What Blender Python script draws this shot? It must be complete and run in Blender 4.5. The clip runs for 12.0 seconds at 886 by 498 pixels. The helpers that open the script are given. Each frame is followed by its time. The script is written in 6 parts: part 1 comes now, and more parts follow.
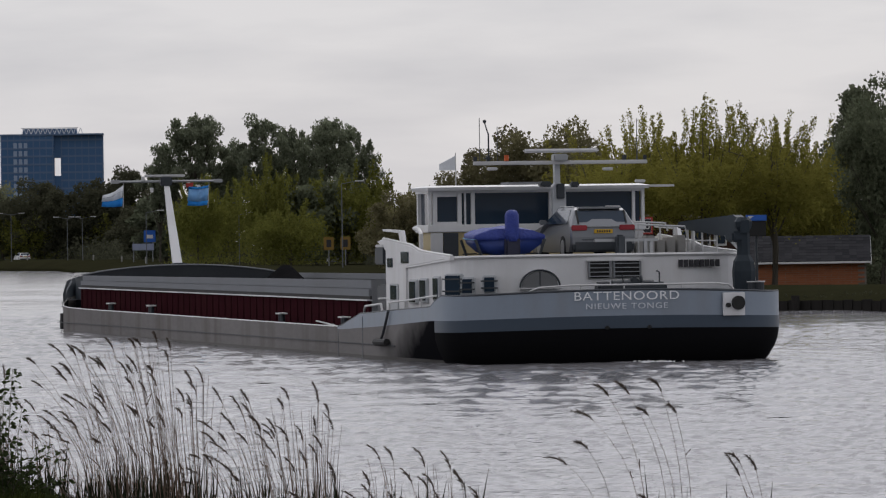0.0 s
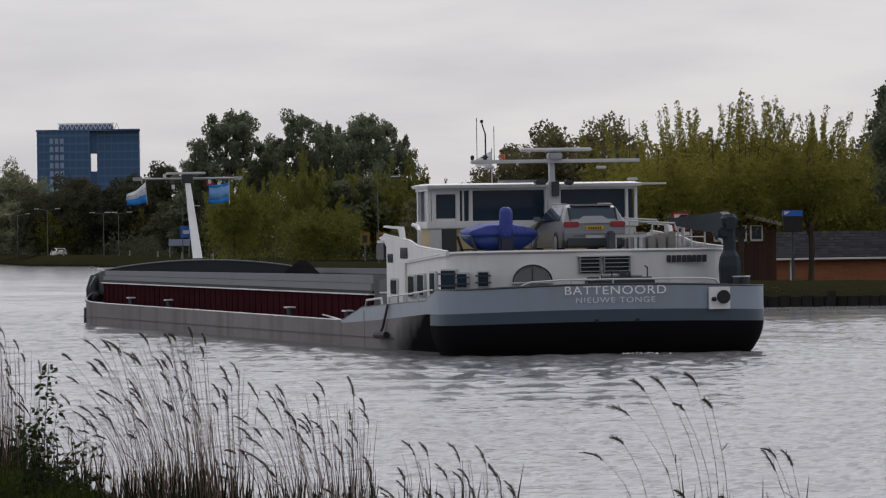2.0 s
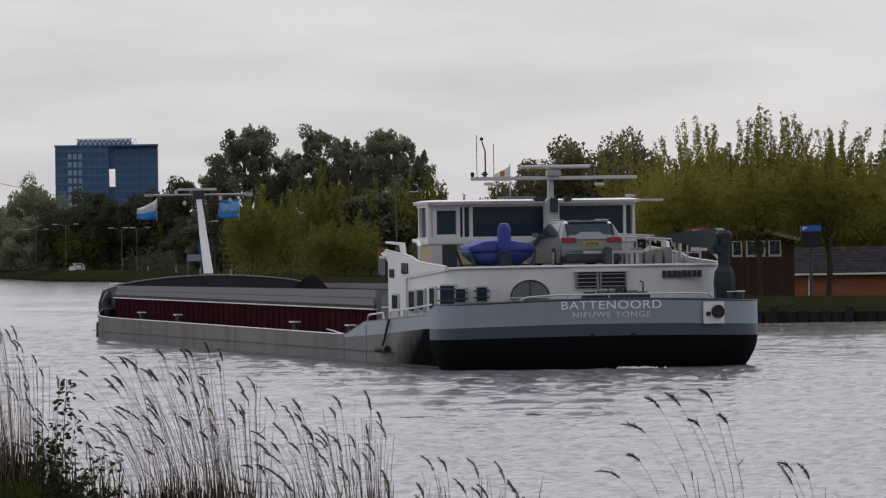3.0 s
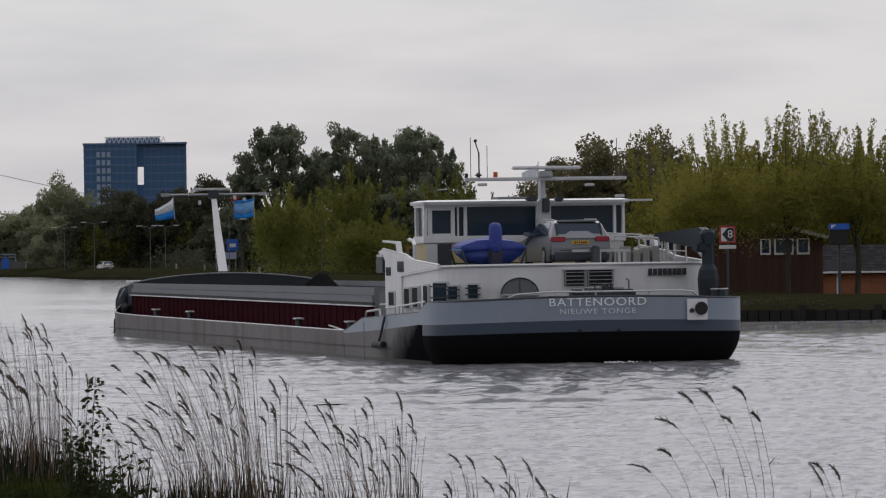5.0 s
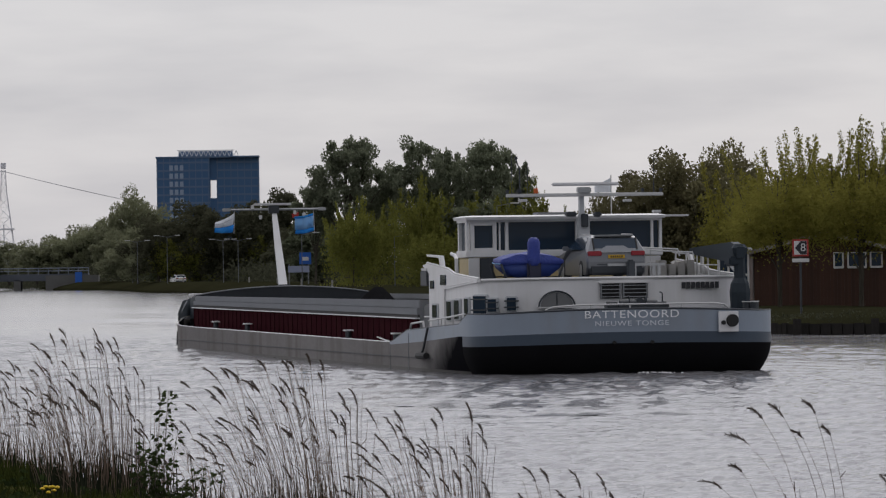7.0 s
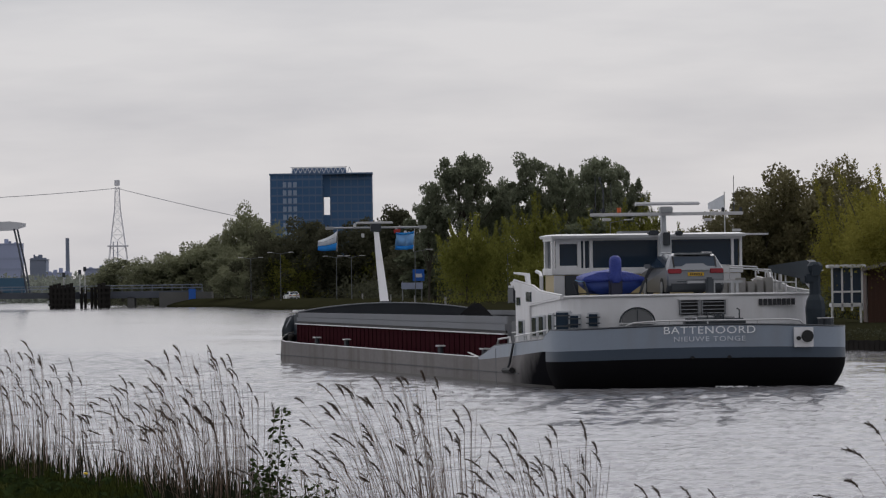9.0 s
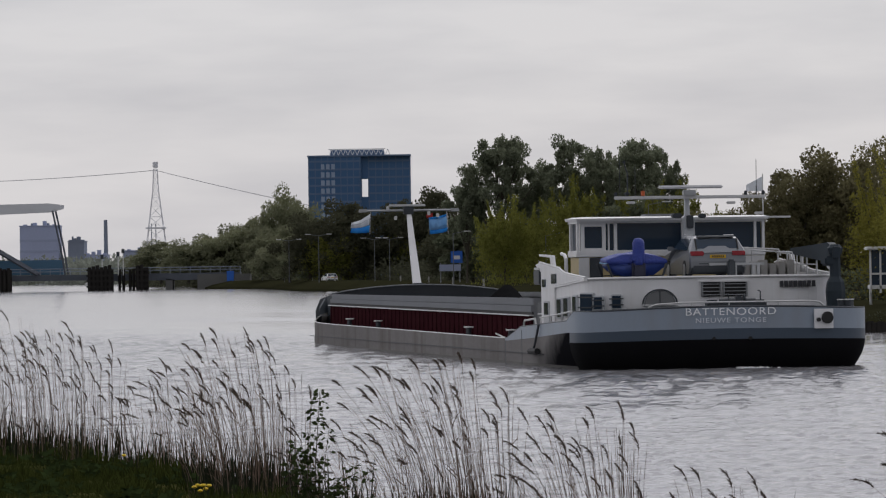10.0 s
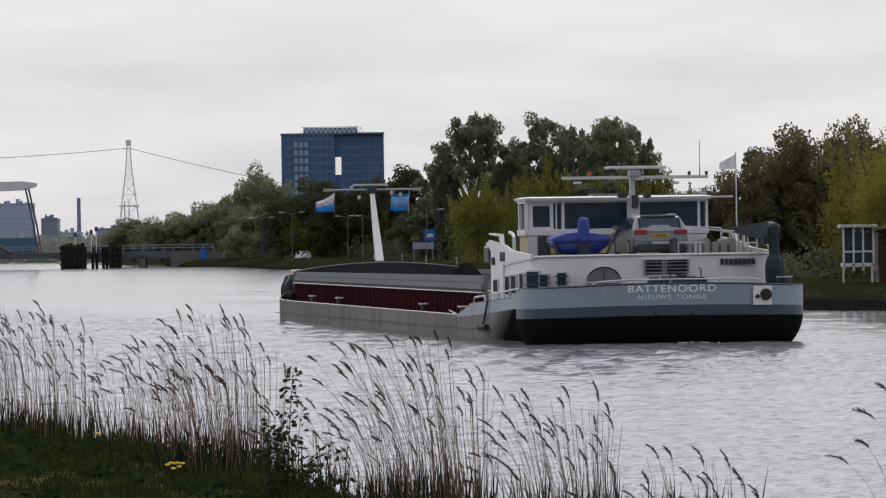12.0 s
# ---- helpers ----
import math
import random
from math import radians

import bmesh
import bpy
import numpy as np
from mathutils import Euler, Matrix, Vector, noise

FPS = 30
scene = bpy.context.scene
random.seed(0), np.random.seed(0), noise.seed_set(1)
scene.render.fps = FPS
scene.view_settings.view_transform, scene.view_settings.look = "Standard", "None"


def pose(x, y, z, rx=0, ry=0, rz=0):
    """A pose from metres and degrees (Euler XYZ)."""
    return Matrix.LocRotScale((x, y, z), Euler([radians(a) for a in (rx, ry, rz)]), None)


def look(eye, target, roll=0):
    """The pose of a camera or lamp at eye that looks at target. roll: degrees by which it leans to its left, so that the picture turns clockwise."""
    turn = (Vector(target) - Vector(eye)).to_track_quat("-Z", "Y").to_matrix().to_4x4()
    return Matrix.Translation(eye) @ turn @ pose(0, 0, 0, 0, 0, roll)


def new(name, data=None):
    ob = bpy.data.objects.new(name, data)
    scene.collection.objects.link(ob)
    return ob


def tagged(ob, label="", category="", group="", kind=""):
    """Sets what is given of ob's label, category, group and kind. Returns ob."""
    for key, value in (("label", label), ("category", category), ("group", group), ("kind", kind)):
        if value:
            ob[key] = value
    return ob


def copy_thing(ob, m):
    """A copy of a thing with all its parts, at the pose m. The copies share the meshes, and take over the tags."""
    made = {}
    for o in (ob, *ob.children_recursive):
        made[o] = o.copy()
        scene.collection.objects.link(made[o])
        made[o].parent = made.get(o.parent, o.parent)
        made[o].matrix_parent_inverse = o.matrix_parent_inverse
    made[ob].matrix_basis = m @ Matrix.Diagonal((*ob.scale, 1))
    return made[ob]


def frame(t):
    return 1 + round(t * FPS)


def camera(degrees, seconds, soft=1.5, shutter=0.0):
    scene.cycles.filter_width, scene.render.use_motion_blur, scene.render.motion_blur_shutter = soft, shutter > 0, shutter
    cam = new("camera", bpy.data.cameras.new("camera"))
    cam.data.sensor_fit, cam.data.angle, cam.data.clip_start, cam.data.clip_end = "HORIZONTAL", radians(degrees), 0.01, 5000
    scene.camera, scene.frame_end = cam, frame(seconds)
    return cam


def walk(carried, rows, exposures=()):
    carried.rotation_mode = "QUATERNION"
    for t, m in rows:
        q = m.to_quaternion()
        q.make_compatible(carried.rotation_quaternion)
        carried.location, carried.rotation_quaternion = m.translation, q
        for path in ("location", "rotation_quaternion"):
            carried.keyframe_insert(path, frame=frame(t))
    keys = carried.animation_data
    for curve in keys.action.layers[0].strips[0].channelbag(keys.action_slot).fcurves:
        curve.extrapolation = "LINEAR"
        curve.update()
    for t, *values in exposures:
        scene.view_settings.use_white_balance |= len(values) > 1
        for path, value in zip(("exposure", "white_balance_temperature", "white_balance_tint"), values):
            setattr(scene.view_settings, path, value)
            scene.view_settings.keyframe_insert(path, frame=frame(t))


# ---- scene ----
# The camera stands on the near bank, 3.27 m over the water, zoomed in, and swings by hand.
cam = camera(8.83, 12.0, soft=1.2)
EYE = (0.0, 0.0, 3.27)
LEAN = -0.854
# seconds, degrees to the left, degrees upward
SWING = [(0.0, -2.7939, -0.0095), (0.5, -2.6813, -0.0332), (1.0, -2.6053, -0.0648), (1.5, -2.5118, -0.0671),
         (2.0, -2.4335, -0.0547), (2.5, -2.3265, 0.0232), (3.0, -2.2515, 0.0982), (5.0, -1.9686, 0.0779),
         (5.5, -1.8204, 0.0909), (6.0, -1.5701, 0.0909), (6.5, -1.3896, 0.1327), (8.5, -0.5079, 0.39),
         (9.0, -0.1112, 0.3787), (9.5, 0.1055, 0.2681), (10.0, 0.2692, 0.1981), (10.5, 0.4418, 0.048),
         (11.0, 0.5378, 0.0159), (11.5, 0.3741, -0.0445), (12.0, 0.0017, -0.022)]


def aim(left, up):
    return pose(*EYE, 90, 0, 0) @ pose(0, 0, 0, 0, 0, LEAN) @ pose(0, 0, 0, 0, left, 0) @ pose(0, 0, 0, up, 0, 0)


walk(cam, [(t, aim(left, up)) for t, left, up in SWING],
     exposures=[(0.0, 0.03), (3.0, 0.03), (5.0, -0.01), (10.0, -0.03), (10.5, 0.08), (11.0, 0.1), (11.5, 0.18), (12.0, 0.25)])

# ---- sky and sun: a bright overcast afternoon ----
world = bpy.data.worlds.new("overcast_sky")
scene.world = world
world.use_nodes = True
wn, wl = world.node_tree.nodes, world.node_tree.links
wn.clear()
sky = wn.new("ShaderNodeTexSky")
sky.sky_type, sky.sun_disc, sky.sun_elevation, sky.sun_rotation = "NISHITA", False, radians(42), radians(20)
sky_bg = wn.new("ShaderNodeBackground")
sky_bg.inputs[1].default_value = 0.08
wl.new(sky.outputs[0], sky_bg.inputs[0])
tc = wn.new("ShaderNodeTexCoord")
mp = wn.new("ShaderNodeMapping")
mp.inputs["Scale"].default_value = (5.0, 5.0, 26.0)
wl.new(tc.outputs["Generated"], mp.inputs[0])
cloud_noise = wn.new("ShaderNodeTexNoise")
cloud_noise.inputs["Scale"].default_value, cloud_noise.inputs["Detail"].default_value = 3.2, 5
cloud_noise.inputs["Roughness"].default_value = 0.5
wl.new(mp.outputs[0], cloud_noise.inputs[0])
ramp = wn.new("ShaderNodeValToRGB")
ramp.color_ramp.elements[0].position, ramp.color_ramp.elements[0].color = 0.33, (0.61, 0.61, 0.66, 1)
ramp.color_ramp.elements[1].position, ramp.color_ramp.elements[1].color = 0.6, (0.745, 0.735, 0.77, 1)
wl.new(cloud_noise.outputs[0], ramp.inputs[0])
cloud_bg = wn.new("ShaderNodeBackground")
cloud_bg.inputs[1].default_value = 0.92
# the cloud is brightest round the hidden sun ahead and duller behind the eye
parts = wn.new("ShaderNodeSeparateXYZ")
wl.new(tc.outputs["Generated"], parts.inputs[0])
glow = wn.new("ShaderNodeMapRange")
glow.inputs["From Min"].default_value, glow.inputs["From Max"].default_value = -0.9, 0.9
glow.inputs["To Min"].default_value, glow.inputs["To Max"].default_value = 0.42, 1.0
wl.new(parts.outputs["Y"], glow.inputs[0])
shine = wn.new("ShaderNodeVectorMath")
shine.operation = "SCALE"
wl.new(ramp.outputs[0], shine.inputs[0])
# an overcast sky grows brighter from the horizon upwards
rise = wn.new("ShaderNodeMapRange")
rise.inputs["From Min"].default_value, rise.inputs["From Max"].default_value = 0.07, 0.5
rise.inputs["To Min"].default_value, rise.inputs["To Max"].default_value = 1.0, 1.85
wl.new(parts.outputs["Z"], rise.inputs[0])
both = wn.new("ShaderNodeMath")
both.operation = "MULTIPLY"
wl.new(glow.outputs[0], both.inputs[0])
wl.new(rise.outputs[0], both.inputs[1])
wl.new(both.outputs[0], shine.inputs["Scale"])
wl.new(shine.outputs[0], cloud_bg.inputs[0])
mixw = wn.new("ShaderNodeMixShader")
mixw.inputs[0].default_value = 0.9
wl.new(sky_bg.outputs[0], mixw.inputs[1])
wl.new(cloud_bg.outputs[0], mixw.inputs[2])
wout = wn.new("ShaderNodeOutputWorld")
wl.new(mixw.outputs[0], wout.inputs[0])

sun_data = bpy.data.lights.new("sun", "SUN")
sun_data.energy, sun_data.angle, sun_data.color = 0.5, radians(25), (1.0, 0.96, 0.9)
sun = new("sun", sun_data)
sun.matrix_world = look((0, 0, 60), (-20, -60, 0))


# ---- materials ----
def material(name, color, rough=0.6, metal=0.0, vary=0.12, scale=3.0, fine=40.0, bump=0.0, spread=(1, 1, 1), island=0.0,
             per_object=0.0, dirt=None, dirt_amount=0.0, dirt_scale=1.0, dirt_spread=(1, 1, 1), thin=0.0, spec=0.5):
    """A surface of one base colour with wear at two sizes; island or per_object: brightness steps from piece to piece."""
    m = bpy.data.materials.new(name)
    m.use_nodes = True
    n, l = m.node_tree.nodes, m.node_tree.links
    bsdf = n["Principled BSDF"]
    bsdf.inputs["Roughness"].default_value, bsdf.inputs["Metallic"].default_value = rough, metal
    bsdf.inputs["Specular IOR Level"].default_value = spec
    tex = n.new("ShaderNodeTexCoord")
    mapping = n.new("ShaderNodeMapping")
    mapping.inputs["Scale"].default_value = spread
    l.new(tex.outputs["Object"], mapping.inputs[0])

    def tone(s, detail):
        t = n.new("ShaderNodeTexNoise")
        t.inputs["Scale"].default_value, t.inputs["Detail"].default_value = s, detail
        l.new(mapping.outputs[0], t.inputs[0])
        return t.outputs[0]

    def calc(op, a, b):
        c = n.new("ShaderNodeMath")
        c.operation = op
        for k, v in enumerate((a, b)):
            if isinstance(v, (int, float)):
                c.inputs[k].default_value = v
            else:
                l.new(v, c.inputs[k])
        return c.outputs[0]

    big, small = tone(scale, 3), tone(fine, 2)
    amount = calc("ADD", calc("MULTIPLY", big, 1.3 * vary), calc("MULTIPLY", small, 0.7 * vary))
    factor = calc("ADD", amount, 1 - vary)
    if island:
        g = n.new("ShaderNodeNewGeometry")
        factor = calc("MULTIPLY", factor, calc("ADD", calc("MULTIPLY", g.outputs["Random Per Island"], 2 * island), 1 - island))
    if per_object:
        oi = n.new("ShaderNodeObjectInfo")
        factor = calc("MULTIPLY", factor, calc("ADD", calc("MULTIPLY", oi.outputs["Random"], 2 * per_object), 1 - per_object))
    mul = n.new("ShaderNodeVectorMath")
    mul.operation = "SCALE"
    mul.inputs[0].default_value = color
    l.new(factor, mul.inputs["Scale"])
    col = mul.outputs[0]
    if dirt:
        map2 = n.new("ShaderNodeMapping")
        map2.inputs["Scale"].default_value = dirt_spread
        l.new(tex.outputs["Object"], map2.inputs[0])
        t = n.new("ShaderNodeTexNoise")
        t.inputs["Scale"].default_value, t.inputs["Detail"].default_value = dirt_scale, 5
        l.new(map2.outputs[0], t.inputs[0])
        r = n.new("ShaderNodeValToRGB")
        r.color_ramp.elements[0].position, r.color_ramp.elements[1].position = 0.48, 0.72
        l.new(t.outputs[0], r.inputs[0])
        mix = n.new("ShaderNodeMix")
        mix.data_type = "RGBA"
        l.new(calc("MULTIPLY", r.outputs[0], dirt_amount), mix.inputs["Factor"])
        l.new(col, mix.inputs["A"])
        mix.inputs["B"].default_value = (*dirt, 1)
        col = mix.outputs["Result"]
    l.new(col, bsdf.inputs["Base Color"])
    if bump:
        b = n.new("ShaderNodeBump")
        b.inputs["Strength"].default_value, b.inputs["Distance"].default_value = 1.0, bump
        l.new(small, b.inputs["Height"])
        l.new(b.outputs[0], bsdf.inputs["Normal"])
    if thin:
        tr = n.new("ShaderNodeBsdfTranslucent")
        l.new(col, tr.inputs[0])
        ms = n.new("ShaderNodeMixShader")
        ms.inputs[0].default_value = thin
        l.new(bsdf.outputs[0], ms.inputs[1])
        l.new(tr.outputs[0], ms.inputs[2])
        l.new(ms.outputs[0], n["Material Output"].inputs[0])
    return m


def glass_material(name, color, rough=0.05):
    m = bpy.data.materials.new(name)
    m.use_nodes = True
    b = m.node_tree.nodes["Principled BSDF"]
    b.inputs["Base Color"].default_value = (*color, 1)
    b.inputs["Roughness"].default_value = rough
    b.inputs["Specular IOR Level"].default_value = 0.35
    return m


def water_material():
    """Grey-green canal water with small wind ripples over long low swells."""
    m = bpy.data.materials.new("canal_water")
    m.use_nodes = True
    n, l = m.node_tree.nodes, m.node_tree.links
    b = n["Principled BSDF"]
    b.inputs["Base Color"].default_value = (0.215, 0.212, 0.225, 1)
    b.inputs["Roughness"].default_value = 0.11
    b.inputs["IOR"].default_value = 1.38
    tex = n.new("ShaderNodeTexCoord")

    def layer(scale, spread, detail):
        mp2 = n.new("ShaderNodeMapping")
        mp2.inputs["Scale"].default_value = spread
        mp2.inputs["Rotation"].default_value = (0, 0, radians(14))
        l.new(tex.outputs["Object"], mp2.inputs[0])
        t = n.new("ShaderNodeTexNoise")
        t.inputs["Scale"].default_value, t.inputs["Detail"].default_value = scale, detail
        l.new(mp2.outputs[0], t.inputs[0])
        return t.outputs[0]

    fine = layer(3.6, (0.6, 1.0, 1), 3)
    wide = layer(0.16, (0.35, 1.0, 1), 3)
    patch = layer(0.03, (0.35, 1.0, 1), 2)
    amp = n.new("ShaderNodeMapRange")
    amp.inputs["From Min"].default_value, amp.inputs["From Max"].default_value = 0.35, 0.65
    amp.inputs["To Min"].default_value, amp.inputs["To Max"].default_value = 0.5, 1.2
    l.new(patch, amp.inputs[0])
    ripple = n.new("ShaderNodeMath")
    ripple.operation = "MULTIPLY"
    l.new(fine, ripple.inputs[0])
    # the reach under the far bank lies sheltered from the wind
    where = n.new("ShaderNodeVectorMath")
    where.operation = "DOT_PRODUCT"
    where.inputs[1].default_value = (2.2, 1.0, 0.0)
    l.new(tex.outputs["Object"], where.inputs[0])
    lee = n.new("ShaderNodeMapRange")
    lee.inputs["From Min"].default_value, lee.inputs["From Max"].default_value = 255, 300
    lee.inputs["To Min"].default_value, lee.inputs["To Max"].default_value = 1.0, 0.12
    l.new(where.outputs["Value"], lee.inputs[0])
    windy = n.new("ShaderNodeMath")
    windy.operation = "MULTIPLY"
    l.new(amp.outputs[0], windy.inputs[0])
    l.new(lee.outputs[0], windy.inputs[1])
    l.new(windy.outputs[0], ripple.inputs[1])
    b1 = n.new("ShaderNodeBump")
    b1.inputs["Strength"].default_value, b1.inputs["Distance"].default_value = 1.0, 0.012
    l.new(ripple.outputs[0], b1.inputs["Height"])
    b2 = n.new("ShaderNodeBump")
    b2.inputs["Strength"].default_value, b2.inputs["Distance"].default_value = 1.0, 0.03
    l.new(wide, b2.inputs["Height"])
    l.new(b1.outputs[0], b2.inputs["Normal"])
    l.new(b2.outputs[0], b.inputs["Normal"])
    return m


M_WATER = water_material()
M_GRASS_FAR = material("far_grass", (0.023, 0.023, 0.012), 0.95, spec=0.0, vary=0.5, scale=0.12, fine=1.5, bump=0.1)
M_EARTH = material("near_grass", (0.03, 0.033, 0.011), 0.95, spec=0.0, vary=0.5, scale=0.5, fine=6, bump=0.05, dirt=(0.13, 0.105, 0.045), dirt_amount=0.8, dirt_scale=0.25)
M_ASPHALT = material("asphalt", (0.07, 0.07, 0.07), 0.9, vary=0.3)
M_PILING = material("tarred_timber", (0.03, 0.028, 0.026), 0.95, spec=0.0, vary=0.5, scale=1.5, fine=12, bump=0.02, spread=(1, 1, 0.2))
M_CONCRETE = material("weathered_concrete", (0.13, 0.13, 0.125), 0.9, spec=0.1, vary=0.3, scale=0.4, fine=6)
M_BRIDGE = material("blue_grey_bridge_steel", (0.2, 0.23, 0.28), 0.6, vary=0.2, scale=0.5, fine=8)
M_BRIDGE_DARK = material("dark_bridge_steel", (0.08, 0.09, 0.11), 0.7, vary=0.3, scale=0.5, fine=8)
M_BEAM = material("pale_grey_beam_paint", (0.62, 0.63, 0.65), 0.6, vary=0.1, scale=0.3, fine=4)
M_TOWER = glass_material("blue_curtain_glass", (0.06, 0.14, 0.28), 0.35)
M_TOWER_FRAME = material("blue_grey_cladding", (0.11, 0.175, 0.29), 0.6, vary=0.15, scale=0.2, fine=2)
M_TOWER_PALE = material("pale_blue_window", (0.3, 0.38, 0.5), 0.4, vary=0.1)
M_WHITE_STEEL = material("white_steel", (0.75, 0.75, 0.75), 0.5, vary=0.1)
# haze over the far blocks is mixed into these bluish panel colours
M_BLOCK = material("hazy_blue_panels", (0.34, 0.38, 0.52), 0.8, vary=0.15, scale=0.1, fine=1)
M_BLOCK_DARK = material("dark_grey_panels", (0.2, 0.23, 0.29), 0.8, vary=0.2, scale=0.1, fine=1)
# the pylon's steel is whitened to hold the distance haze
M_PYLON = material("haze_pale_lattice", (0.75, 0.75, 0.78), 0.6, 0.0, vary=0.1)
M_WIRE = material("power_cable", (0.42, 0.42, 0.44), 0.6, vary=0.05)


# ---- building blocks ----
def part(name, bm, mat, parent=None, label="", smooth=False):
    """Links a bmesh as one mesh object, under a thing or a part."""
    me = bpy.data.meshes.new(name)
    bmesh.ops.recalc_face_normals(bm, faces=bm.faces)
    bm.to_mesh(me)
    bm.free()
    me.materials.append(mat)
    if smooth:
        for p in me.polygons:
            p.use_smooth = True
    ob = new(name, me)
    if parent:
        ob.parent = parent
    if label:
        ob["label"] = label
    return ob


def raw(name, verts, faces, mat, parent=None, label="", smooth=False):
    me = bpy.data.meshes.new(name)
    me.from_pydata(verts, [], faces)
    me.materials.append(mat)
    if smooth:
        for p in me.polygons:
            p.use_smooth = True
    ob = new(name, me)
    if parent:
        ob.parent = parent
    if label:
        ob["label"] = label
    return ob


def thing(name, label, category, group="", kind="", m=None):
    ob = new(name)
    ob.empty_display_size = 0.2
    if m is not None:
        ob.matrix_world = m
    return tagged(ob, label, category, group, kind)


def box(bm, x0, x1, y0, y1, z0, z1, bevel=0.0):
    vs = [bm.verts.new((x, y, z)) for x in (x0, x1) for y in (y0, y1) for z in (z0, z1)]
    fs = [bm.faces.new([vs[i] for i in q]) for q in ((0, 1, 3, 2), (4, 6, 7, 5), (0, 4, 5, 1), (2, 3, 7, 6), (0, 2, 6, 4), (1, 5, 7, 3))]
    if bevel:
        edges = list({e for f in fs for e in f.edges})
        bmesh.ops.bevel(bm, geom=edges, offset=bevel, segments=2, affect="EDGES")
    return bm


def cuboid(x0, x1, y0, y1, z0, z1, bevel=0.0):
    return box(bmesh.new(), x0, x1, y0, y1, z0, z1, bevel)


def tube(bm, pts, r, n=6, r1=None):
    """A round bar along pts, from radius r to r1."""
    pts = [Vector(p) for p in pts]
    rings = []
    for i, p in enumerate(pts):
        d = (pts[min(i + 1, len(pts) - 1)] - pts[max(i - 1, 0)]).normalized()
        side = d.cross(Vector((0, 0, 1)))
        if side.length < 1e-3:
            side = Vector((1, 0, 0))
        side.normalize()
        up = side.cross(d).normalized()
        rr = r if r1 is None else r + (r1 - r) * i / (len(pts) - 1)
        rings.append([bm.verts.new(p + (side * math.cos(2 * math.pi * k / n) + up * math.sin(2 * math.pi * k / n)) * rr) for k in range(n)])
    for a, b in zip(rings, rings[1:]):
        for k in range(n):
            bm.faces.new((a[k], a[(k + 1) % n], b[(k + 1) % n], b[k]))
    bm.faces.new(rings[0][::-1])
    bm.faces.new(rings[-1])
    return bm


def bar(pts, r, n=6, r1=None):
    return tube(bmesh.new(), pts, r, n, r1)


def prism(bm, outline, axis, lo, hi):
    """An outline in the two other axes, drawn out along axis from lo to hi."""
    def put(u, v, w):
        return {"x": (w, u, v), "y": (u, w, v), "z": (u, v, w)}[axis]
    a = [bm.verts.new(put(u, v, lo)) for u, v in outline]
    b = [bm.verts.new(put(u, v, hi)) for u, v in outline]
    n = len(outline)
    for k in range(n):
        bm.faces.new((a[k], a[(k + 1) % n], b[(k + 1) % n], b[k]))
    bm.faces.new(a[::-1])
    bm.faces.new(b)
    return bm


def loft(bm, rings, caps=True, closed=True):
    vs = [[bm.verts.new(p) for p in r] for r in rings]
    n = len(rings[0])
    for a, b in zip(vs, vs[1:]):
        for k in range(n if closed else n - 1):
            bm.faces.new((a[k], a[(k + 1) % n], b[(k + 1) % n], b[k]))
    if caps:
        bm.faces.new(vs[0][::-1])
        bm.faces.new(vs[-1])
    return bm


def lettering(name, text, size, mat, parent, m, thick=0.008, width=None, stretch=1.0):
    """Writing in the built-in font, as a mesh, centred; width: stretched to that many metres."""
    cu = bpy.data.curves.new(name, "FONT")
    cu.body, cu.size, cu.extrude, cu.align_x, cu.align_y = text, size, thick, "CENTER", "CENTER"
    cu.space_character, cu.offset = stretch, 0.0
    ob = bpy.data.objects.new(name, cu)
    scene.collection.objects.link(ob)
    me = bpy.data.meshes.new_from_object(ob.evaluated_get(bpy.context.evaluated_depsgraph_get()))
    bpy.data.objects.remove(ob)
    if width:
        xs = [v.co.x for v in me.vertices]
        k = width / (max(xs) - min(xs))
        for v in me.vertices:
            v.co.x *= k
    me.materials.clear()
    me.materials.append(mat)
    out = new(name, me)
    out.parent = parent
    out.matrix_local = m
    return out


def lerp(x, table):
    """Straight-line reading of a table of (x, y)."""
    return float(np.interp(x, [a for a, _ in table], [b for _, b in table]))


# ---- water, banks ----
FAR_EDGE = [(110, 120), (60, 215), (30, 255), (21.5, 262), (17.4, 274), (12, 320), (4, 450), (-6, 650), (-16, 872), (-27, 925),
            (-40, 1098), (-54, 1150), (-75, 1500), (-130, 2600)]
NEAR_EDGE = [(70, -140), (40, -60), (22, 0), (12, 25), (3, 45), (-0.4, 58), (-0.6, 66), (-0.9, 72), (-1.8, 78), (-3.3, 86), (-4.5, 92.7), (-6.6, 100), (-12.4, 118), (-30, 200), (-70, 600),
             (-116, 1150), (-145, 1500), (-240, 2600)]


def dense(edge, step):
    """Points along an edge, closer together near by."""
    out = []
    for (x0, y0), (x1, y1) in zip(edge, edge[1:]):
        n = max(1, int(math.hypot(x1 - x0, y1 - y0) / max(step, 0.03 * abs(y0))))
        out += [(x0 + (x1 - x0) * k / n, y0 + (y1 - y0) * k / n) for k in range(n)]
    return out + [edge[-1]]


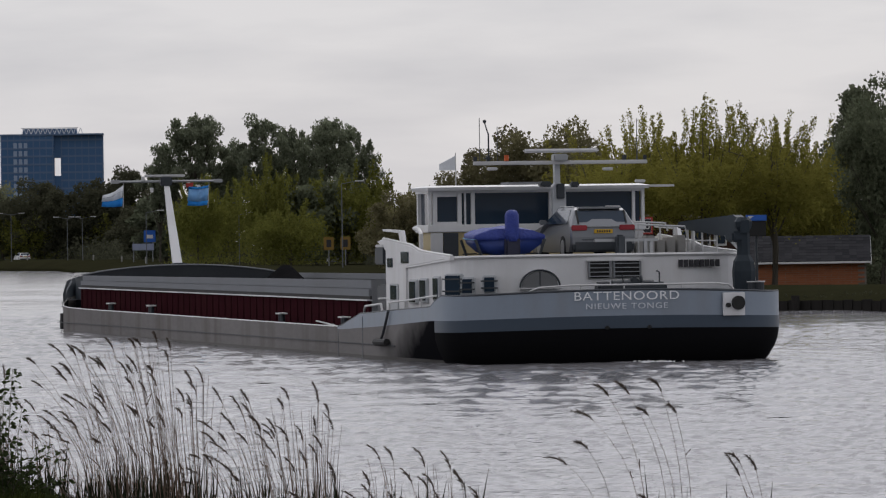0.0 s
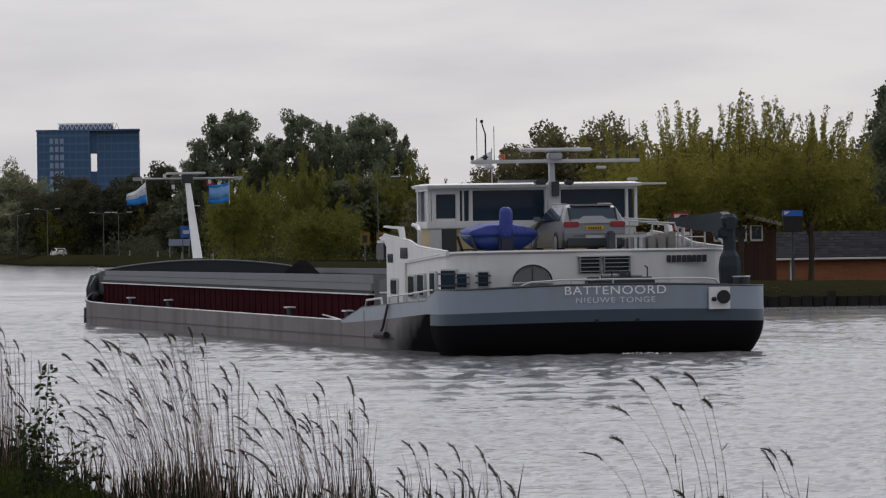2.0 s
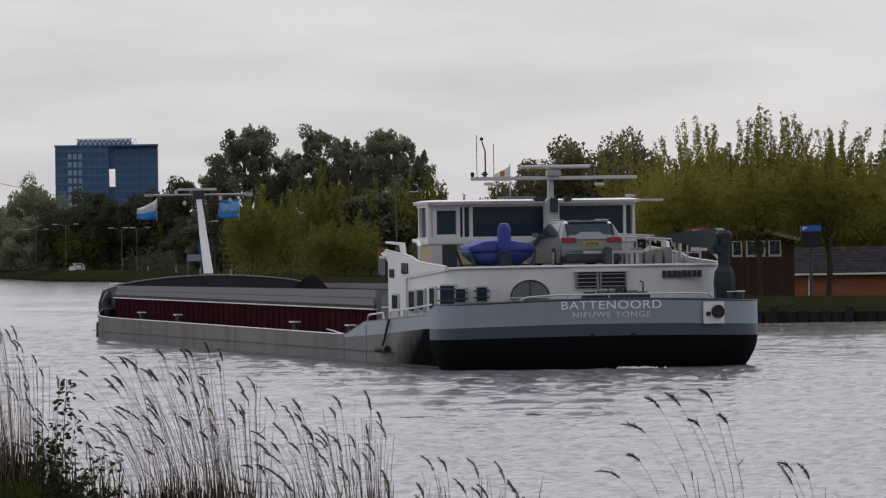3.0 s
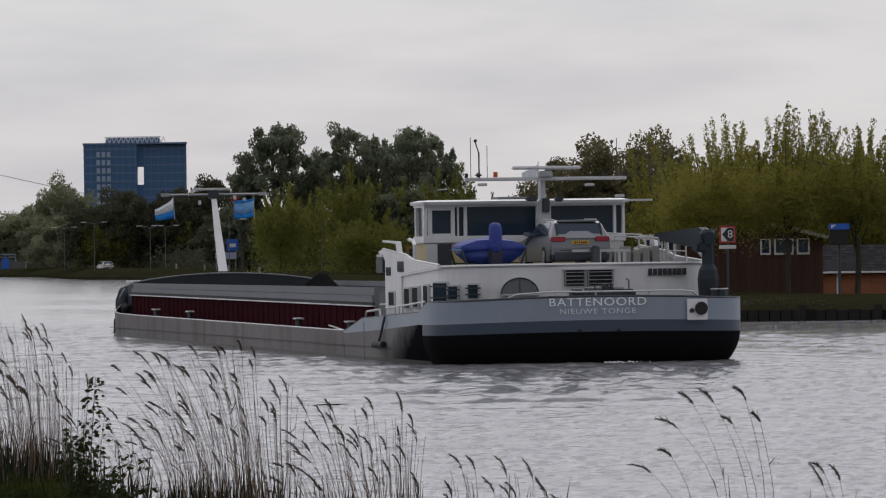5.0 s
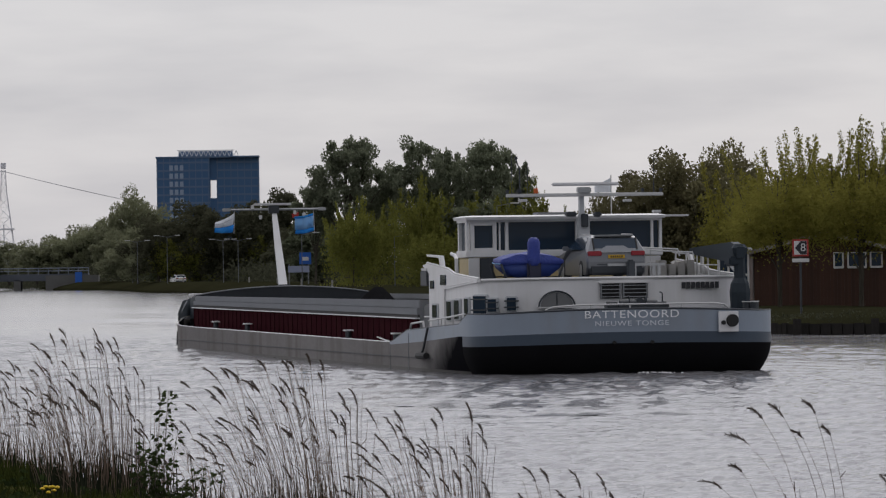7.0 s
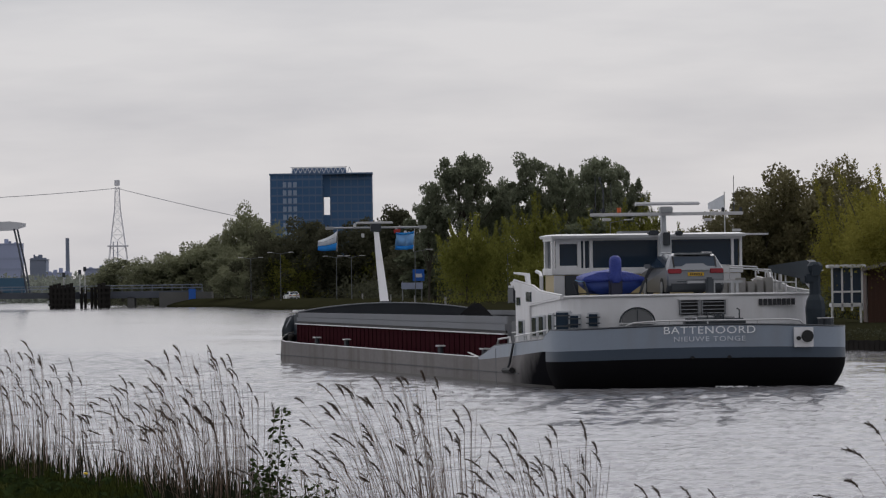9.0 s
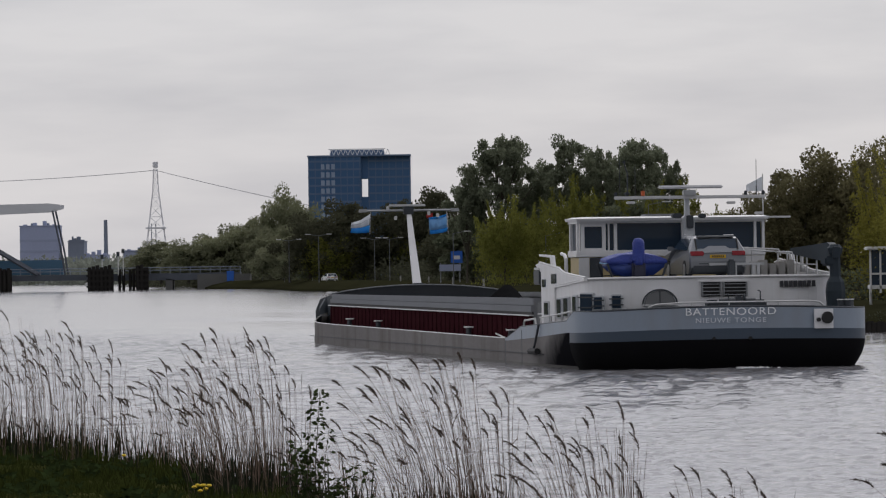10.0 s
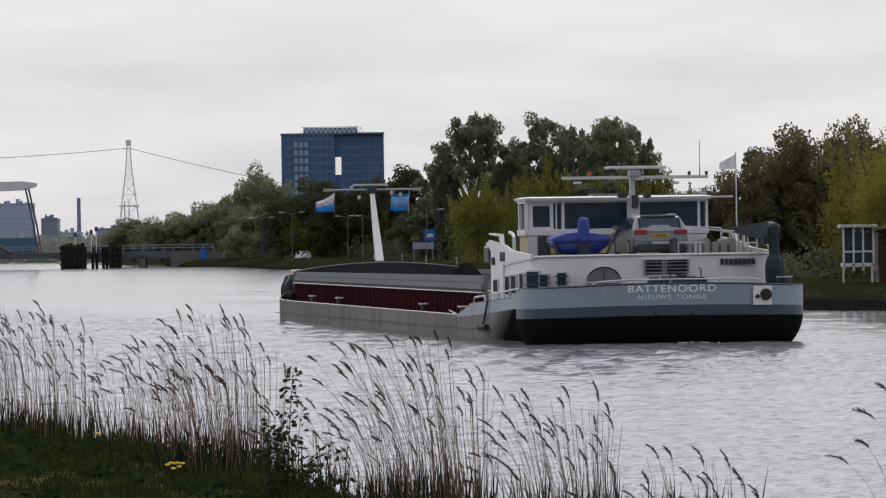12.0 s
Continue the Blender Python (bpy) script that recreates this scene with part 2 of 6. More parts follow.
def bank_mesh(edge, side, profile, step):
    """Strips that run along an edge; profile: metres inland and height. side: +1 to the right of the edge, -1 to the left."""
    pts = dense(edge, step)
    verts, faces = [], []
    for i, (x, y) in enumerate(pts):
        ax, ay = pts[max(i - 1, 0)]
        bx, by = pts[min(i + 1, len(pts) - 1)]
        d = Vector((bx - ax, by - ay)).normalized()
        nx, ny = d.y * side, -d.x * side
        for o, z in profile:
            wob = 0.0 if o <= 0.02 or o > 60 else noise.noise((x * 0.23, y * 0.23, o * 0.5)) * 0.12 * min(1, o)
            zz = z(y) if callable(z) else z
            verts.append((x + nx * o, y + ny * o, zz + wob))
    k = len(profile)
    for i in range(len(pts) - 1):
        for j in range(k - 1):
            q = (i * k + j, i * k + j + 1, (i + 1) * k + j + 1, (i + 1) * k + j)
            faces.append(q if side > 0 else q[::-1])
    return verts, faces


def crest(y):
    return float(np.interp(y, [0, 300, 600, 900, 3000], [1.05, 1.05, 1.3, 1.6, 1.6]))


def polder(y):
    return float(np.interp(y, [0, 300, 500, 800, 3000], [0.2, 0.2, 0.8, 1.5, 1.5]))


v1, f1 = bank_mesh(FAR_EDGE, 1, [(0.0, -0.8), (0.01, 0.3), (0.5, 0.5), (1.3, 0.78), (5, crest), (12, crest), (22, polder), (60, polder), (400, polder), (2400, polder)], 3)
ground_far = tagged(raw("ground", v1, f1, M_GRASS_FAR, smooth=True), "grassy far bank and flat land behind it", "ground", kind="structure")
v2, f2 = bank_mesh(NEAR_EDGE, -1, [(-1.5, -0.6), (0.0, -0.02), (0.8, 0.09), (2.0, 0.17), (3.5, 0.27), (6, 0.45), (10, 0.85), (20, 1.5), (60, 1.65), (400, 1.6), (2200, 1.6)], 1.5)
ground_near = tagged(raw("ground", v2, f2, M_EARTH, smooth=True), "grassy near bank sloping to the reeds", "ground", kind="structure")


def canal_water():
    """One sheet: wind waves in relief on the near reach, flat with fine ripples beyond."""
    rng = np.random.default_rng(21)
    ys = [60.0]
    while ys[-1] < 1900:
        ys.append(ys[-1] + (0.11 if ys[-1] < 500 else 0.33) * (ys[-1] / 60) ** 0.92)
    ys = np.array(ys)
    us = np.linspace(-0.105, 0.14, 310)
    y, u = np.meshgrid(ys, us, indexing="ij")
    x = u * y
    z = np.zeros_like(x)
    for _ in range(64):
        wave = 0.12 * (0.42 / 0.12) ** rng.uniform(0, 1)
        way = radians(100 + rng.normal() * 42)
        k = 2 * math.pi / wave
        z += 0.032 * wave / 2 / math.pi * np.sin(k * (x * math.cos(way) + y * math.sin(way)) + rng.uniform(0, 6.28))
    swell = np.zeros_like(x)
    for _ in range(16):
        wave = 3.0 * (14.0 / 3.0) ** rng.uniform(0, 1)
        way = radians(91 + rng.normal() * 7)
        k = 2 * math.pi / wave
        swell += 0.0055 * wave / 2 / math.pi * np.sin(k * (x * math.cos(way) + y * math.sin(way)) + rng.uniform(0, 6.28))
    chop = np.zeros_like(x)
    reach = y + 2.2 * x
    for _ in range(48):
        wave = 0.5 * (1.4 / 0.5) ** rng.uniform(0, 1)
        way = radians(98 + rng.normal() * 34)
        k = 2 * math.pi / wave
        chop += 0.021 * wave / 2 / math.pi * np.sin(k * (x * math.cos(way) + y * math.sin(way)) + rng.uniform(0, 6.28))
    chop *= np.interp(reach, [60, 90, 130, 250, 290, 330, 1900], [0.3, 0.55, 1.0, 1.0, 0.25, 0.08, 0.08])
    calm = 0.75 + 0.35 * np.sin(0.11 * x + 0.031 * y + 1) * np.sin(0.05 * y + 0.4)
    z = (z * calm * np.interp(reach, [60, 110, 190, 250, 290, 330, 1900], [0.7, 1.0, 1.3, 1.2, 0.3, 0.1, 0.1]) + chop + swell) * np.clip((y - 60) / 4, 0, 1) * np.clip((1900 - y) / 100, 0, 1)
    nr, nc = x.shape
    verts = np.stack([x, y, z], -1).reshape(-1, 3).tolist()
    i = np.arange((nr - 1) * nc).reshape(nr - 1, nc)[:, :-1].ravel()
    faces = np.stack([i, i + 1, i + nc + 1, i + nc], 1).tolist()
    b = len(verts)
    verts += [(-2600, -400, 0), (2600, -400, 0), (2600, 3200, 0), (-2600, 3200, 0)]
    c = [0, nc - 1, nr * nc - 1, (nr - 1) * nc]
    faces += [(b, b + 1, c[1], c[0]), (b + 1, b + 2, c[2], c[1]), (b + 2, b + 3, c[3], c[2]), (b + 3, b, c[0], c[3])]
    return tagged(raw("water", verts, faces, M_WATER, smooth=True), "grey rippled canal water", "water", kind="structure")


water = canal_water()
# the land closes the view far off
raw_h = [(-4200, 2500, 1.2), (4200, 2500, 1.2), (4200, 4700, 1.2), (-4200, 4700, 1.2)]
tagged(raw("ground", raw_h, [(0, 1, 2, 3)], M_GRASS_FAR), "flat land to the horizon", "ground", kind="structure")


# ---- the barge ----
M_HULL_GREY = material("pale_grey_blue_paint", (0.25, 0.295, 0.355), 0.45, vary=0.1, scale=0.5, fine=9, dirt=(0.2, 0.19, 0.17), dirt_amount=0.25, dirt_scale=1.5, dirt_spread=(1, 1, 0.2))
M_HULL_BLUE = material("slate_blue_paint", (0.042, 0.062, 0.09), 0.45, vary=0.15, scale=0.6, fine=9)
M_HULL_BLACK = material("black_bottom_paint", (0.009, 0.009, 0.010), 0.7, vary=0.3, scale=0.6, fine=9, spec=0.02)
M_HULL_STEEL = material("scuffed_grey_hull_paint", (0.235, 0.225, 0.22), 0.8, spec=0.0, vary=0.3, scale=0.25, fine=5, spread=(1, 0.3, 1.5), dirt=(0.13, 0.11, 0.095), dirt_amount=0.55, dirt_scale=0.7, dirt_spread=(1, 1, 0.12))


def shaded_aft(base, shade_tone):
    """Hull paint blackened towards the stern as the curved hull's shade, ragged at its edge."""
    n, l = base.node_tree.nodes, base.node_tree.links
    tex, sep, blot, mix = (n.new("ShaderNode" + k) for k in ("TexCoord", "SeparateXYZ", "TexNoise", "Mix"))
    l.new(tex.outputs["Object"], sep.inputs[0])
    l.new(tex.outputs["Object"], blot.inputs[0])
    blot.inputs["Scale"].default_value, blot.inputs["Detail"].default_value = 0.7, 4
    run = None
    for op, a, b in (("MULTIPLY", sep.outputs[2], -2.8), ("SUBTRACT", None, sep.outputs[1]), ("ADD", None, 10.2), ("MULTIPLY", None, 0.27), ("ADD", None, blot.outputs[0]), ("SUBTRACT", None, 0.5)):
        c = n.new("ShaderNodeMath")
        c.operation, c.use_clamp = op, op == "SUBTRACT" and b == 0.5
        for k, v in enumerate((run if a is None else a, b)):
            if isinstance(v, float):
                c.inputs[k].default_value = v
            else:
                l.new(v, c.inputs[k])
        run = c.outputs[0]
    mix.data_type = "RGBA"
    col = n["Principled BSDF"].inputs["Base Color"]
    l.new(run, mix.inputs[0])
    l.new(col.links[0].from_socket, mix.inputs[6])
    mix.inputs[7].default_value = (*shade_tone, 1)
    l.new(mix.outputs[2], col)
    return base


# grey plating; the black aft stands for shade on the hull's curve
M_HULL_SHADED = shaded_aft(material("shaded_grey_hull_paint", (0.235, 0.225, 0.22), 0.8, spec=0.0, vary=0.25, scale=0.25, fine=5, spread=(1, 0.3, 1.5)), (0.012, 0.012, 0.014))
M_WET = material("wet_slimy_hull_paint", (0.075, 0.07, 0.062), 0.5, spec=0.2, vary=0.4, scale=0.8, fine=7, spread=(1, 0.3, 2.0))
M_RED = material("wine_red_coaming_paint", (0.044, 0.013, 0.017), 0.85, spec=0.0, vary=0.25, scale=0.3, fine=6, dirt=(0.05, 0.02, 0.02), dirt_amount=0.5, dirt_scale=1.5, dirt_spread=(1, 1, 0.2))
M_COAMING = material("grey_coaming_paint", (0.25, 0.26, 0.275), 0.8, spec=0.0, vary=0.15, scale=0.3, fine=7, dirt=(0.17, 0.165, 0.16), dirt_amount=0.3, dirt_scale=0.3)
M_DECK = material("dark_deck_paint", (0.05, 0.054, 0.06), 0.9, spec=0.0, vary=0.3, scale=0.8, fine=10)
M_WHITE = material("white_ship_paint", (0.74, 0.74, 0.75), 0.4, vary=0.06, scale=0.8, fine=12, dirt=(0.5, 0.48, 0.44), dirt_amount=0.3, dirt_scale=1.5, dirt_spread=(1, 1, 0.25))
M_OFFWHITE = material("off_white_rail_paint", (0.6, 0.6, 0.6), 0.45, vary=0.1)
M_CREAM = material("cream_panel_paint", (0.5, 0.4, 0.2), 0.5, vary=0.1)
M_COAL = material("black_coal", (0.012, 0.012, 0.013), 0.95, spec=0.0, vary=0.5, scale=2, fine=14, bump=0.08)
# the blue in this dark glass colour stands for a bluish reflection
M_GLASS = glass_material("dark_blue_reflecting_glass", (0.018, 0.034, 0.058), 0.06)
M_CURTAIN = glass_material("curtained_glass", (0.16, 0.165, 0.17), 0.15)
M_FRAME = material("pale_window_frame", (0.5, 0.52, 0.54), 0.45, vary=0.06)
M_DARK = material("dark_grey_steel", (0.035, 0.042, 0.05), 0.55, vary=0.25)
M_CRANE = material("dark_blue_grey_crane_paint", (0.026, 0.036, 0.046), 0.6, vary=0.25, spec=0.25)
M_RUBBER = material("black_rubber", (0.012, 0.012, 0.012), 0.7, vary=0.2)
M_STEEL = material("galvanised_steel", (0.4, 0.41, 0.42), 0.4, 0.6, vary=0.15)
M_ORANGE = material("orange_lamp_plastic", (0.6, 0.12, 0.03), 0.35, vary=0.05)
M_LETTER = material("white_lettering", (0.85, 0.86, 0.88), 0.4, vary=0.05)
M_LETTER_FADED = material("weathered_pale_lettering", (0.66, 0.69, 0.74), 0.6, vary=0.3, scale=6, fine=40)
M_LOCKER = material("weathered_pale_grey_bins", (0.36, 0.35, 0.33), 0.8, vary=0.25, scale=2, fine=14)
M_INK = material("black_lettering", (0.02, 0.02, 0.025), 0.5, vary=0.05)

HALF, BOW, SHOULDER, ROUND = 4.75, 81.2, 71.0, 2.6


def outline(half, tail, curve, shoulder, bow, n_tail=3.2, n_bow=2.05):
    """Port bow, round the stern, to the starboard bow: (across, along)."""
    port = []
    for k in range(9):
        th = radians(90 * k / 8)
        port.append((-half * math.sin(th) ** (2 / n_bow), shoulder + (bow - shoulder) * math.cos(th) ** (2 / n_bow)))
    for a in (66, 58, 50, 42, 34, 26, 20, 17, 16.4, 15.8, 14.4, 13, 10.5, 9, 7.8, 6.4, 5, 4, 3.2):
        if tail + curve + 0.1 < a < shoulder:
            port.append((-half, a))
    for k in range(13):
        th = radians(90 * k / 12)
        port.append((-half * math.cos(th) ** (2 / n_tail) if k < 12 else 0.0, tail + curve * (1 - math.sin(th) ** (2 / n_tail))))
    return port + [(-x, y) for x, y in port[-2::-1]]


HULL = outline(HALF, 0.0, ROUND, SHOULDER, BOW)
TOP = [(0, 1.97), (2.0, 1.86), (3.2, 1.55), (7.8, 1.43), (13, 1.28), (15.8, 0.92), (16.4, 0.87), (70, 0.98), (73, 1.05), (75.5, 1.15), (77, 1.35), (81.2, 1.65)]


def gunwale(b, a):
    z = lerp(a, TOP)
    return z - 0.006 * b * b * max(0, 1 - a / 2.0)


def band_line(b, a):
    return (1.27 - 0.004 * b * b) if a < 3 else lerp(a, [(3, 1.18), (10, 0.95), (15.8, 0.8), (72, 0.8), (76, 0.85), (83.5, 1.4)])


def stripe_line(b, a):
    return (0.93 - 0.003 * b * b) if a < 3 else lerp(a, [(3, 0.86), (10, 0.7), (15.8, 0.55), (83.5, 0.5)])


def shell(b, a, z):
    """A point of the hull's skin: the stern tucks in towards the water, the bow flares."""
    tuck = 0.0
    if z < 0.9:
        tuck = 0.33 * ((0.9 - z) / 0.9) ** 2 * max(0.0, min(1.0, (11 - a) / 9))
    k = (HALF - tuck) / HALF
    aft = tuck * 1.3 * max(0.0, 1 - a / 3)
    if a > 73.5:
        aft -= (a - 73.5) / 7.5 * 0.5 * (2.0 - z) * 0.5
        k *= 1 - 0.02 * (2 - z) * (a - 73.5) / 7.5
    return (b * k, a + aft, z)


def hull_band(name, hi, lo, mat, parent, keep, label="", steps=1):
    bm = bmesh.new()
    cols = []
    for b, a in HULL:
        if not keep(b, a):
            cols.append(None)
            continue
        h, d = hi(b, a), lo(b, a)
        cols.append([bm.verts.new(shell(b, a, h + (d - h) * s / steps)) for s in range(steps + 1)])
    for p, q in zip(cols, cols[1:]):
        if p and q:
            for s in range(steps):
                bm.faces.new((p[s], q[s], q[s + 1], p[s + 1]))
    return part(name, bm, mat, parent, label, smooth=True)


def build_barge():
    ship = thing("barge", "long loaded inland cargo barge, grey hull, wine-red coaming, white deckhouse", "barge")
    hull = part("hull", cuboid(-4.2, 4.2, 12, 74, -0.55, -0.45), M_HULL_STEEL, ship, "grey, blue and black painted steel hull")
    hull_band("bulwark", gunwale, band_line, M_HULL_GREY, hull, lambda b, a: a <= 16.5, "pale grey-blue stern bulwark")
    hull_band("stripe", band_line, stripe_line, M_HULL_BLUE, hull, lambda b, a: a <= 2.65, "slate blue stripe round the stern")
    hull_band("bottom", stripe_line, lambda b, a: -0.6, M_HULL_BLACK, hull, lambda b, a: a <= 2.65, "black bottom paint", steps=6)
    for s in (-1, 1):
        hull_band("side_plating", band_line, lambda b, a: 0.1, M_HULL_SHADED, hull, lambda b, a: 2.55 <= a <= 16.5 and b * s > 0, "grey side plating with the stern's shade painted in black", steps=4)
        hull_band("side_plating", gunwale, lambda b, a: 0.1, M_HULL_STEEL, hull, lambda b, a: a >= 16.3 and b * s >= 0, "scuffed grey side plating", steps=4)
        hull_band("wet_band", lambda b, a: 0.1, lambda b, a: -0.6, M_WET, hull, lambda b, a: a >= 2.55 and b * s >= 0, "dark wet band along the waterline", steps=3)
    hull_band("bow_bulwark", lambda b, a: gunwale(b, a) + 0.7 * max(0.0, min(1.0, (a - 73.8) / 2.2)), gunwale, M_CRANE, hull, lambda b, a: a > 73.5, "dark raised bow bulwark")
    # inner face of the bulwark, and its capping
    bm = bmesh.new()
    ring = [[(b * 0.985, max(a, 0.07) if a < 3 else a, gunwale(b, a) - 0.02) for b, a in HULL],
            [(b * 0.985, max(a, 0.1) + 0.06 if a < 3 else a, min(0.8, gunwale(b, a) - 0.1)) for b, a in HULL]]
    loft(bm, ring, caps=False, closed=False)
    part("inner_bulwark", bm, M_DECK, hull)
    part("capping", bar([(b * 0.995, a, gunwale(b, a)) for b, a in HULL if a < 16.6], 0.03, 5), M_DARK, hull, "dark capping on the bulwark")
    part("capping", bar([(b * 0.995, a, gunwale(b, a)) for b, a in HULL if a > 16 and b < 0 or a > 80], 0.028, 5), M_OFFWHITE, hull, "whitish gunwale edge")
    part("capping", bar([(b * 0.995, a, gunwale(b, a)) for b, a in HULL if a > 16 and b > 0], 0.028, 5), M_OFFWHITE, hull)
    # plate seams down the side
    for a in (12.6, 16.3):
        part("seam", cuboid(-4.765, -4.745, a - 0.02, a + 0.02, -0.3, gunwale(-4.75, a) - 0.1), M_COAMING, hull)
    for z in (0.42,):
        part("rubbing_strake", cuboid(-4.775, -4.74, 8, 74, z - 0.012, z + 0.012), M_DARK, hull)
    deck = bmesh.new()
    deck.faces.new([deck.verts.new((b * 0.97, max(a, 0.2) + 0.06, 0.7)) for b, a in HULL])
    part("deck", deck, M_DECK, ship, "dark painted deck")
    # forecastle
    bow_deck = bmesh.new()
    bow_deck.faces.new([bow_deck.verts.new((b * 0.97, a - 0.1, 1.3)) for b, a in HULL if a > 73])
    part("foredeck", bow_deck, M_DECK, ship)
    part("fore_locker", cuboid(-3.75, 3.75, 73.0, 75.9, 0.7, 2.2, 0.08), M_CRANE, ship, "dark blue-grey forecastle locker")
    for s in (-1, 1):
        part("locker_post", cuboid(s * 3.4 - 0.2, s * 3.4 + 0.2, 74.2, 74.9, 2.18, 2.26, 0.02), M_CRANE, ship)
        part("bow_fender", bar([(s * 4.02, 77.4, 0.1), (s * 3.98, 77.5, 0.7)], 0.16, 10), M_RUBBER, ship, "black bow fender")
        part("bow_frame", bar([(s * 4.35, 75.4, 1.0), (s * 4.05, 76.4, 1.6), (s * 3.75, 76.9, 2.0)], 0.035, 6), M_COAMING, ship, "grey slanting bow frame")
    part("locker_lid", cuboid(-3.85, -3.1, 73.8, 75.6, 2.24, 2.34, 0.03), M_OFFWHITE, ship)
    part("locker_lid", cuboid(3.1, 3.85, 73.8, 75.6, 2.24, 2.34, 0.03), M_OFFWHITE, ship)
    for s in (-1, 1):
        part("anchor", bar([(s * 3.45, 78.4, 1.7), (s * 3.6, 78.1, 0.9), (s * 3.5, 78.3, 0.6)], 0.12, 6), M_DARK, ship)
        part("hawse_plate", cuboid(s * 3.3 - 0.05, s * 3.3 + 0.05, 77.3, 78.5, 1.05, 1.95, 0.04), M_CRANE, ship, "dark plate behind the anchor")
    # hold: coaming in two steps, ends, cargo
    hold = part("hold", cuboid(-3.86, 3.86, 15.5, 72.7, 0.75, 0.85), M_DECK, ship)
    for s in (-1, 1):
        part("lower_coaming", cuboid(s * 3.95 - 0.04, s * 3.95 + 0.04, 15.4, 72.8, 0.8, 1.62), M_RED, hold, "wine-red lower coaming")
        part("ledge", cuboid(s * 3.99 - 0.08, s * 3.99 + 0.08, 15.3, 72.9, 1.625, 1.66), M_WHITE, hold, "white ledge on the coaming")
        # solid black strip that draws the shadow line below the upper coaming
        part("shadow_gap", cuboid(s * 3.9 - 0.05, s * 3.9 + 0.05, 15.4, 72.8, 1.66, 1.76), M_RUBBER, hold)
        part("upper_coaming", cuboid(s * 3.93 - 0.06, s * 3.93 + 0.06, 15.4, 72.8, 1.76, 1.97), M_COAMING, hold, "grey upper coaming")
        part("upper_coaming", cuboid(s * 3.86 - 0.06, s * 3.86 + 0.06, 15.4, 72.8, 1.97, 2.24, 0.02), M_COAMING, hold)
        n = 48
        for k in range(n):
            a = 16.0 + (72.3 - 16.0) * k / (n - 1)
            part("stiffener", prism(bmesh.new(), [(s * 3.99, 0.8), (s * 4.03, 0.8), (s * 4.015, 1.6), (s * 3.99, 1.6)], "y", a - 0.025, a + 0.025), M_RED, hold)
    part("end_coaming", cuboid(-3.9, 3.9, 15.34, 15.46, 0.8, 2.24), M_COAMING, hold)
    arch = [(-3.9, 0.8), (3.9, 0.8), (3.9, 2.26)] + [(3.9 - 0.65 * k, 2.26 + 0.34 * math.sin(math.pi * k / 12) ** 0.8) for k in range(1, 12)] + [(-3.9, 2.26)]
    part("end_coaming", prism(bmesh.new(), arch, "y", 72.7, 72.9), M_DECK, hold, "dark cambered front coaming")
    part("end_rim", bar([(b, 72.7, z + 0.01) for b, z in arch[2:]], 0.03, 5), M_COAMING, hold)
    bm = bmesh.new()
    rows = []
    for i in range(120):
        a = 15.6 + 57.0 * i / 119
        row = []
        for j in range(31):
            b = -3.78 + 7.56 * j / 30
            z = 1.62 + 0.1 * math.sin(a * 0.35) + noise.noise((a * 0.7, b * 0.9, 3)) * 0.14 + noise.noise((a * 3.1, b * 3.3, 8)) * 0.05
            z += 1.05 * math.exp(-((a - 64.5) / 2.4) ** 2 - ((b - 2.6) / 0.72) ** 2)
            row.append((b, a, z))
        rows.append(row)
    loft(bm, rows, caps=False, closed=False)
    part("cargo", bm, M_COAL, hold, "black bulk cargo with one heap", smooth=True)
    # deck, ledge and lower coaming rise a little towards the bow
    for child in hold.children:
        if child.name.split(".")[0] in ("lower_coaming", "ledge", "shadow_gap", "upper_coaming", "stiffener"):
            for v in child.data.vertices:
                v.co.z += 0.11 * max(0.0, (v.co.y - 15.4) / 57.4) * max(0.0, min(1.0, (2.24 - v.co.z) / 0.44))
    # bitts along the deck edge
    for s in (-1, 1):
        for a in (16.6, 26.8, 52.4, 61.8):
            up = 0.11 * (a - 16) / 57
            bitt = part("bitt", bar([(s * 4.5, a - 0.16, 0.8), (s * 4.5, a - 0.16, 1.13 + up)], 0.08, 8), M_DARK, ship)
            part("post", bar([(s * 4.5, a + 0.16, 0.8), (s * 4.5, a + 0.16, 1.13 + up)], 0.08, 8), M_DARK, bitt)
            part("cap", cuboid(s * 4.5 - 0.14, s * 4.5 + 0.14, a - 0.36, a + 0.36, 1.12 + up, 1.17 + up, 0.015), M_OFFWHITE, bitt)
    # bow mast, leaning forward
    mast = part("bow_mast", loft(bmesh.new(), [[(w * x, a + d * y, z) for x, y in ((-1, -1), (1, -1), (1, 1), (-1, 1))]
                for w, d, a, z in ((0.19, 0.12, 73.4, 2.3), (0.15, 0.1, 74.9, 4.2), (0.1, 0.08, 76.0, 5.78))]), M_WHITE, ship, "white tapered mast leaning forward")
    part("mast_foot", cuboid(-0.24, 0.24, 73.1, 73.7, 2.2, 2.68, 0.02), M_DARK, mast)
    part("crosstree", bar([(-2.1, 76.0, 5.93), (2.1, 76.0, 5.93)], 0.055, 6), M_STEEL, mast, "thin grey crosstree")
    part("crosstree_lamp", cuboid(-2.25, -1.9, 75.9, 76.1, 5.86, 6.0, 0.02), M_STEEL, mast)
    part("crosstree_lamp", cuboid(1.9, 2.25, 75.9, 76.1, 5.86, 6.0, 0.02), M_STEEL, mast)
    part("radar_bar", cuboid(-0.9, 0.75, 75.9, 76.1, 6.1, 6.2, 0.03), M_OFFWHITE, mast, "pale radar scanner bar")
    part("radar_base", cuboid(-0.25, 0.2, 75.85, 76.15, 5.75, 6.1, 0.03), M_DARK, mast)
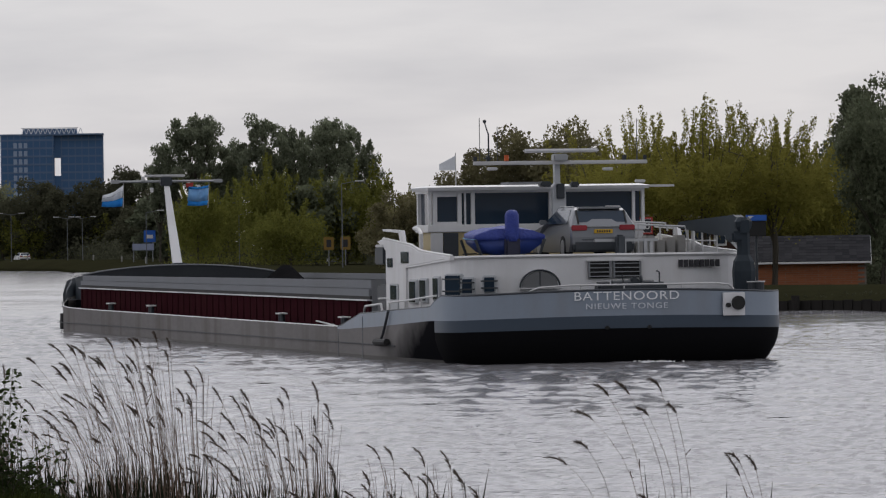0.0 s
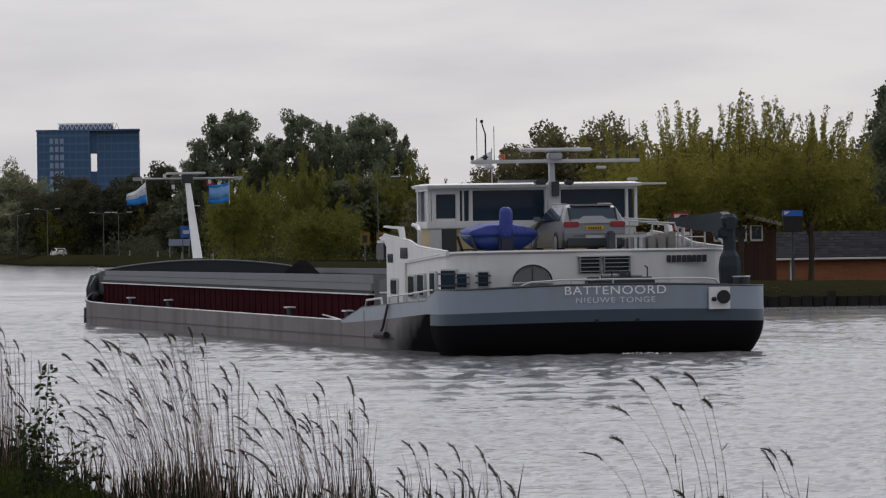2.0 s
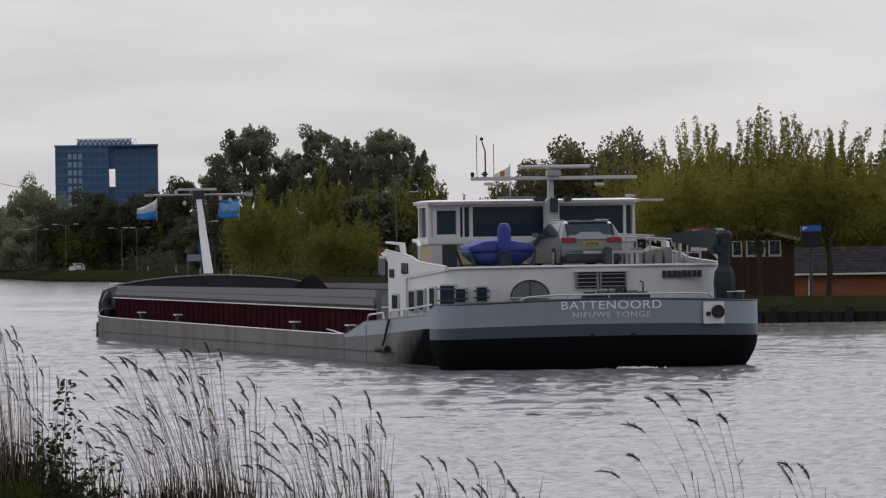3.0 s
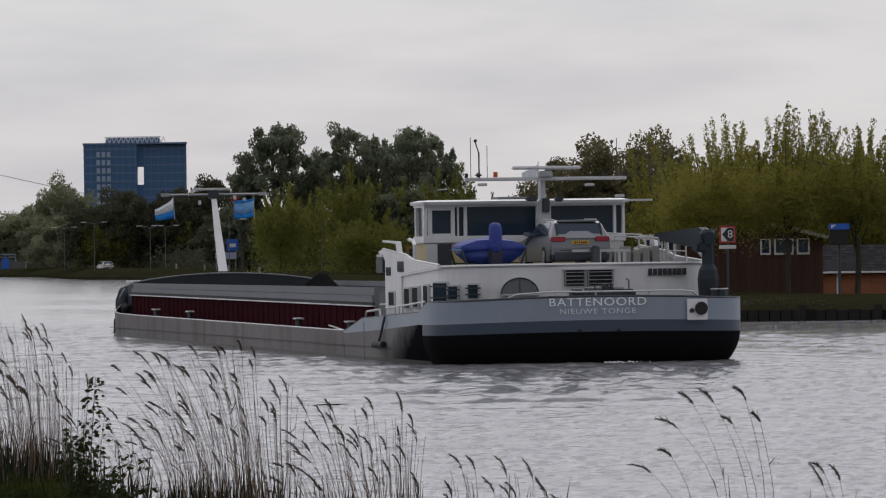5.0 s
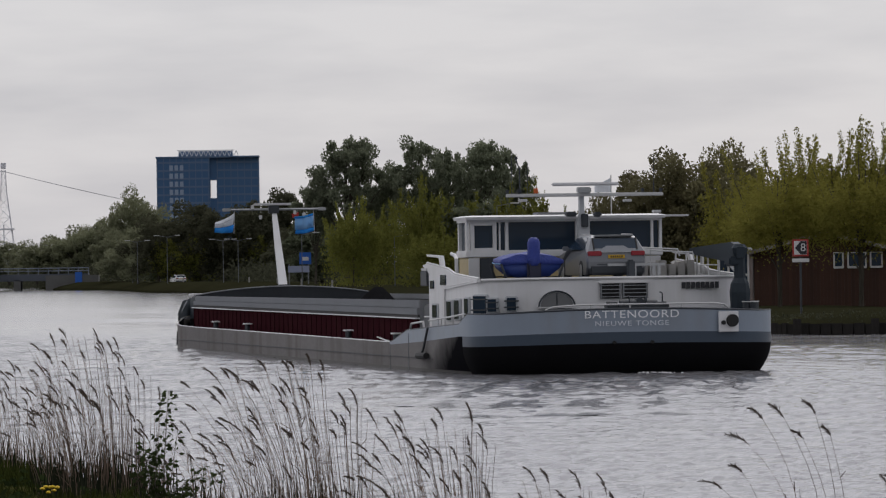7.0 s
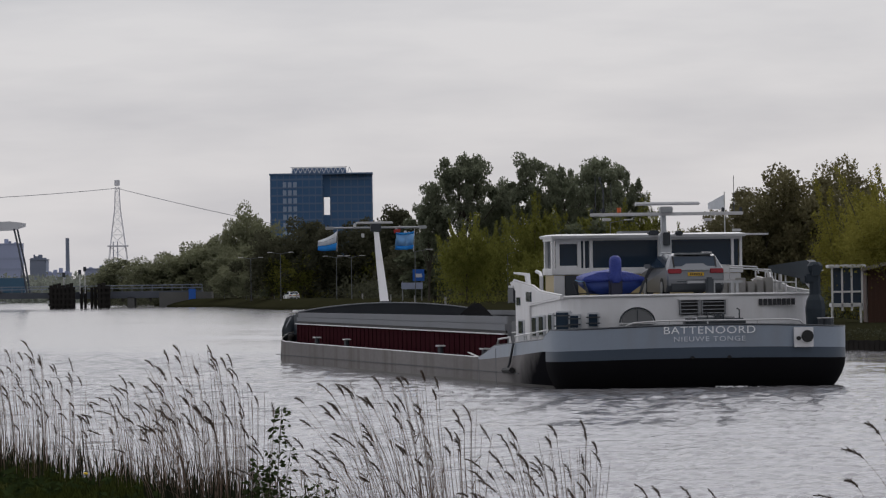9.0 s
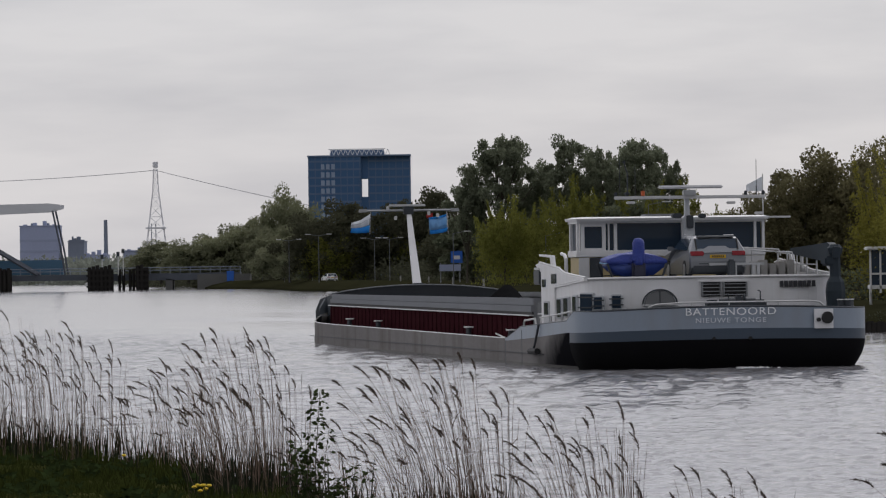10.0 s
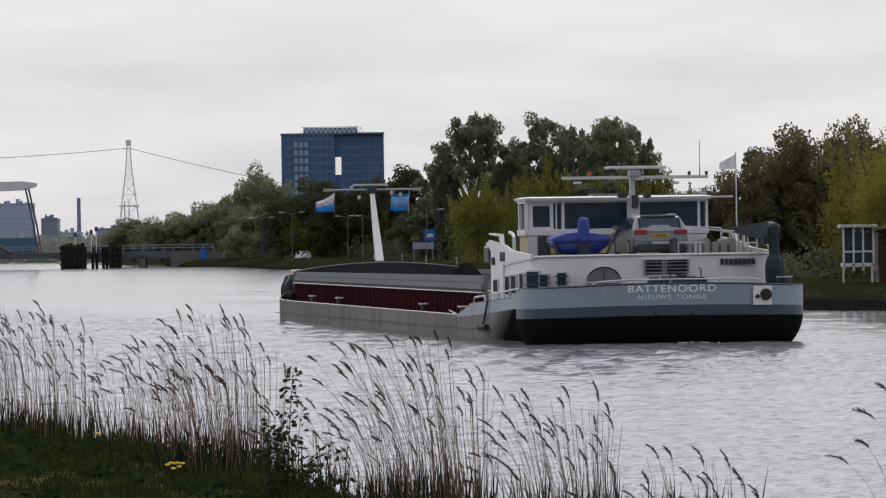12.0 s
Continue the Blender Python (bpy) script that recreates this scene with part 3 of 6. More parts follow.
    for b, z0, z1 in ((-0.95, 5.95, 6.2), (-0.6, 5.5, 5.93), (0.9, 5.7, 5.93), (1.3, 5.6, 5.9)):
        part("signal_lamp", cuboid(b - 0.06, b + 0.06, 75.92, 76.08, z0, z0 + 0.18, 0.02), M_OFFWHITE, mast)

    # deckhouse with rounded stern corners
    house = part("deckhouse", bmesh.new(), M_WHITE, ship, "white deckhouse with rounded stern corners")
    plan = outline(4.1, 2.35, 1.7, 12.0, 12.2, n_tail=3.4, n_bow=9)
    plan = [(b, a) for b, a in plan if a < 12.05]

    def roofline(a):
        return lerp(a, [(2.3, 2.9), (4, 2.86), (9.2, 2.66), (12.2, 2.6)])
    bm = bmesh.new()
    loft(bm, [[(b, a, 0.8) for b, a in plan], [(b, a, roofline(a)) for b, a in plan]], caps=True)
    part("wall", bm, M_WHITE, house)
    part("roof_edge", bar([(b * 1.005, a - 0.01, roofline(a)) for b, a in plan if a < 9.3], 0.05, 5), M_OFFWHITE, house)
    # port and starboard side screens that rise towards the front
    for s in (-1, 1):
        scr = [(1.2, 2.82), (9.2, 2.6), (9.2, 1.3), (12.0, 1.3), (12.0, 3.1), (13.2, 3.36), (12.6, 3.42), (8.6, 3.22), (7.4, 3.06), (6.0, 3.0), (1.4, 2.9)]
        scr = [(max(a, 3.2), z) for a, z in scr]
        part("side_screen", prism(bmesh.new(), scr, "x", s * 4.1 - 0.06, s * 4.1 + 0.06), M_WHITE, house, "white rising side screen")
        part("screen_edge", bar([(s * 4.1, 3.2, 2.92), (s * 4.1, 6.0, 3.02), (s * 4.1, 7.4, 3.08), (s * 4.1, 8.6, 3.24), (s * 4.1, 12.6, 3.44)], 0.05, 5), M_OFFWHITE, house)
        part("wing_spoiler", prism(bmesh.new(), [(12.7, 3.72), (10.0, 3.67), (9.75, 3.3), (10.15, 3.3), (10.4, 3.6), (12.6, 3.66)], "x", s * 4.05 - 0.06, s * 4.05 + 0.05), M_WHITE, house)
        part("vent_pipe", bar([(s * 3.95, 8.0, 3.0), (s * 3.95, 8.0, 3.55), (s * 3.95, 8.3, 3.68), (s * 3.95, 8.9, 3.72)], 0.06, 8), M_OFFWHITE, house)
        part("screen_bracket", cuboid(s * 4.0 - 0.2, s * 4.0 + 0.1, 12.2, 13.4, 2.7, 3.2, 0.03), M_DARK, house)
        part("screen_lamp", cuboid(s * 4.1 - 0.1, s * 4.1 + 0.1, 12.3, 13.3, 3.2, 3.28, 0.02), M_OFFWHITE, house)
        part("screen_window", cuboid(s * 4.17 - 0.02, s * 4.17 + 0.02, 8.75, 9.75, 2.74, 3.06, 0.01), M_GLASS, house)
        part("screen_window", cuboid(s * 4.17 - 0.02, s * 4.17 + 0.02, 11.0, 11.7, 2.62, 2.88, 0.01), M_GLASS, house)
        door = part("side_door", cuboid(s * 4.17 - 0.02, s * 4.17 + 0.02, 10.2, 11.4, 1.35, 2.15, 0.02), M_FRAME, house, "grey side door")
        part("door_pane", cuboid(s * 4.19 - 0.02, s * 4.19 + 0.02, 10.4, 11.2, 1.7, 2.1, 0.01), M_GLASS, door)
        for a0, a1, z0, z1 in ((7.7, 8.7, 1.58, 2.28), (6.3, 7.3, 1.62, 2.32), (4.65, 5.5, 1.66, 2.38)):
            win = part("window", cuboid(s * 4.13 - 0.05, s * 4.13 + 0.05, a0, a1, z0, z1, 0.03), M_FRAME, house, "framed cabin window")
            part("pane", cuboid(s * 4.16 - 0.04, s * 4.16 + 0.04, a0 + 0.12, a1 - 0.12, z0 + 0.06, z1 - 0.06), M_GLASS, win)
        # two windows in the rounded corner and one by it
        for b, a, turn, w, z0, z1 in ((-4.02, 3.3, -62, 0.62, 1.87, 2.4), (-3.74, 2.82, -42, 0.3, 1.92, 2.3), (-3.22, 2.5, -18, 0.28, 1.95, 2.34)) if s < 0 else ():
            m = pose(-s * b, a, 0, 0, 0, -s * turn)
            win = part("window", cuboid(-w / 2 - 0.05, w / 2 + 0.05, -0.07, 0.06, z0 - 0.05, z1 + 0.05, 0.03), M_FRAME, house)
            win.matrix_local = m
            part("pane", cuboid(-w / 2, w / 2, -0.09, 0.0, z0, z1), M_GLASS, win)
            for z in (z0 + 0.1, z1 - 0.1):
                part("hinge", cuboid(-w / 2 - 0.09, w / 2 + 0.09, -0.11, -0.07, z - 0.02, z + 0.02), M_DARK, win)
    # arched window and louvres in the stern wall
    arch = [(-2.42, 2.03)] + [(-1.86 - 0.56 * math.cos(radians(t)), 2.05 + 0.47 * math.sin(radians(t))) for t in range(0, 181, 12)] + [(-1.3, 2.03)]
    win = part("arched_window", prism(bmesh.new(), arch, "y", 2.28, 2.4), M_FRAME, house, "half-round framed stern window")
    inner = [(-1.86 + (b + 1.86) * 0.9, 2.04 + (z - 2.03) * 0.9) for b, z in arch]
    part("pane", prism(bmesh.new(), inner, "y", 2.262, 2.3), M_CURTAIN, win, "glass with a pale curtain behind")
    part("rim", bar([(b, 2.255, z) for b, z in arch[1:-1]], 0.026, 6), M_DARK, win, "thin dark arched rim")
    part("mullion", cuboid(-1.875, -1.845, 2.245, 2.27, 2.06, 2.47), M_DARK, win)
    part("sill", cuboid(-2.45, -1.27, 2.2, 2.32, 2.0, 2.04, 0.01), M_OFFWHITE, win)
    for b0, b1 in ((-0.5, 0.14), (0.2, 0.99)):
        lou = part("louvre", cuboid(b0, b1, 2.3, 2.4, 2.27, 2.73), M_DARK, house, "dark louvred engine-room vent")
        # black backing paints in the shade between the slats
        lou.data.materials[0] = M_RUBBER
        for e in ((b0, b0 + 0.05), (b1 - 0.05, b1)):
            part("frame", cuboid(e[0], e[1], 2.26, 2.32, 2.27, 2.73), M_COAMING, lou)
        for k in range(4):
            z = 2.31 + 0.115 * k
            part("slat", prism(bmesh.new(), [(2.24, z), (2.26, z), (2.3, z + 0.025), (2.28, z + 0.025)], "x", b0 + 0.04, b1 - 0.04), M_COAMING, lou)
    part("louvre_hood", cuboid(-0.55, 1.04, 2.24, 2.4, 2.735, 2.765), M_OFFWHITE, house)
    # registration: a bar for each character
    for k in range(8):
        x = 2.13 + 0.152 * k
        part("registration_bar", cuboid(x - 0.055, x + 0.055, 2.42 + max(0, k - 3) * 0.02 - 0.07, 2.44 + max(0, k - 3) * 0.02, 2.54, 2.74), M_INK, house)
    # roof deck and what is built on it
    part("roof_deck", cuboid(-3.95, 3.95, 3.3, 12.0, 2.78, 2.86), M_DECK, house)

    # names on the stern
    lettering("ship_name", "BATTENOORD", 0.33, M_LETTER, hull, pose(0.0, -0.012, 1.79, 90, 0, 0), width=2.9, stretch=1.1)
    lettering("home_port", "NIEUWE TONGE", 0.22, M_LETTER_FADED, hull, pose(0.0, -0.012, 1.52, 90, 0, 0), width=2.27, stretch=1.15)
    # exhaust plate on the transom
    plate = part("exhaust_plate", cuboid(-0.33, 0.33, -0.03, 0.03, -0.31, 0.31, 0.01), M_WHITE, hull, "pale plate with black outlets")
    plate.matrix_local = pose(3.02, 0.13, 1.53, 0, 0, 13)
    part("outlet", bar([(0.1, -0.12, 0.03), (0.1, 0.0, 0.03)], 0.19, 20), M_RUBBER, plate, "round black exhaust outlet")
    part("outlet", bar([(-0.2, -0.1, -0.03), (-0.2, 0.0, -0.03)], 0.065, 12), M_RUBBER, plate)
    for b in (-0.55, 0.62):
        part("stern_light", cuboid(b - 0.07, b + 0.07, -0.06, 0.02, 0.9, 1.0, 0.03), M_RUBBER, hull)
    # stern rail on the bulwark
    rail_pts = [(-2.6, 0.35, 1.95), (-2.35, 0.3, 2.05)] + [(b, 0.25, 2.1) for b in (-1.5, 0, 1.5, 2.6)] + [(2.95, 0.4, 2.06), (3.1, 0.45, 1.93)]
    rail = part("stern_rail", bar(rail_pts, 0.03, 6), M_OFFWHITE, ship, "white tubular stern rail")
    for b in (-1.2, -0.0, 1.6):
        part("stanchion", bar([(b, 0.26, 1.9), (b, 0.26, 2.1)], 0.025, 6), M_OFFWHITE, rail)
    # winch by the rail
    winch = part("stern_winch", cuboid(-0.35, 1.05, 0.5, 1.3, 1.2, 2.1, 0.08), M_DARK, ship, "dark mooring winch")
    part("drum", bar([(-0.2, 0.8, 2.1), (0.3, 0.8, 2.1)], 0.13, 12), M_DARK, winch)
    part("motor", bar([(0.5, 0.8, 2.12), (0.95, 0.8, 2.1)], 0.11, 10), M_DARK, winch)
    part("gearbox", cuboid(-0.62, -0.24, 0.6, 1.15, 1.5, 2.17, 0.06), M_DARK, winch)
    part("brake", cuboid(0.3, 0.52, 0.65, 1.05, 1.9, 2.3, 0.05), M_DARK, winch)
    part("brake_wheel", bar([(0.56, 0.7, 2.24), (0.6, 0.7, 2.24)], 0.11, 12), M_DARK, winch)
    part("cover", cuboid(0.7, 1.3, 0.6, 1.2, 1.6, 2.16, 0.08), M_DARK, winch)
    part("lever", bar([(0.1, 0.7, 2.1), (0.04, 0.65, 2.36)], 0.02, 6), M_DARK, winch)
    part("hook", bar([(1.12, 0.8, 2.0), (1.12, 0.8, 2.42), (1.04, 0.8, 2.46)], 0.025, 6), M_DARK, winch)
    # bollards on the starboard quarter
    for b, a, r in ((3.86, 1.3, 0.13), (4.32, 2.2, 0.12), (4.05, 1.2, 0.12)):
        bol = part("bollard", bar([(b, a, 0.8), (b, a, 2.1)], r, 12), M_DARK, ship)
        part("cap", bar([(b, a, 2.1), (b, a, 2.13)], r * 1.2, 12), M_OFFWHITE, bol)
    part("vent_post", bar([(3.95, 3.2, 1.5), (3.95, 3.2, 2.5)], 0.09, 10), M_OFFWHITE, ship)
    part("vent_cap", bar([(3.95, 3.2, 2.5), (3.95, 3.2, 2.6)], 0.14, 10), M_OFFWHITE, ship)
    # quarter rails on the port side
    for s in (-1, 1):
        rail = part("side_rail", bar([(s * 4.6, 13.2, 1.25), (s * 4.6, 12.9, 1.5), (s * 4.6, 10.6, 1.58), (s * 4.6, 10.4, 1.3)], 0.035, 6), M_OFFWHITE, ship, "white grab rail")
        part("handrail", bar([(s * 4.6, 9.5, 1.62), (s * 4.6, 6, 1.74), (s * 4.6, 3.0, 1.86)], 0.03, 6), M_OFFWHITE, rail)
        for a in (9.4, 7.2, 5.0):
            part("stanchion", bar([(s * 4.6, a, 1.3), (s * 4.6, a, 1.62 + (9.5 - a) * 0.035)], 0.025, 6), M_OFFWHITE, rail)
        part("fender_hook", bar([(s * 4.8, 8.6, 1.4), (s * 4.84, 9.2, 0.75), (s * 4.86, 9.6, 0.5)], 0.04, 6), M_DARK, ship)
        part("fender", bar([(s * 4.86, 8.6, 0.52), (s * 4.86, 10.2, 0.5)], 0.1, 8), M_RUBBER, ship)
    # store at the front of the deckhouse
    part("fore_store", cuboid(-3.9, 3.9, 12.2, 14.6, 0.8, 2.1, 0.05), M_DARK, ship, "dark store between house and hold")
    part("store_rail", bar([(-3.9, 14.4, 1.7), (-3.9, 12.6, 1.72)], 0.03, 6), M_OFFWHITE, ship)

    # wheelhouse
    wh = part("wheelhouse", cuboid(-3.0, 3.28, 11.2, 12.9, 2.7, 3.62, 0.03), M_CREAM, ship, "white wheelhouse with dark glazing all round")
    part("sill_band", cuboid(-3.08, 3.36, 11.12, 12.98, 3.6, 3.82, 0.02), M_WHITE, wh)
    part("glazing", cuboid(-2.94, 3.22, 11.26, 12.84, 3.8, 4.74), M_GLASS, wh, "dark wheelhouse glass with a bluish reflection in its colour")
    part("roof", loft(bmesh.new(), [[(-3.1, 10.9, 4.8), (3.4, 10.9, 4.8), (3.4, 13.2, 4.8), (-3.1, 13.2, 4.8)],
                                    [(-3.14, 10.86, 4.89), (3.45, 10.86, 4.89), (3.45, 13.24, 4.89), (-3.14, 13.24, 4.89)],
                                    [(-2.9, 11.1, 4.94), (3.2, 11.1, 4.94), (3.2, 13.0, 4.94), (-2.9, 13.0, 4.94)]]), M_WHITE, wh, "flat white roof")
    part("head_band", cuboid(-3.06, 3.34, 11.14, 12.96, 4.72, 4.8), M_WHITE, wh)
    part("roof_wing", cuboid(3.3, 4.25, 11.2, 12.0, 4.84, 4.9, 0.01), M_OFFWHITE, wh)
    part("roof_hatch", cuboid(-0.7, 0.25, 11.2, 12.2, 4.94, 5.02, 0.02), M_COAMING, wh)
    for b0, b1 in ((-3.06, -2.98), (-2.93, -2.8), (-2.2, -2.08), (-2.0, -1.95), (-1.8, -1.69), (0.5, 0.86), (2.97, 3.06), (3.25, 3.34)):
        part("pillar", cuboid(b0, b1, 11.15, 11.3, 3.8, 4.76, 0.01), M_WHITE, wh)
    for z0, z1 in ((3.8, 3.9), (4.62, 4.76)):
        part("door_rail", cuboid(-2.8, -2.2, 11.16, 11.3, z0, z1, 0.01), M_WHITE, wh)
    for s in (-1, 1):
        for a in (12.8,):
            x = 3.25 if s > 0 else -2.97
            part("pillar", cuboid(x - 0.07, x + 0.07, a - 0.08, a + 0.08, 3.8, 4.76), M_WHITE, wh)
    part("lower_door", cuboid(-2.63, -2.2, 11.1, 11.22, 2.84, 3.58, 0.01), M_DARK, wh)
    part("lower_panel", cuboid(-3.0, -2.65, 11.12, 11.22, 2.84, 3.58, 0.01), M_OFFWHITE, wh)
    part("lower_panel", cuboid(2.5, 3.28, 11.12, 11.22, 2.84, 3.58, 0.01), M_OFFWHITE, wh)
    # wheelhouse mast with radar
    mast = part("radar_mast", prism(bmesh.new(), [(0.4, 3.7), (0.78, 3.8), (0.78, 4.85), (0.62, 4.98), (0.6, 5.72), (0.46, 5.72), (0.46, 4.98), (0.4, 4.85)], "y", 10.2, 10.42), M_FRAME, ship, "pale radar mast behind the wheelhouse")
    part("lamp_box", cuboid(0.5, 0.72, 10.08, 10.22, 4.52, 4.95, 0.02), M_DARK, mast, "dark box on the mast")
    part("yard", cuboid(-1.95, 3.17, 10.05, 10.17, 5.5, 5.61, 0.02), M_OFFWHITE, mast, "pale yard carrying lamps")
    part("radar_base", cuboid(0.38, 0.8, 9.95, 10.3, 5.6, 5.8, 0.03), M_STEEL, mast)
    part("radar_bar", cuboid(-0.47, 1.73, 10.0, 10.2, 5.84, 5.95, 0.04), M_WHITE, mast, "white radar scanner")
    part("loudspeaker", cuboid(0.0, 0.34, 10.0, 10.4, 4.86, 5.02, 0.04), M_DARK, mast)
    part("loudspeaker", cuboid(0.9, 1.14, 10.0, 10.3, 4.84, 5.0, 0.04), M_DARK, mast)
    for b, z in ((-1.4, 5.4), (2.0, 5.36), (2.95, 5.0)):
        part("flood_lamp", cuboid(b - 0.14, b + 0.14, 10.0, 10.2, z - 0.05, z + 0.04, 0.02), M_OFFWHITE, mast)
    part("warning_lamp", bar([(-0.98, 10.1, 5.62), (-0.98, 10.1, 5.78)], 0.07, 10), M_ORANGE, mast, "orange warning lamp")
    for b, z1, r in ((-1.76, 6.86, 0.011), (-1.5, 6.4, 0.025), (-1.24, 6.6, 0.011), (2.87, 6.8, 0.011), (2.87, 5.9, 0.02)):
        part("aerial", bar([(b, 10.1, 5.6), (b, 10.1, z1)], r, 5), M_DARK, mast)
    part("aerial", bar([(-1.5, 10.1, 6.38), (-1.58, 10.1, 6.62), (-1.6, 10.1, 6.72)], 0.02, 6), M_DARK, mast)
    part("aerial_head", cuboid(-1.65, -1.56, 10.05, 10.15, 6.7, 6.8, 0.02), M_DARK, mast)
    part("camera_dome", cuboid(-1.62, -1.42, 10.0, 10.2, 5.62, 5.76, 0.05), M_DARK, mast)
    for b in (-1.9, 2.5, 3.1):
        part("lamp", cuboid(b - 0.05, b + 0.05, 10.05, 10.15, 5.61, 5.75, 0.02), M_DARK, mast)
    # davit crane on the starboard quarter
    crane = part("davit_crane", loft(bmesh.new(), [[(3.8 + w * x, 1.95 + 0.8 * w * y, z) for x, y in ((-1, -0.5), (-0.5, -1), (0.5, -1), (1, -0.5), (1, 0.5), (0.5, 1), (-0.5, 1), (-1, 0.5))]
                 for w, z in ((0.26, 1.1), (0.28, 2.0), (0.3, 2.4), (0.26, 2.68), (0.17, 2.85), (0.16, 3.5), (0.22, 3.62), (0.24, 3.76), (0.14, 3.88))]), M_CRANE, ship, "dark blue-grey deck crane")
    part("arm", prism(bmesh.new(), [(1.75, 3.45), (1.75, 3.8), (2.6, 3.95), (8.6, 3.8), (8.6, 3.62), (4.0, 3.38)], "x", 3.68, 3.92), M_CRANE, crane)
    part("ram", bar([(3.8, 2.2, 3.0), (3.8, 4.0, 3.5)], 0.08, 8), M_STEEL, crane)
    part("head", cuboid(3.45, 3.8, 1.8, 2.6, 3.2, 3.5, 0.06), M_CRANE, crane)
    # starboard roof railing and lockers
    fence = part("roof_rail", bar([(3.75, 4.6, 3.62), (3.75, 8.0, 3.66), (3.75, 11.0, 3.7)], 0.03, 6), M_OFFWHITE, ship, "tubular railing on the house roof")
    part("mid_rail", bar([(3.75, 4.6, 3.25), (3.75, 11.0, 3.28)], 0.022, 6), M_OFFWHITE, fence)
    for a in (4.6, 6.2, 7.8, 9.4, 11.0):
        part("post", bar([(3.75, a, 2.8), (3.75, a, 3.68)], 0.028, 6), M_OFFWHITE, fence)
    for a, top in ((8.6, 3.85), (6.4, 3.74)):
        part("top_rail", bar([(1.95, a, 2.9), (1.95, a, top), (3.3, a, top - 0.08), (3.36, a, top - 0.3)], 0.03, 6), M_OFFWHITE, fence)
    for k in range(6):
        part("roof_locker", cuboid(1.85 + 0.3 * k, 2.08 + 0.3 * k, 7.4, 8.0, 2.84, 3.3 + 0.06 * (k % 3), 0.02), M_LOCKER, ship)
    part("ramp_beam", cuboid(0.05, 1.85, 3.75, 3.9, 3.26, 3.34, 0.01), M_STEEL, ship, "galvanised beam across the stern roof")
    for b in (0.9, 1.5, 1.66):
        part("beam_post", cuboid(b - 0.05, b + 0.05, 3.77, 3.88, 2.84, 3.3), M_STEEL, ship)
    part("capstan", cuboid(0.62, 0.86, 3.5, 3.8, 2.84, 3.45, 0.05), M_DARK, ship)
    return ship


barge = build_barge()


# ---- carried on the barge: a car, a tender, flags ----
M_CAR = material("silver_car_paint", (0.2, 0.21, 0.225), 0.28, 0.5, vary=0.04)
M_TAIL = material("red_tail_lamp", (0.28, 0.02, 0.03), 0.25, vary=0.05)
M_PLATE = material("yellow_number_plate", (0.6, 0.36, 0.02), 0.5, vary=0.03)
M_COVER = material("blue_boat_cover", (0.02, 0.04, 0.24), 0.6, vary=0.3, scale=2.5, fine=14, bump=0.03)
M_TENDER = material("deep_blue_tender_hull", (0.03, 0.06, 0.26), 0.45, vary=0.2)
M_MOTOR = material("dark_motor_leg", (0.014, 0.016, 0.04), 0.6, vary=0.2)
M_FLAG_BLUE = material("blue_flag_cloth", (0.05, 0.36, 0.74), 0.8, vary=0.1, thin=0.5)
M_FLAG_WHITE = material("white_flag_cloth", (0.8, 0.82, 0.85), 0.8, vary=0.1, thin=0.5)
M_FLAG_PALE = material("pale_blue_flag_cloth", (0.3, 0.52, 0.75), 0.8, vary=0.1, thin=0.5)
M_FLAG_GREY = material("grey_flag_print", (0.3, 0.34, 0.4), 0.8, vary=0.2, thin=0.4)
M_FLAG_RED = material("red_flag_cloth", (0.5, 0.06, 0.05), 0.8, vary=0.1, thin=0.3)


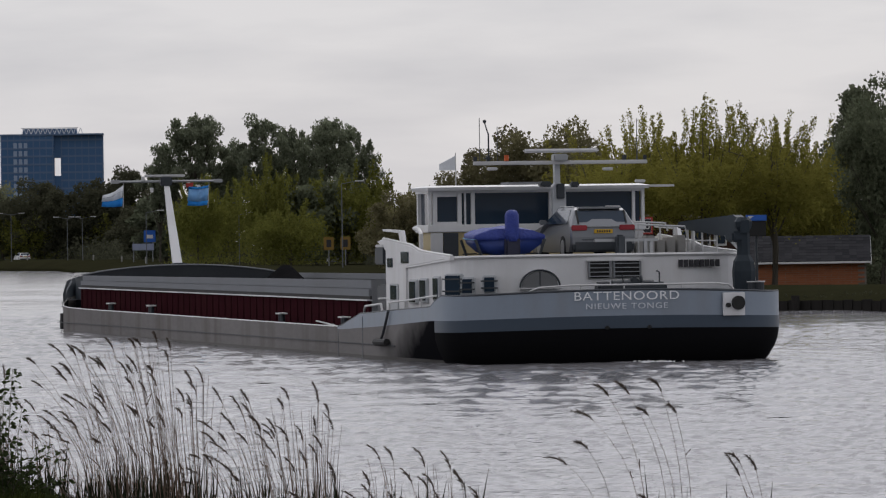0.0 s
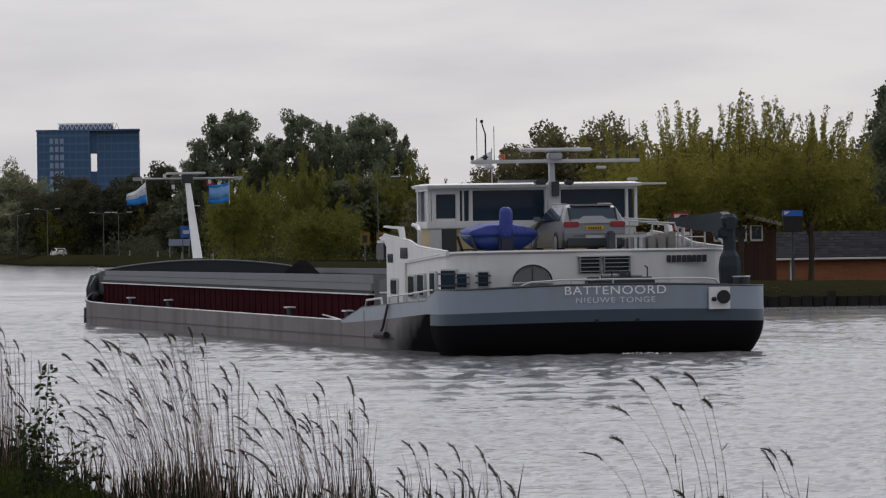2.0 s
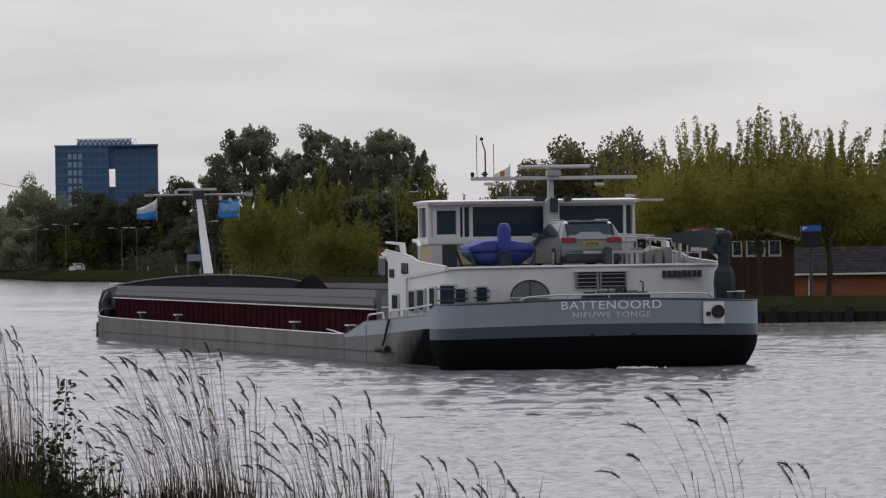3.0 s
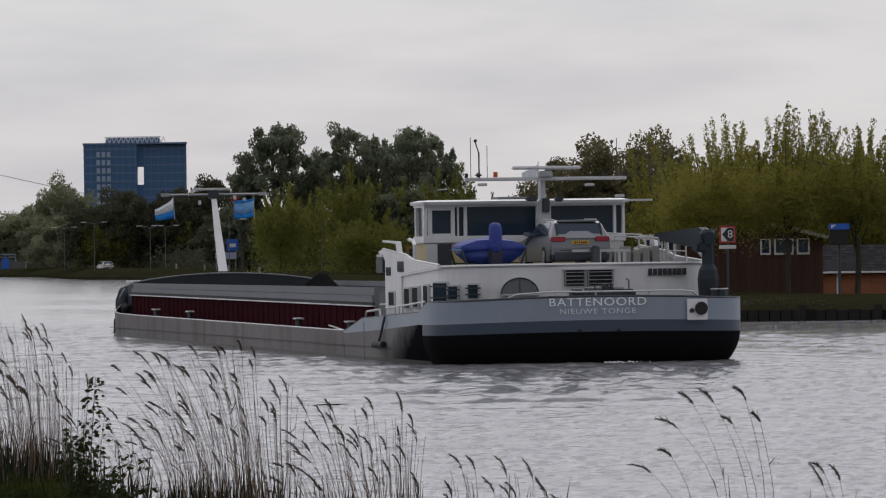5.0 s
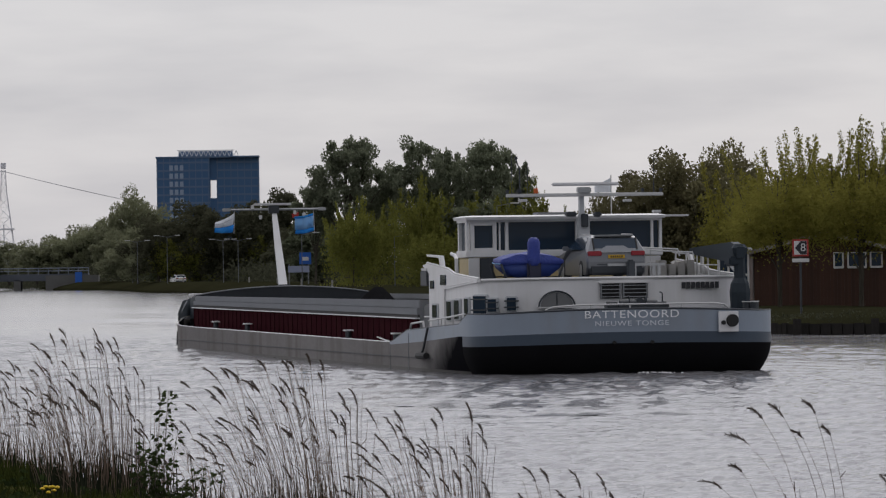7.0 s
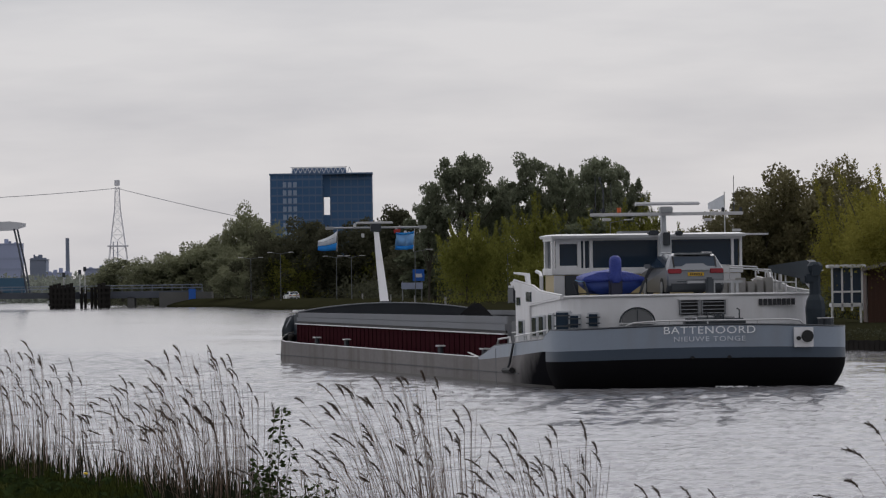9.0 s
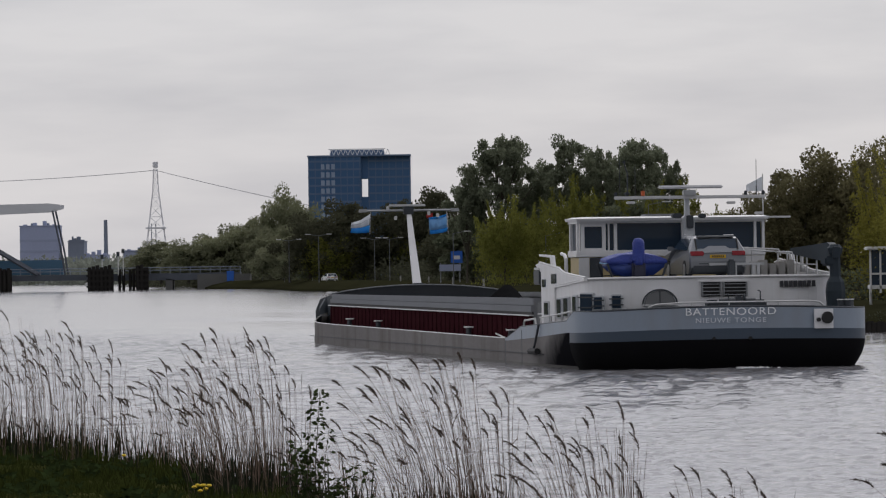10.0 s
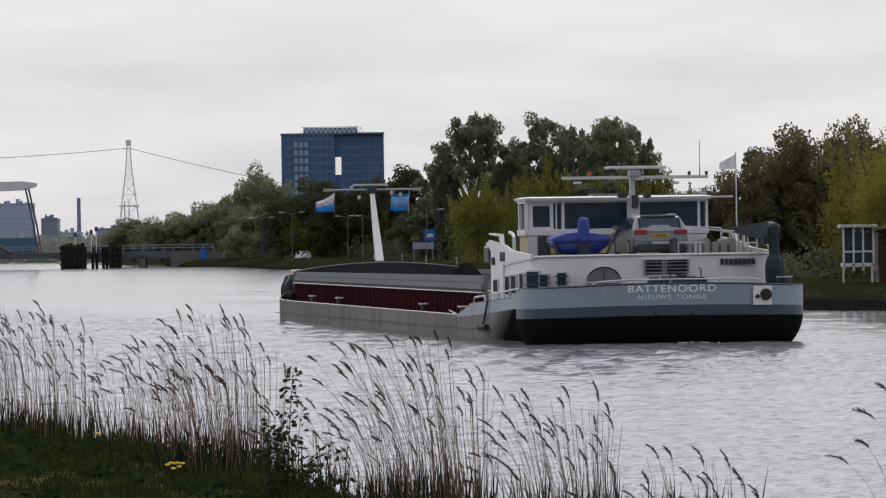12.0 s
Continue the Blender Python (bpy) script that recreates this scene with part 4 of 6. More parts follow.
def build_car(name, label, paint, detail=True):
    """An estate car, nose to +y, rear bumper at y = 0, wheels on z = 0."""
    car = thing(name, label, "car")
    side = [(0.0, 0.42), (0.0, 0.62), (0.05, 0.92), (0.12, 1.0), (0.42, 1.36), (0.62, 1.42), (1.6, 1.46), (2.5, 1.42), (3.45, 0.98), (4.5, 0.84), (4.85, 0.62), (4.9, 0.35), (4.7, 0.2), (0.2, 0.2)]
    bm = bmesh.new()
    secs = []
    for x, inset in ((-0.93, 0.08), (-0.88, 0.0), (-0.3, -0.02), (0.3, -0.02), (0.88, 0.0), (0.93, 0.08)):
        ring = []
        for y, z in side:
            xx = x
            if z > 0.95:
                xx = x * (1 - 0.24 * min(1, (z - 0.95) / 0.5))
            yy = y + (inset if y < 2 else -inset)
            ring.append((xx, yy, z - max(0, inset) * 0.2 if z > 0.5 else z + max(0, inset) * 0.2))
        secs.append(ring)
    loft(bm, secs)
    body = part("body", bm, paint, car)
    part("rear_window", prism(bmesh.new(), [(0.13, 1.03), (0.37, 1.34), (0.42, 1.34), (0.2, 1.03)], "x", -0.66, 0.66), M_GLASS, body)
    for s in (-1, 1):
        pane = [(s * 0.9, 0.55, 1.0), (s * 0.9, 3.25, 1.0), (s * 0.735, 2.45, 1.37), (s * 0.735, 0.75, 1.37)]
        pb = bmesh.new()
        loft(pb, [pane, [(x + s * 0.012, y, z) for x, y, z in pane]])
        part("side_window", pb, M_GLASS, body)
        part("tail_lamp", cuboid(s * 0.68 - 0.22, s * 0.68 + 0.22, -0.025, 0.14, 0.8, 0.95, 0.02), M_TAIL, body, "red tail lamp")
        part("roof_rail", bar([(s * 0.66, 0.7, 1.46), (s * 0.66, 2.4, 1.48)], 0.02, 5), M_STEEL, body)
        part("mirror", cuboid(s * 1.0 - 0.1, s * 1.0 + 0.1, 3.0, 3.15, 0.98, 1.12, 0.03), paint, body)
    part("windscreen", prism(bmesh.new(), [(2.55, 1.4), (3.4, 1.0), (3.44, 1.02), (2.6, 1.43)], "x", -0.68, 0.68), M_GLASS, body)
    part("spoiler", cuboid(-0.6, 0.6, 0.34, 0.6, 1.4, 1.45, 0.015), paint, body)
    part("bumper", cuboid(-0.86, 0.86, -0.06, 0.25, 0.2, 0.54, 0.06), M_DARK, body, "dark lower bumper")
    part("chrome_strip", cuboid(-0.46, 0.46, -0.03, 0.06, 0.9, 0.925), M_STEEL, body, "bright strip between the lamps")
    part("tailgate_seam", cuboid(-0.62, 0.62, -0.02, 0.06, 0.53, 0.555), M_DARK, body)
    part("window_surround", prism(bmesh.new(), [(0.08, 1.0), (0.11, 1.0), (0.4, 1.37), (0.36, 1.37)], "x", -0.7, -0.66), M_RUBBER, body)
    part("window_surround", prism(bmesh.new(), [(0.08, 1.0), (0.11, 1.0), (0.4, 1.37), (0.36, 1.37)], "x", 0.66, 0.7), M_RUBBER, body)
    plate = part("number_plate", cuboid(-0.26, 0.26, -0.03, 0.02, 0.72, 0.83), M_PLATE, body, "yellow number plate with dark bars")
    if detail:
        for k in range(6):
            x = -0.17 + 0.068 * k
            part("plate_bar", cuboid(x - 0.02, x + 0.02, -0.036, -0.028, 0.745, 0.805), M_INK, plate)
    for s in (-1, 1):
        for y in (0.95, 3.85):
            wheel = part("wheel", bar([(s * 0.72, y, 0.33), (s * 0.94, y, 0.33)], 0.33, 20), M_RUBBER, car, "black tyre on an alloy rim")
            part("rim", bar([(s * 0.9, y, 0.33), (s * 0.955, y, 0.33)], 0.22, 12), M_STEEL, wheel)
    return car


def build_tender():
    """A small covered boat with an outboard motor, stern to -y, on a cradle; keel line near z = 0.2."""
    boat = thing("tender", "small boat under a blue cover on a steel cradle", "boat")
    rings = []
    for y, w, keel, gun in ((0.0, 0.95, -0.02, 0.46), (0.8, 0.96, -0.04, 0.46), (2.0, 0.85, 0.0, 0.5), (3.0, 0.5, 0.16, 0.56), (3.6, 0.08, 0.42, 0.6)):
        rings.append([(-w, y, gun), (-w * 0.93, y, keel + 0.62 * (gun - keel)), (-w * 0.58, y, keel + 0.06), (0, y, keel - 0.03), (w * 0.58, y, keel + 0.06), (w * 0.93, y, keel + 0.62 * (gun - keel)), (w, y, gun)])
    part("hull", loft(bmesh.new(), rings), M_TENDER, boat, "deep blue rounded hull", smooth=True)
    cov = []
    for k in range(13):
        u = k / 12
        y, w = -0.06 + 3.72 * u, lerp(u, [(0, 0.98), (0.25, 1.0), (0.55, 0.88), (0.82, 0.52), (1, 0.09)])
        edge, top = lerp(u, [(0, 0.4), (0.5, 0.43), (1, 0.56)]), lerp(u, [(0, 0.72), (0.3, 0.78), (1, 0.7)]) + 0.025 * math.sin(9 * u)
        ring = []
        for j in range(13):
            v = -1 + j / 6
            fold = 0.02 * math.sin(11 * v + 5 * u) * (1 - v * v)
            ring.append((w * v, y, edge + 0.13 + (top - edge - 0.13) * (1 - abs(v) ** 2.2) + fold))
        ring += [(w * 1.0, y, edge), (-w * 1.0, y, edge)]
        cov.append(ring)
    part("cover", loft(bmesh.new(), cov), M_COVER, boat, "creased blue tarpaulin cover", smooth=True)
    part("cover_hem", bar([(-lerp(u, [(0, 0.99), (0.25, 1.01), (0.55, 0.89), (0.82, 0.53), (1, 0.1)]), -0.06 + 3.72 * u, lerp(u, [(0, 0.42), (0.5, 0.45), (1, 0.58)])) for u in (0, 0.1, 0.25, 0.4, 0.55, 0.7, 0.82, 1)], 0.018, 5), M_FLAG_PALE, boat, "pale hem of the cover")
    out = []
    for z, w, d in ((0.36, 0.17, 0.14), (0.55, 0.22, 0.17), (0.72, 0.2, 0.2), (0.86, 0.2, 0.22), (1.08, 0.2, 0.21), (1.19, 0.15, 0.16), (1.23, 0.07, 0.08)):
        out.append([(0.02 + w * math.cos(radians(t)), -0.2 + d * math.sin(radians(t)), z) for t in range(0, 360, 36)])
    part("outboard_motor", loft(bmesh.new(), out), M_COVER, boat, "outboard motor wrapped in dark blue", smooth=True)
    part("motor_leg", cuboid(-0.2, 0.24, -0.3, -0.1, -0.08, 0.5, 0.07), M_MOTOR, boat)
    cradle = part("cradle", bar([(-1.0, 0.3, -0.05), (1.0, 0.3, -0.05)], 0.035, 6), M_DARK, boat, "dark steel cradle")
    part("beam", bar([(-1.0, 2.2, -0.05), (1.0, 2.2, -0.05)], 0.035, 6), M_DARK, cradle)
    for s in (-1, 1):
        for y in (0.3, 2.2):
            part("leg", bar([(s * 0.8, y - 0.35, -0.09), (s * 0.98, y - 0.35, 0.42)], 0.04, 6), M_DARK, cradle)
            part("brace", bar([(s * 0.86, y, 0.02), (s * 0.45, y, 0.03)], 0.02, 5), M_DARK, cradle)
    return boat


def build_flag(name, label, kind_of):
    """A fluttering flag in stiff folds; the hoist runs down from the origin, the fly points to -x."""
    flag = thing(name, label, "flag")

    def cloth(pname, top, low, mat, lab):
        """A strip of cloth; top and low: height at the hoist and at the fly."""
        rings = []
        for k in range(9):
            u = k / 8
            x, y = -0.82 * u, 0.1 * math.sin(k * 1.1) * (u + 0.3)
            z0, z1 = (e[0] + (e[1] - e[0]) * u ** 0.8 - 0.05 * math.sin(2.6 * u) for e in (top, low))
            lean = 0.05 * math.sin(k)
            rings.append([(x, y - 0.006, z0), (x, y + 0.006, z0), (x - 0.03, y + 0.006 + lean, z1), (x - 0.03, y - 0.006 + lean, z1)])
        part(pname, loft(bmesh.new(), rings), mat, flag, lab, smooth=True)
    if kind_of == "white_blue":
        cloth("upper_half", (0.0, -0.4), (-0.5, -0.64), M_FLAG_WHITE, "white upper half")
        cloth("lower_half", (-0.5, -0.64), (-0.84, -0.84), M_FLAG_BLUE, "blue lower half")
        cloth("lettering_bar", (-0.2, -0.5), (-0.25, -0.53), M_FLAG_GREY, "grey bar of unreadable print")
    else:
        cloth("upper_stripe", (0.0, -0.06), (-0.1, -0.16), M_FLAG_BLUE, "")
        cloth("middle_stripe", (-0.1, -0.16), (-0.6, -0.64), M_FLAG_PALE, "pale emblem band")
        cloth("lower_stripe", (-0.6, -0.64), (-0.78, -0.82), M_FLAG_BLUE, "")
        part("pennant", prism(bmesh.new(), [(-0.62, 0.08), (-0.95, 0.02), (-0.92, -0.14), (-0.64, -0.08)], "y", 0.1, 0.112), M_FLAG_RED, flag, "small red pennant behind")
    part("hoist_line", bar([(0.01, 0, 0.15), (0.01, 0, -0.9)], 0.012, 5), M_OFFWHITE, flag)
    return flag


def wake_foam():
    """Low white froth where the screws stir the water up."""
    foam = thing("wake_foam", "small white froth behind the barge's stern", "foam", kind="stuff")
    rng = random.Random(31)
    bm = bmesh.new()
    for _ in range(22):
        x, y, r = rng.gauss(0.75, 0.32), rng.uniform(-0.5, 0.35), rng.uniform(0.015, 0.06)
        ring = [(x + r * 2.2 * math.cos(radians(t)), y + r * math.sin(radians(t))) for t in range(0, 360, 60)]
        top = bm.verts.new((x, y, 0.02 + r * 0.7))
        vs = [bm.verts.new((px, py, -0.01)) for px, py in ring]
        for k in range(6):
            bm.faces.new((vs[k], vs[(k + 1) % 6], top))
    part("froth", bm, M_WHITE, foam)["kind"] = "stuff"
    return foam


def wake_waves():
    """Low ridges that fan out from the hull's sides, pile up at the bow and follow the stern."""
    rng = random.Random(63)
    wake = thing("wake", "low waves spreading from the barge's hull", "wake", kind="stuff")

    def ridge(path, width, height):
        rings = []
        n = len(path)
        for i, (px, py) in enumerate(path):
            u = i / (n - 1)
            grow = math.sin(math.pi * min(1.0, 0.04 + 0.96 * u)) ** 0.6 * (0.8 + 0.4 * noise.noise((px * 0.3, py * 0.12, 2)))
            w = width * (0.6 + 0.5 * u)
            rings.append([(px + w * c, py, -0.03 + (height * grow + 0.03) * q) for c, q in ((-0.5, 0), (-0.3, 0.45), (-0.12, 0.92), (0, 1), (0.12, 0.92), (0.3, 0.45), (0.5, 0))])
        part("wave", loft(bmesh.new(), rings, caps=False, closed=False), M_WATER, wake, smooth=True)["kind"] = "stuff"

    for s in (-1, 1):
        for a0, spread, length, height in ((80, 0.16, 60, 0.05), (66, 0.13, 50, 0.04), (48, 0.14, 45, 0.04), (30, 0.15, 40, 0.045), (14, 0.17, 36, 0.05), (5, 0.2, 40, 0.07), (0, 0.24, 44, 0.08), (-4, 0.2, 40, 0.06)):
            for j in range(3):
                x0 = 4.7 + 0.9 * j + rng.uniform(0, 0.3) if a0 > 2 else 3.6 - 1.2 * j
                ridge([(s * (x0 + spread * length * k / 30 + 0.12 * math.sin(0.9 * k + j)), a0 - length * k / 30 - 2.2 * j) for k in range(31)], 1.3, height * (1 - 0.22 * j) * (0.5 if s < 0 else 1))
        # the water piled against the bow's shoulder
        ridge([(s * (4.05 + 0.85 * min(1, k / 8)), 79.2 - 1.5 * k) for k in range(22)], 0.7, 0.13)
    return wake


wake = wake_waves()
froth = wake_foam()
car = build_car("estate_car", "silver estate car parked on the barge's roof", M_CAR)
tender = build_tender()
flag_port = build_flag("flag", "white and blue flag flying from the bow mast", "white_blue")
flag_starboard = build_flag("flag", "blue flag with a pale band on the bow mast", "blue")


# ---- trees ----
M_BARK = material("grey_brown_bark", (0.07, 0.06, 0.045), 0.9, vary=0.3)
M_LEAF_DARK = material("dark_poplar_leaves", (0.12, 0.135, 0.085), 0.7, vary=0.2, scale=0.3, island=0.25, per_object=0.15, thin=0.4, spec=0.05)
M_LEAF_POPLAR = material("grey_green_poplar_leaves", (0.18, 0.2, 0.135), 0.7, vary=0.25, scale=0.3, island=0.25, per_object=0.12, thin=0.5, spec=0.05)
# brown-green leaves, darkened so the colour holds the dense shadow there
M_LEAF_SHADED = material("shaded_brown_green_leaves", (0.088, 0.09, 0.058), 0.8, vary=0.3, scale=0.2, island=0.2, per_object=0.2, thin=0.35, spec=0.0)
M_LEAF_OLIVE = material("fresh_olive_leaves", (0.225, 0.21, 0.05), 0.7, vary=0.3, scale=0.3, island=0.1, per_object=0.12, thin=0.5, spec=0.0)
M_LEAF_QUAY = material("olive_quay_leaves", (0.17, 0.175, 0.045), 0.7, vary=0.3, scale=0.2, island=0.18, per_object=0.15, thin=0.4, spec=0.0)
M_LEAF_BROWN = material("brownish_budding_leaves", (0.175, 0.16, 0.085), 0.7, vary=0.3, scale=0.3, island=0.2, per_object=0.2, thin=0.4, spec=0.05)
# base colour kept dark to carry the shade low near the ground
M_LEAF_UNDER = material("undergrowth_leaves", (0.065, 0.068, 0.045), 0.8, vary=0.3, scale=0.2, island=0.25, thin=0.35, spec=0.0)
# distance haze is put into this pale bluish leaf colour
M_LEAF_HAZE = material("haze_pale_leaves", (0.24, 0.26, 0.22), 0.8, vary=0.2, scale=0.1, island=0.25, thin=0.4, spec=0.0)
M_LEAF_GREEN = material("mid_green_leaves", (0.21, 0.22, 0.135), 0.7, vary=0.3, scale=0.3, island=0.1, per_object=0.2, thin=0.4, spec=0.05)


def scatter(rng, centres, spread, size):
    """Small three-cornered leaf clumps round the centres."""
    n = len(centres)
    p = centres + np.clip(rng.normal(size=(n, 3)), -1.6, 1.6) * spread
    d1 = rng.normal(size=(n, 3))
    d1 /= np.linalg.norm(d1, axis=1)[:, None]
    d2 = rng.normal(size=(n, 3))
    d2 -= (d1 * d2).sum(1)[:, None] * d1
    d2 /= np.linalg.norm(d2, axis=1)[:, None]
    s = size * rng.uniform(0.6, 1.5, n)[:, None]
    tri = np.stack([p - d1 * s * 0.5 - d2 * s * 0.35, p + d1 * s * 0.5 - d2 * s * 0.35, p + d2 * s * 0.6], 1)
    return tri.reshape(-1, 3)


def leaf_mesh(name, tri, mat):
    me = bpy.data.meshes.new(name)
    me.from_pydata(tri.tolist(), [], np.arange(len(tri)).reshape(-1, 3).tolist())
    me.materials.append(mat)
    return me


def build_tree(name, label, seed, height, radius, mat, kind, leaves, size, bare=0.16):
    """kind: round (billowing crown), shoots (upright wands), tall (oval crown with gaps)."""
    rng = np.random.default_rng(seed)
    tree = thing(name, label, "tree")
    bm = bmesh.new()
    tube(bm, [(0, 0, -0.5), (0.05 * radius, 0, height * 0.3), (0, 0.04 * radius, height * 0.62), (0.03 * radius, 0, height * 0.86)], height * 0.022, 7, height * 0.005)
    centres = []
    if kind == "shoots":
        for k in range(64):
            leader = k % 5 == 0
            th, rr = rng.uniform(0, 2 * math.pi), radius * math.sqrt(rng.uniform(0, 1))
            top = height * (rng.uniform(0.78, 1.08) if leader else rng.uniform(0.5, 0.86))
            x0, y0 = rr * 0.6 * math.cos(th), rr * 0.6 * math.sin(th)
            x1, y1 = rr * 1.2 * math.cos(th) + 0.12 * radius * rng.normal(), rr * 1.2 * math.sin(th)
            z0 = height * rng.uniform(max(0.1, bare), max(0.4, bare + 0.25))
            if leader:
                part("limb", bar([(0, 0, z0 * 0.7), (x0, y0, z0 + 0.15 * height), (x1, y1, top)], height * 0.005, 4, 0.01), M_BARK, tree)
            m = leaves // 64
            u = rng.uniform(0, 1, m) ** 0.85
            thin = np.clip((0.66 if leader else 0.9) - u, 0, 1) * radius * 0.55 + 0.02 * radius + 0.03
            c = np.stack([x0 + (x1 - x0) * u, y0 + (y1 - y0) * u, z0 + (top - z0) * u], 1)
            c += np.clip(rng.normal(size=(m, 3)), -1.5, 1.5) * thin[:, None] * np.array([1, 1, 0.8])
            c[:, 2] = np.clip(c[:, 2], height * bare * rng.uniform(0.7, 1.3, m), None)
            centres.append(c)
    else:
        clumps = 46 if kind == "round" else 90
        for k in range(clumps):
            v = rng.normal(size=3)
            v /= np.linalg.norm(v)
            rr = rng.uniform(0.1, 1.0) ** 0.5 * 0.86 if kind == "tall" else rng.uniform(0.35, 0.95)
            mid, half_h = height * (0.5 + bare / 2), height * (0.5 - bare / 2)
            c = np.array([v[0] * radius * rr, v[1] * radius * rr, mid + v[2] * half_h * rr])
            if kind == "tall":
                c[:2] *= 0.75 + 0.35 * math.sin(math.pi * min(1, max(0, (c[2] / height - 0.1) / 0.9)))
            r = radius * (rng.uniform(0.1, 0.21) if kind == "tall" else rng.uniform(0.16, 0.34))
            if k % 3 == 0:
                part("limb", bar([(0, 0, max(height * 0.15, c[2] * 0.45)), (c[0] * 0.5, c[1] * 0.5, c[2] * 0.75), tuple(c)], height * 0.007, 4, 0.02), M_BARK, tree)
            m = leaves // clumps
            d = rng.normal(size=(m, 3))
            d /= np.linalg.norm(d, axis=1)[:, None]
            centres.append(c + d * (r * rng.uniform(0.3, 1.0, m) ** 0.5)[:, None] * np.array([1, 1, 0.75 if kind == "tall" else 0.85]))
    part("trunk", bm, M_BARK, tree)
    tri = scatter(rng, np.concatenate(centres), size * 0.5, size)
    crown = new("crown", leaf_mesh("crown", tri, mat))
    crown.parent = tree
    return tree


def ground_at(x, y):
    return polder(y) - 0.1


def plant(protos, spots, group, base_h, base_r, seed):
    """Sets copies of the prototypes on spots (x, y, height, half width)."""
    rng = random.Random(seed)
    for k, (x, y, h, w) in enumerate(spots):
        proto = protos[k % len(protos)]
        t = copy_thing(proto, pose(x, y, ground_at(x, y), 0, 0, rng.uniform(0, 360)))
        t.scale = (w / base_r, w / base_r, h / base_h)
        tagged(t, group=group)


def away(protos):
    for p in protos:
        for o in (*p.children_recursive, p):
            bpy.data.objects.remove(o)


dark = [build_tree("poplar", "tall dark green poplar with gaps in its crown", s, 20, 7, M_LEAF_POPLAR, "tall", 15000, 0.34, 0.27) for s in (1, 2, 3)]
plant(dark, [(3.9, 760, 21.4, 5.7), (-0.4, 762, 15.6, 3.2), (13.3, 760, 20.6, 5.1), (21.8, 760, 20.7, 5.0), (27.6, 764, 17.0, 2.1),
             (8.9, 767, 17.4, 3.2), (17.7, 767, 19.6, 3.6), (25.0, 767, 18.8, 2.8)], "poplars behind the quay", 20, 7, 1)
big = [build_tree("tree", "large dark green tree with a full leafy crown", s, 11, 5, M_LEAF_DARK, "round", 26000, 0.2, 0.06) for s in (4, 5)]
plant(big, [(42.5, 338, 11.8, 3.5), (44.9, 354, 13.4, 4.8), (49, 358, 13.2, 5.2)], "dark trees by the brick house", 11, 5, 2)
wands = [build_tree("willow", "yellow-green tree with upright young shoots", s, 10, 3, M_LEAF_OLIVE, "shoots", 24000, 0.12, 0.12) for s in (6, 7, 8)]
plant(wands, [(25.8, 347, 8.8, 2.6), (27.4, 343, 9.4, 2.6), (29.3, 346, 10.3, 2.8), (30.9, 344, 11.1, 2.8), (32.5, 346, 9.7, 2.6), (34.0, 343, 10.5, 2.6),
              (35.4, 346, 10.8, 2.6), (36.9, 344, 8.5, 2.4), (37.9, 347, 9.8, 2.5), (39.1, 345, 9.9, 2.2)], "row of trees with upright shoots", 10, 3, 3)
lopped = [build_tree("willow", "yellow-green tree with a bare lower trunk", s, 10, 3, M_LEAF_OLIVE, "shoots", 24000, 0.1, 0.44) for s in (16, 17)]
plant(lopped, [(23.4, 291, 8.8, 2.7), (30.9, 290, 9.2, 3.0), (27.3, 289, 8.8, 2.7)], "trees before the wooden chalet", 10, 3, 8)
brown = [build_tree("tree", "brownish budding tree, thin at its edge", s, 10, 4, M_LEAF_BROWN, "round", 15000, 0.2, 0.08) for s in (9, 10)]
plant(brown, [(17.2, 425, 6.6, 3.0), (19.3, 430, 7.1, 3.4), (20.9, 424, 7.9, 2.9), (23.4, 420, 10.0, 3.6), (25.9, 424, 11.0, 4.2), (28.4, 420, 11.6, 4.0), (30.7, 426, 11.6, 4.0),
              (33.5, 420, 10.0, 4.0), (37, 424, 9.5, 4.0), (41, 420, 9.5, 4.2), (45, 424, 9.5, 4.2)], "budding trees behind the willows", 10, 4, 4)
olive = [build_tree("tree", "olive green young tree with upright twigs", s, 10, 5, M_LEAF_QUAY, "shoots", 18000, 0.22, 0.06) for s in (11, 12)]
plant(olive, [(11.5, 640, 11.8, 3.5), (3.9, 642, 10.2, 2.9), (20.5, 642, 11.3, 4.6), (23.7, 645, 8.0, 4.0), (6.7, 690, 9.5, 4.4), (26.9, 640, 9.4, 3.4), (13.9, 630, 7.0, 4.0), (-8, 1000, 9.5, 6), (-22, 1005, 9.0, 6)],
      "olive trees on the quay", 10, 5, 5)
green = [build_tree("tree", "mid green leafy tree on the quay", s, 14, 7, M_LEAF_GREEN, "round", 13000, 0.38, 0.04) for s in (13, 14)]
plant(green, [(-67.6, 1255, 9.0, 8), (-60.8, 1240, 8.8, 8), (-55.9, 1245, 10.0, 7.5), (-51.6, 1235, 11.6, 7.5), (-47.9, 1240, 13.4, 7.4), (-44.2, 1230, 13.0, 7.2), (-41.1, 1225, 16.4, 6.2),
              (-38.0, 1220, 19.4, 6.6), (-33, 1050, 10, 7), (-38, 1120, 10, 7)], "trees along the far quay", 14, 7, 6)
dusky = [build_tree("tree", "brown-green tree, its leaf colour darkened as dense shadow", s, 14, 7, M_LEAF_SHADED, "round", 13000, 0.38, 0.04) for s in (23, 24)]
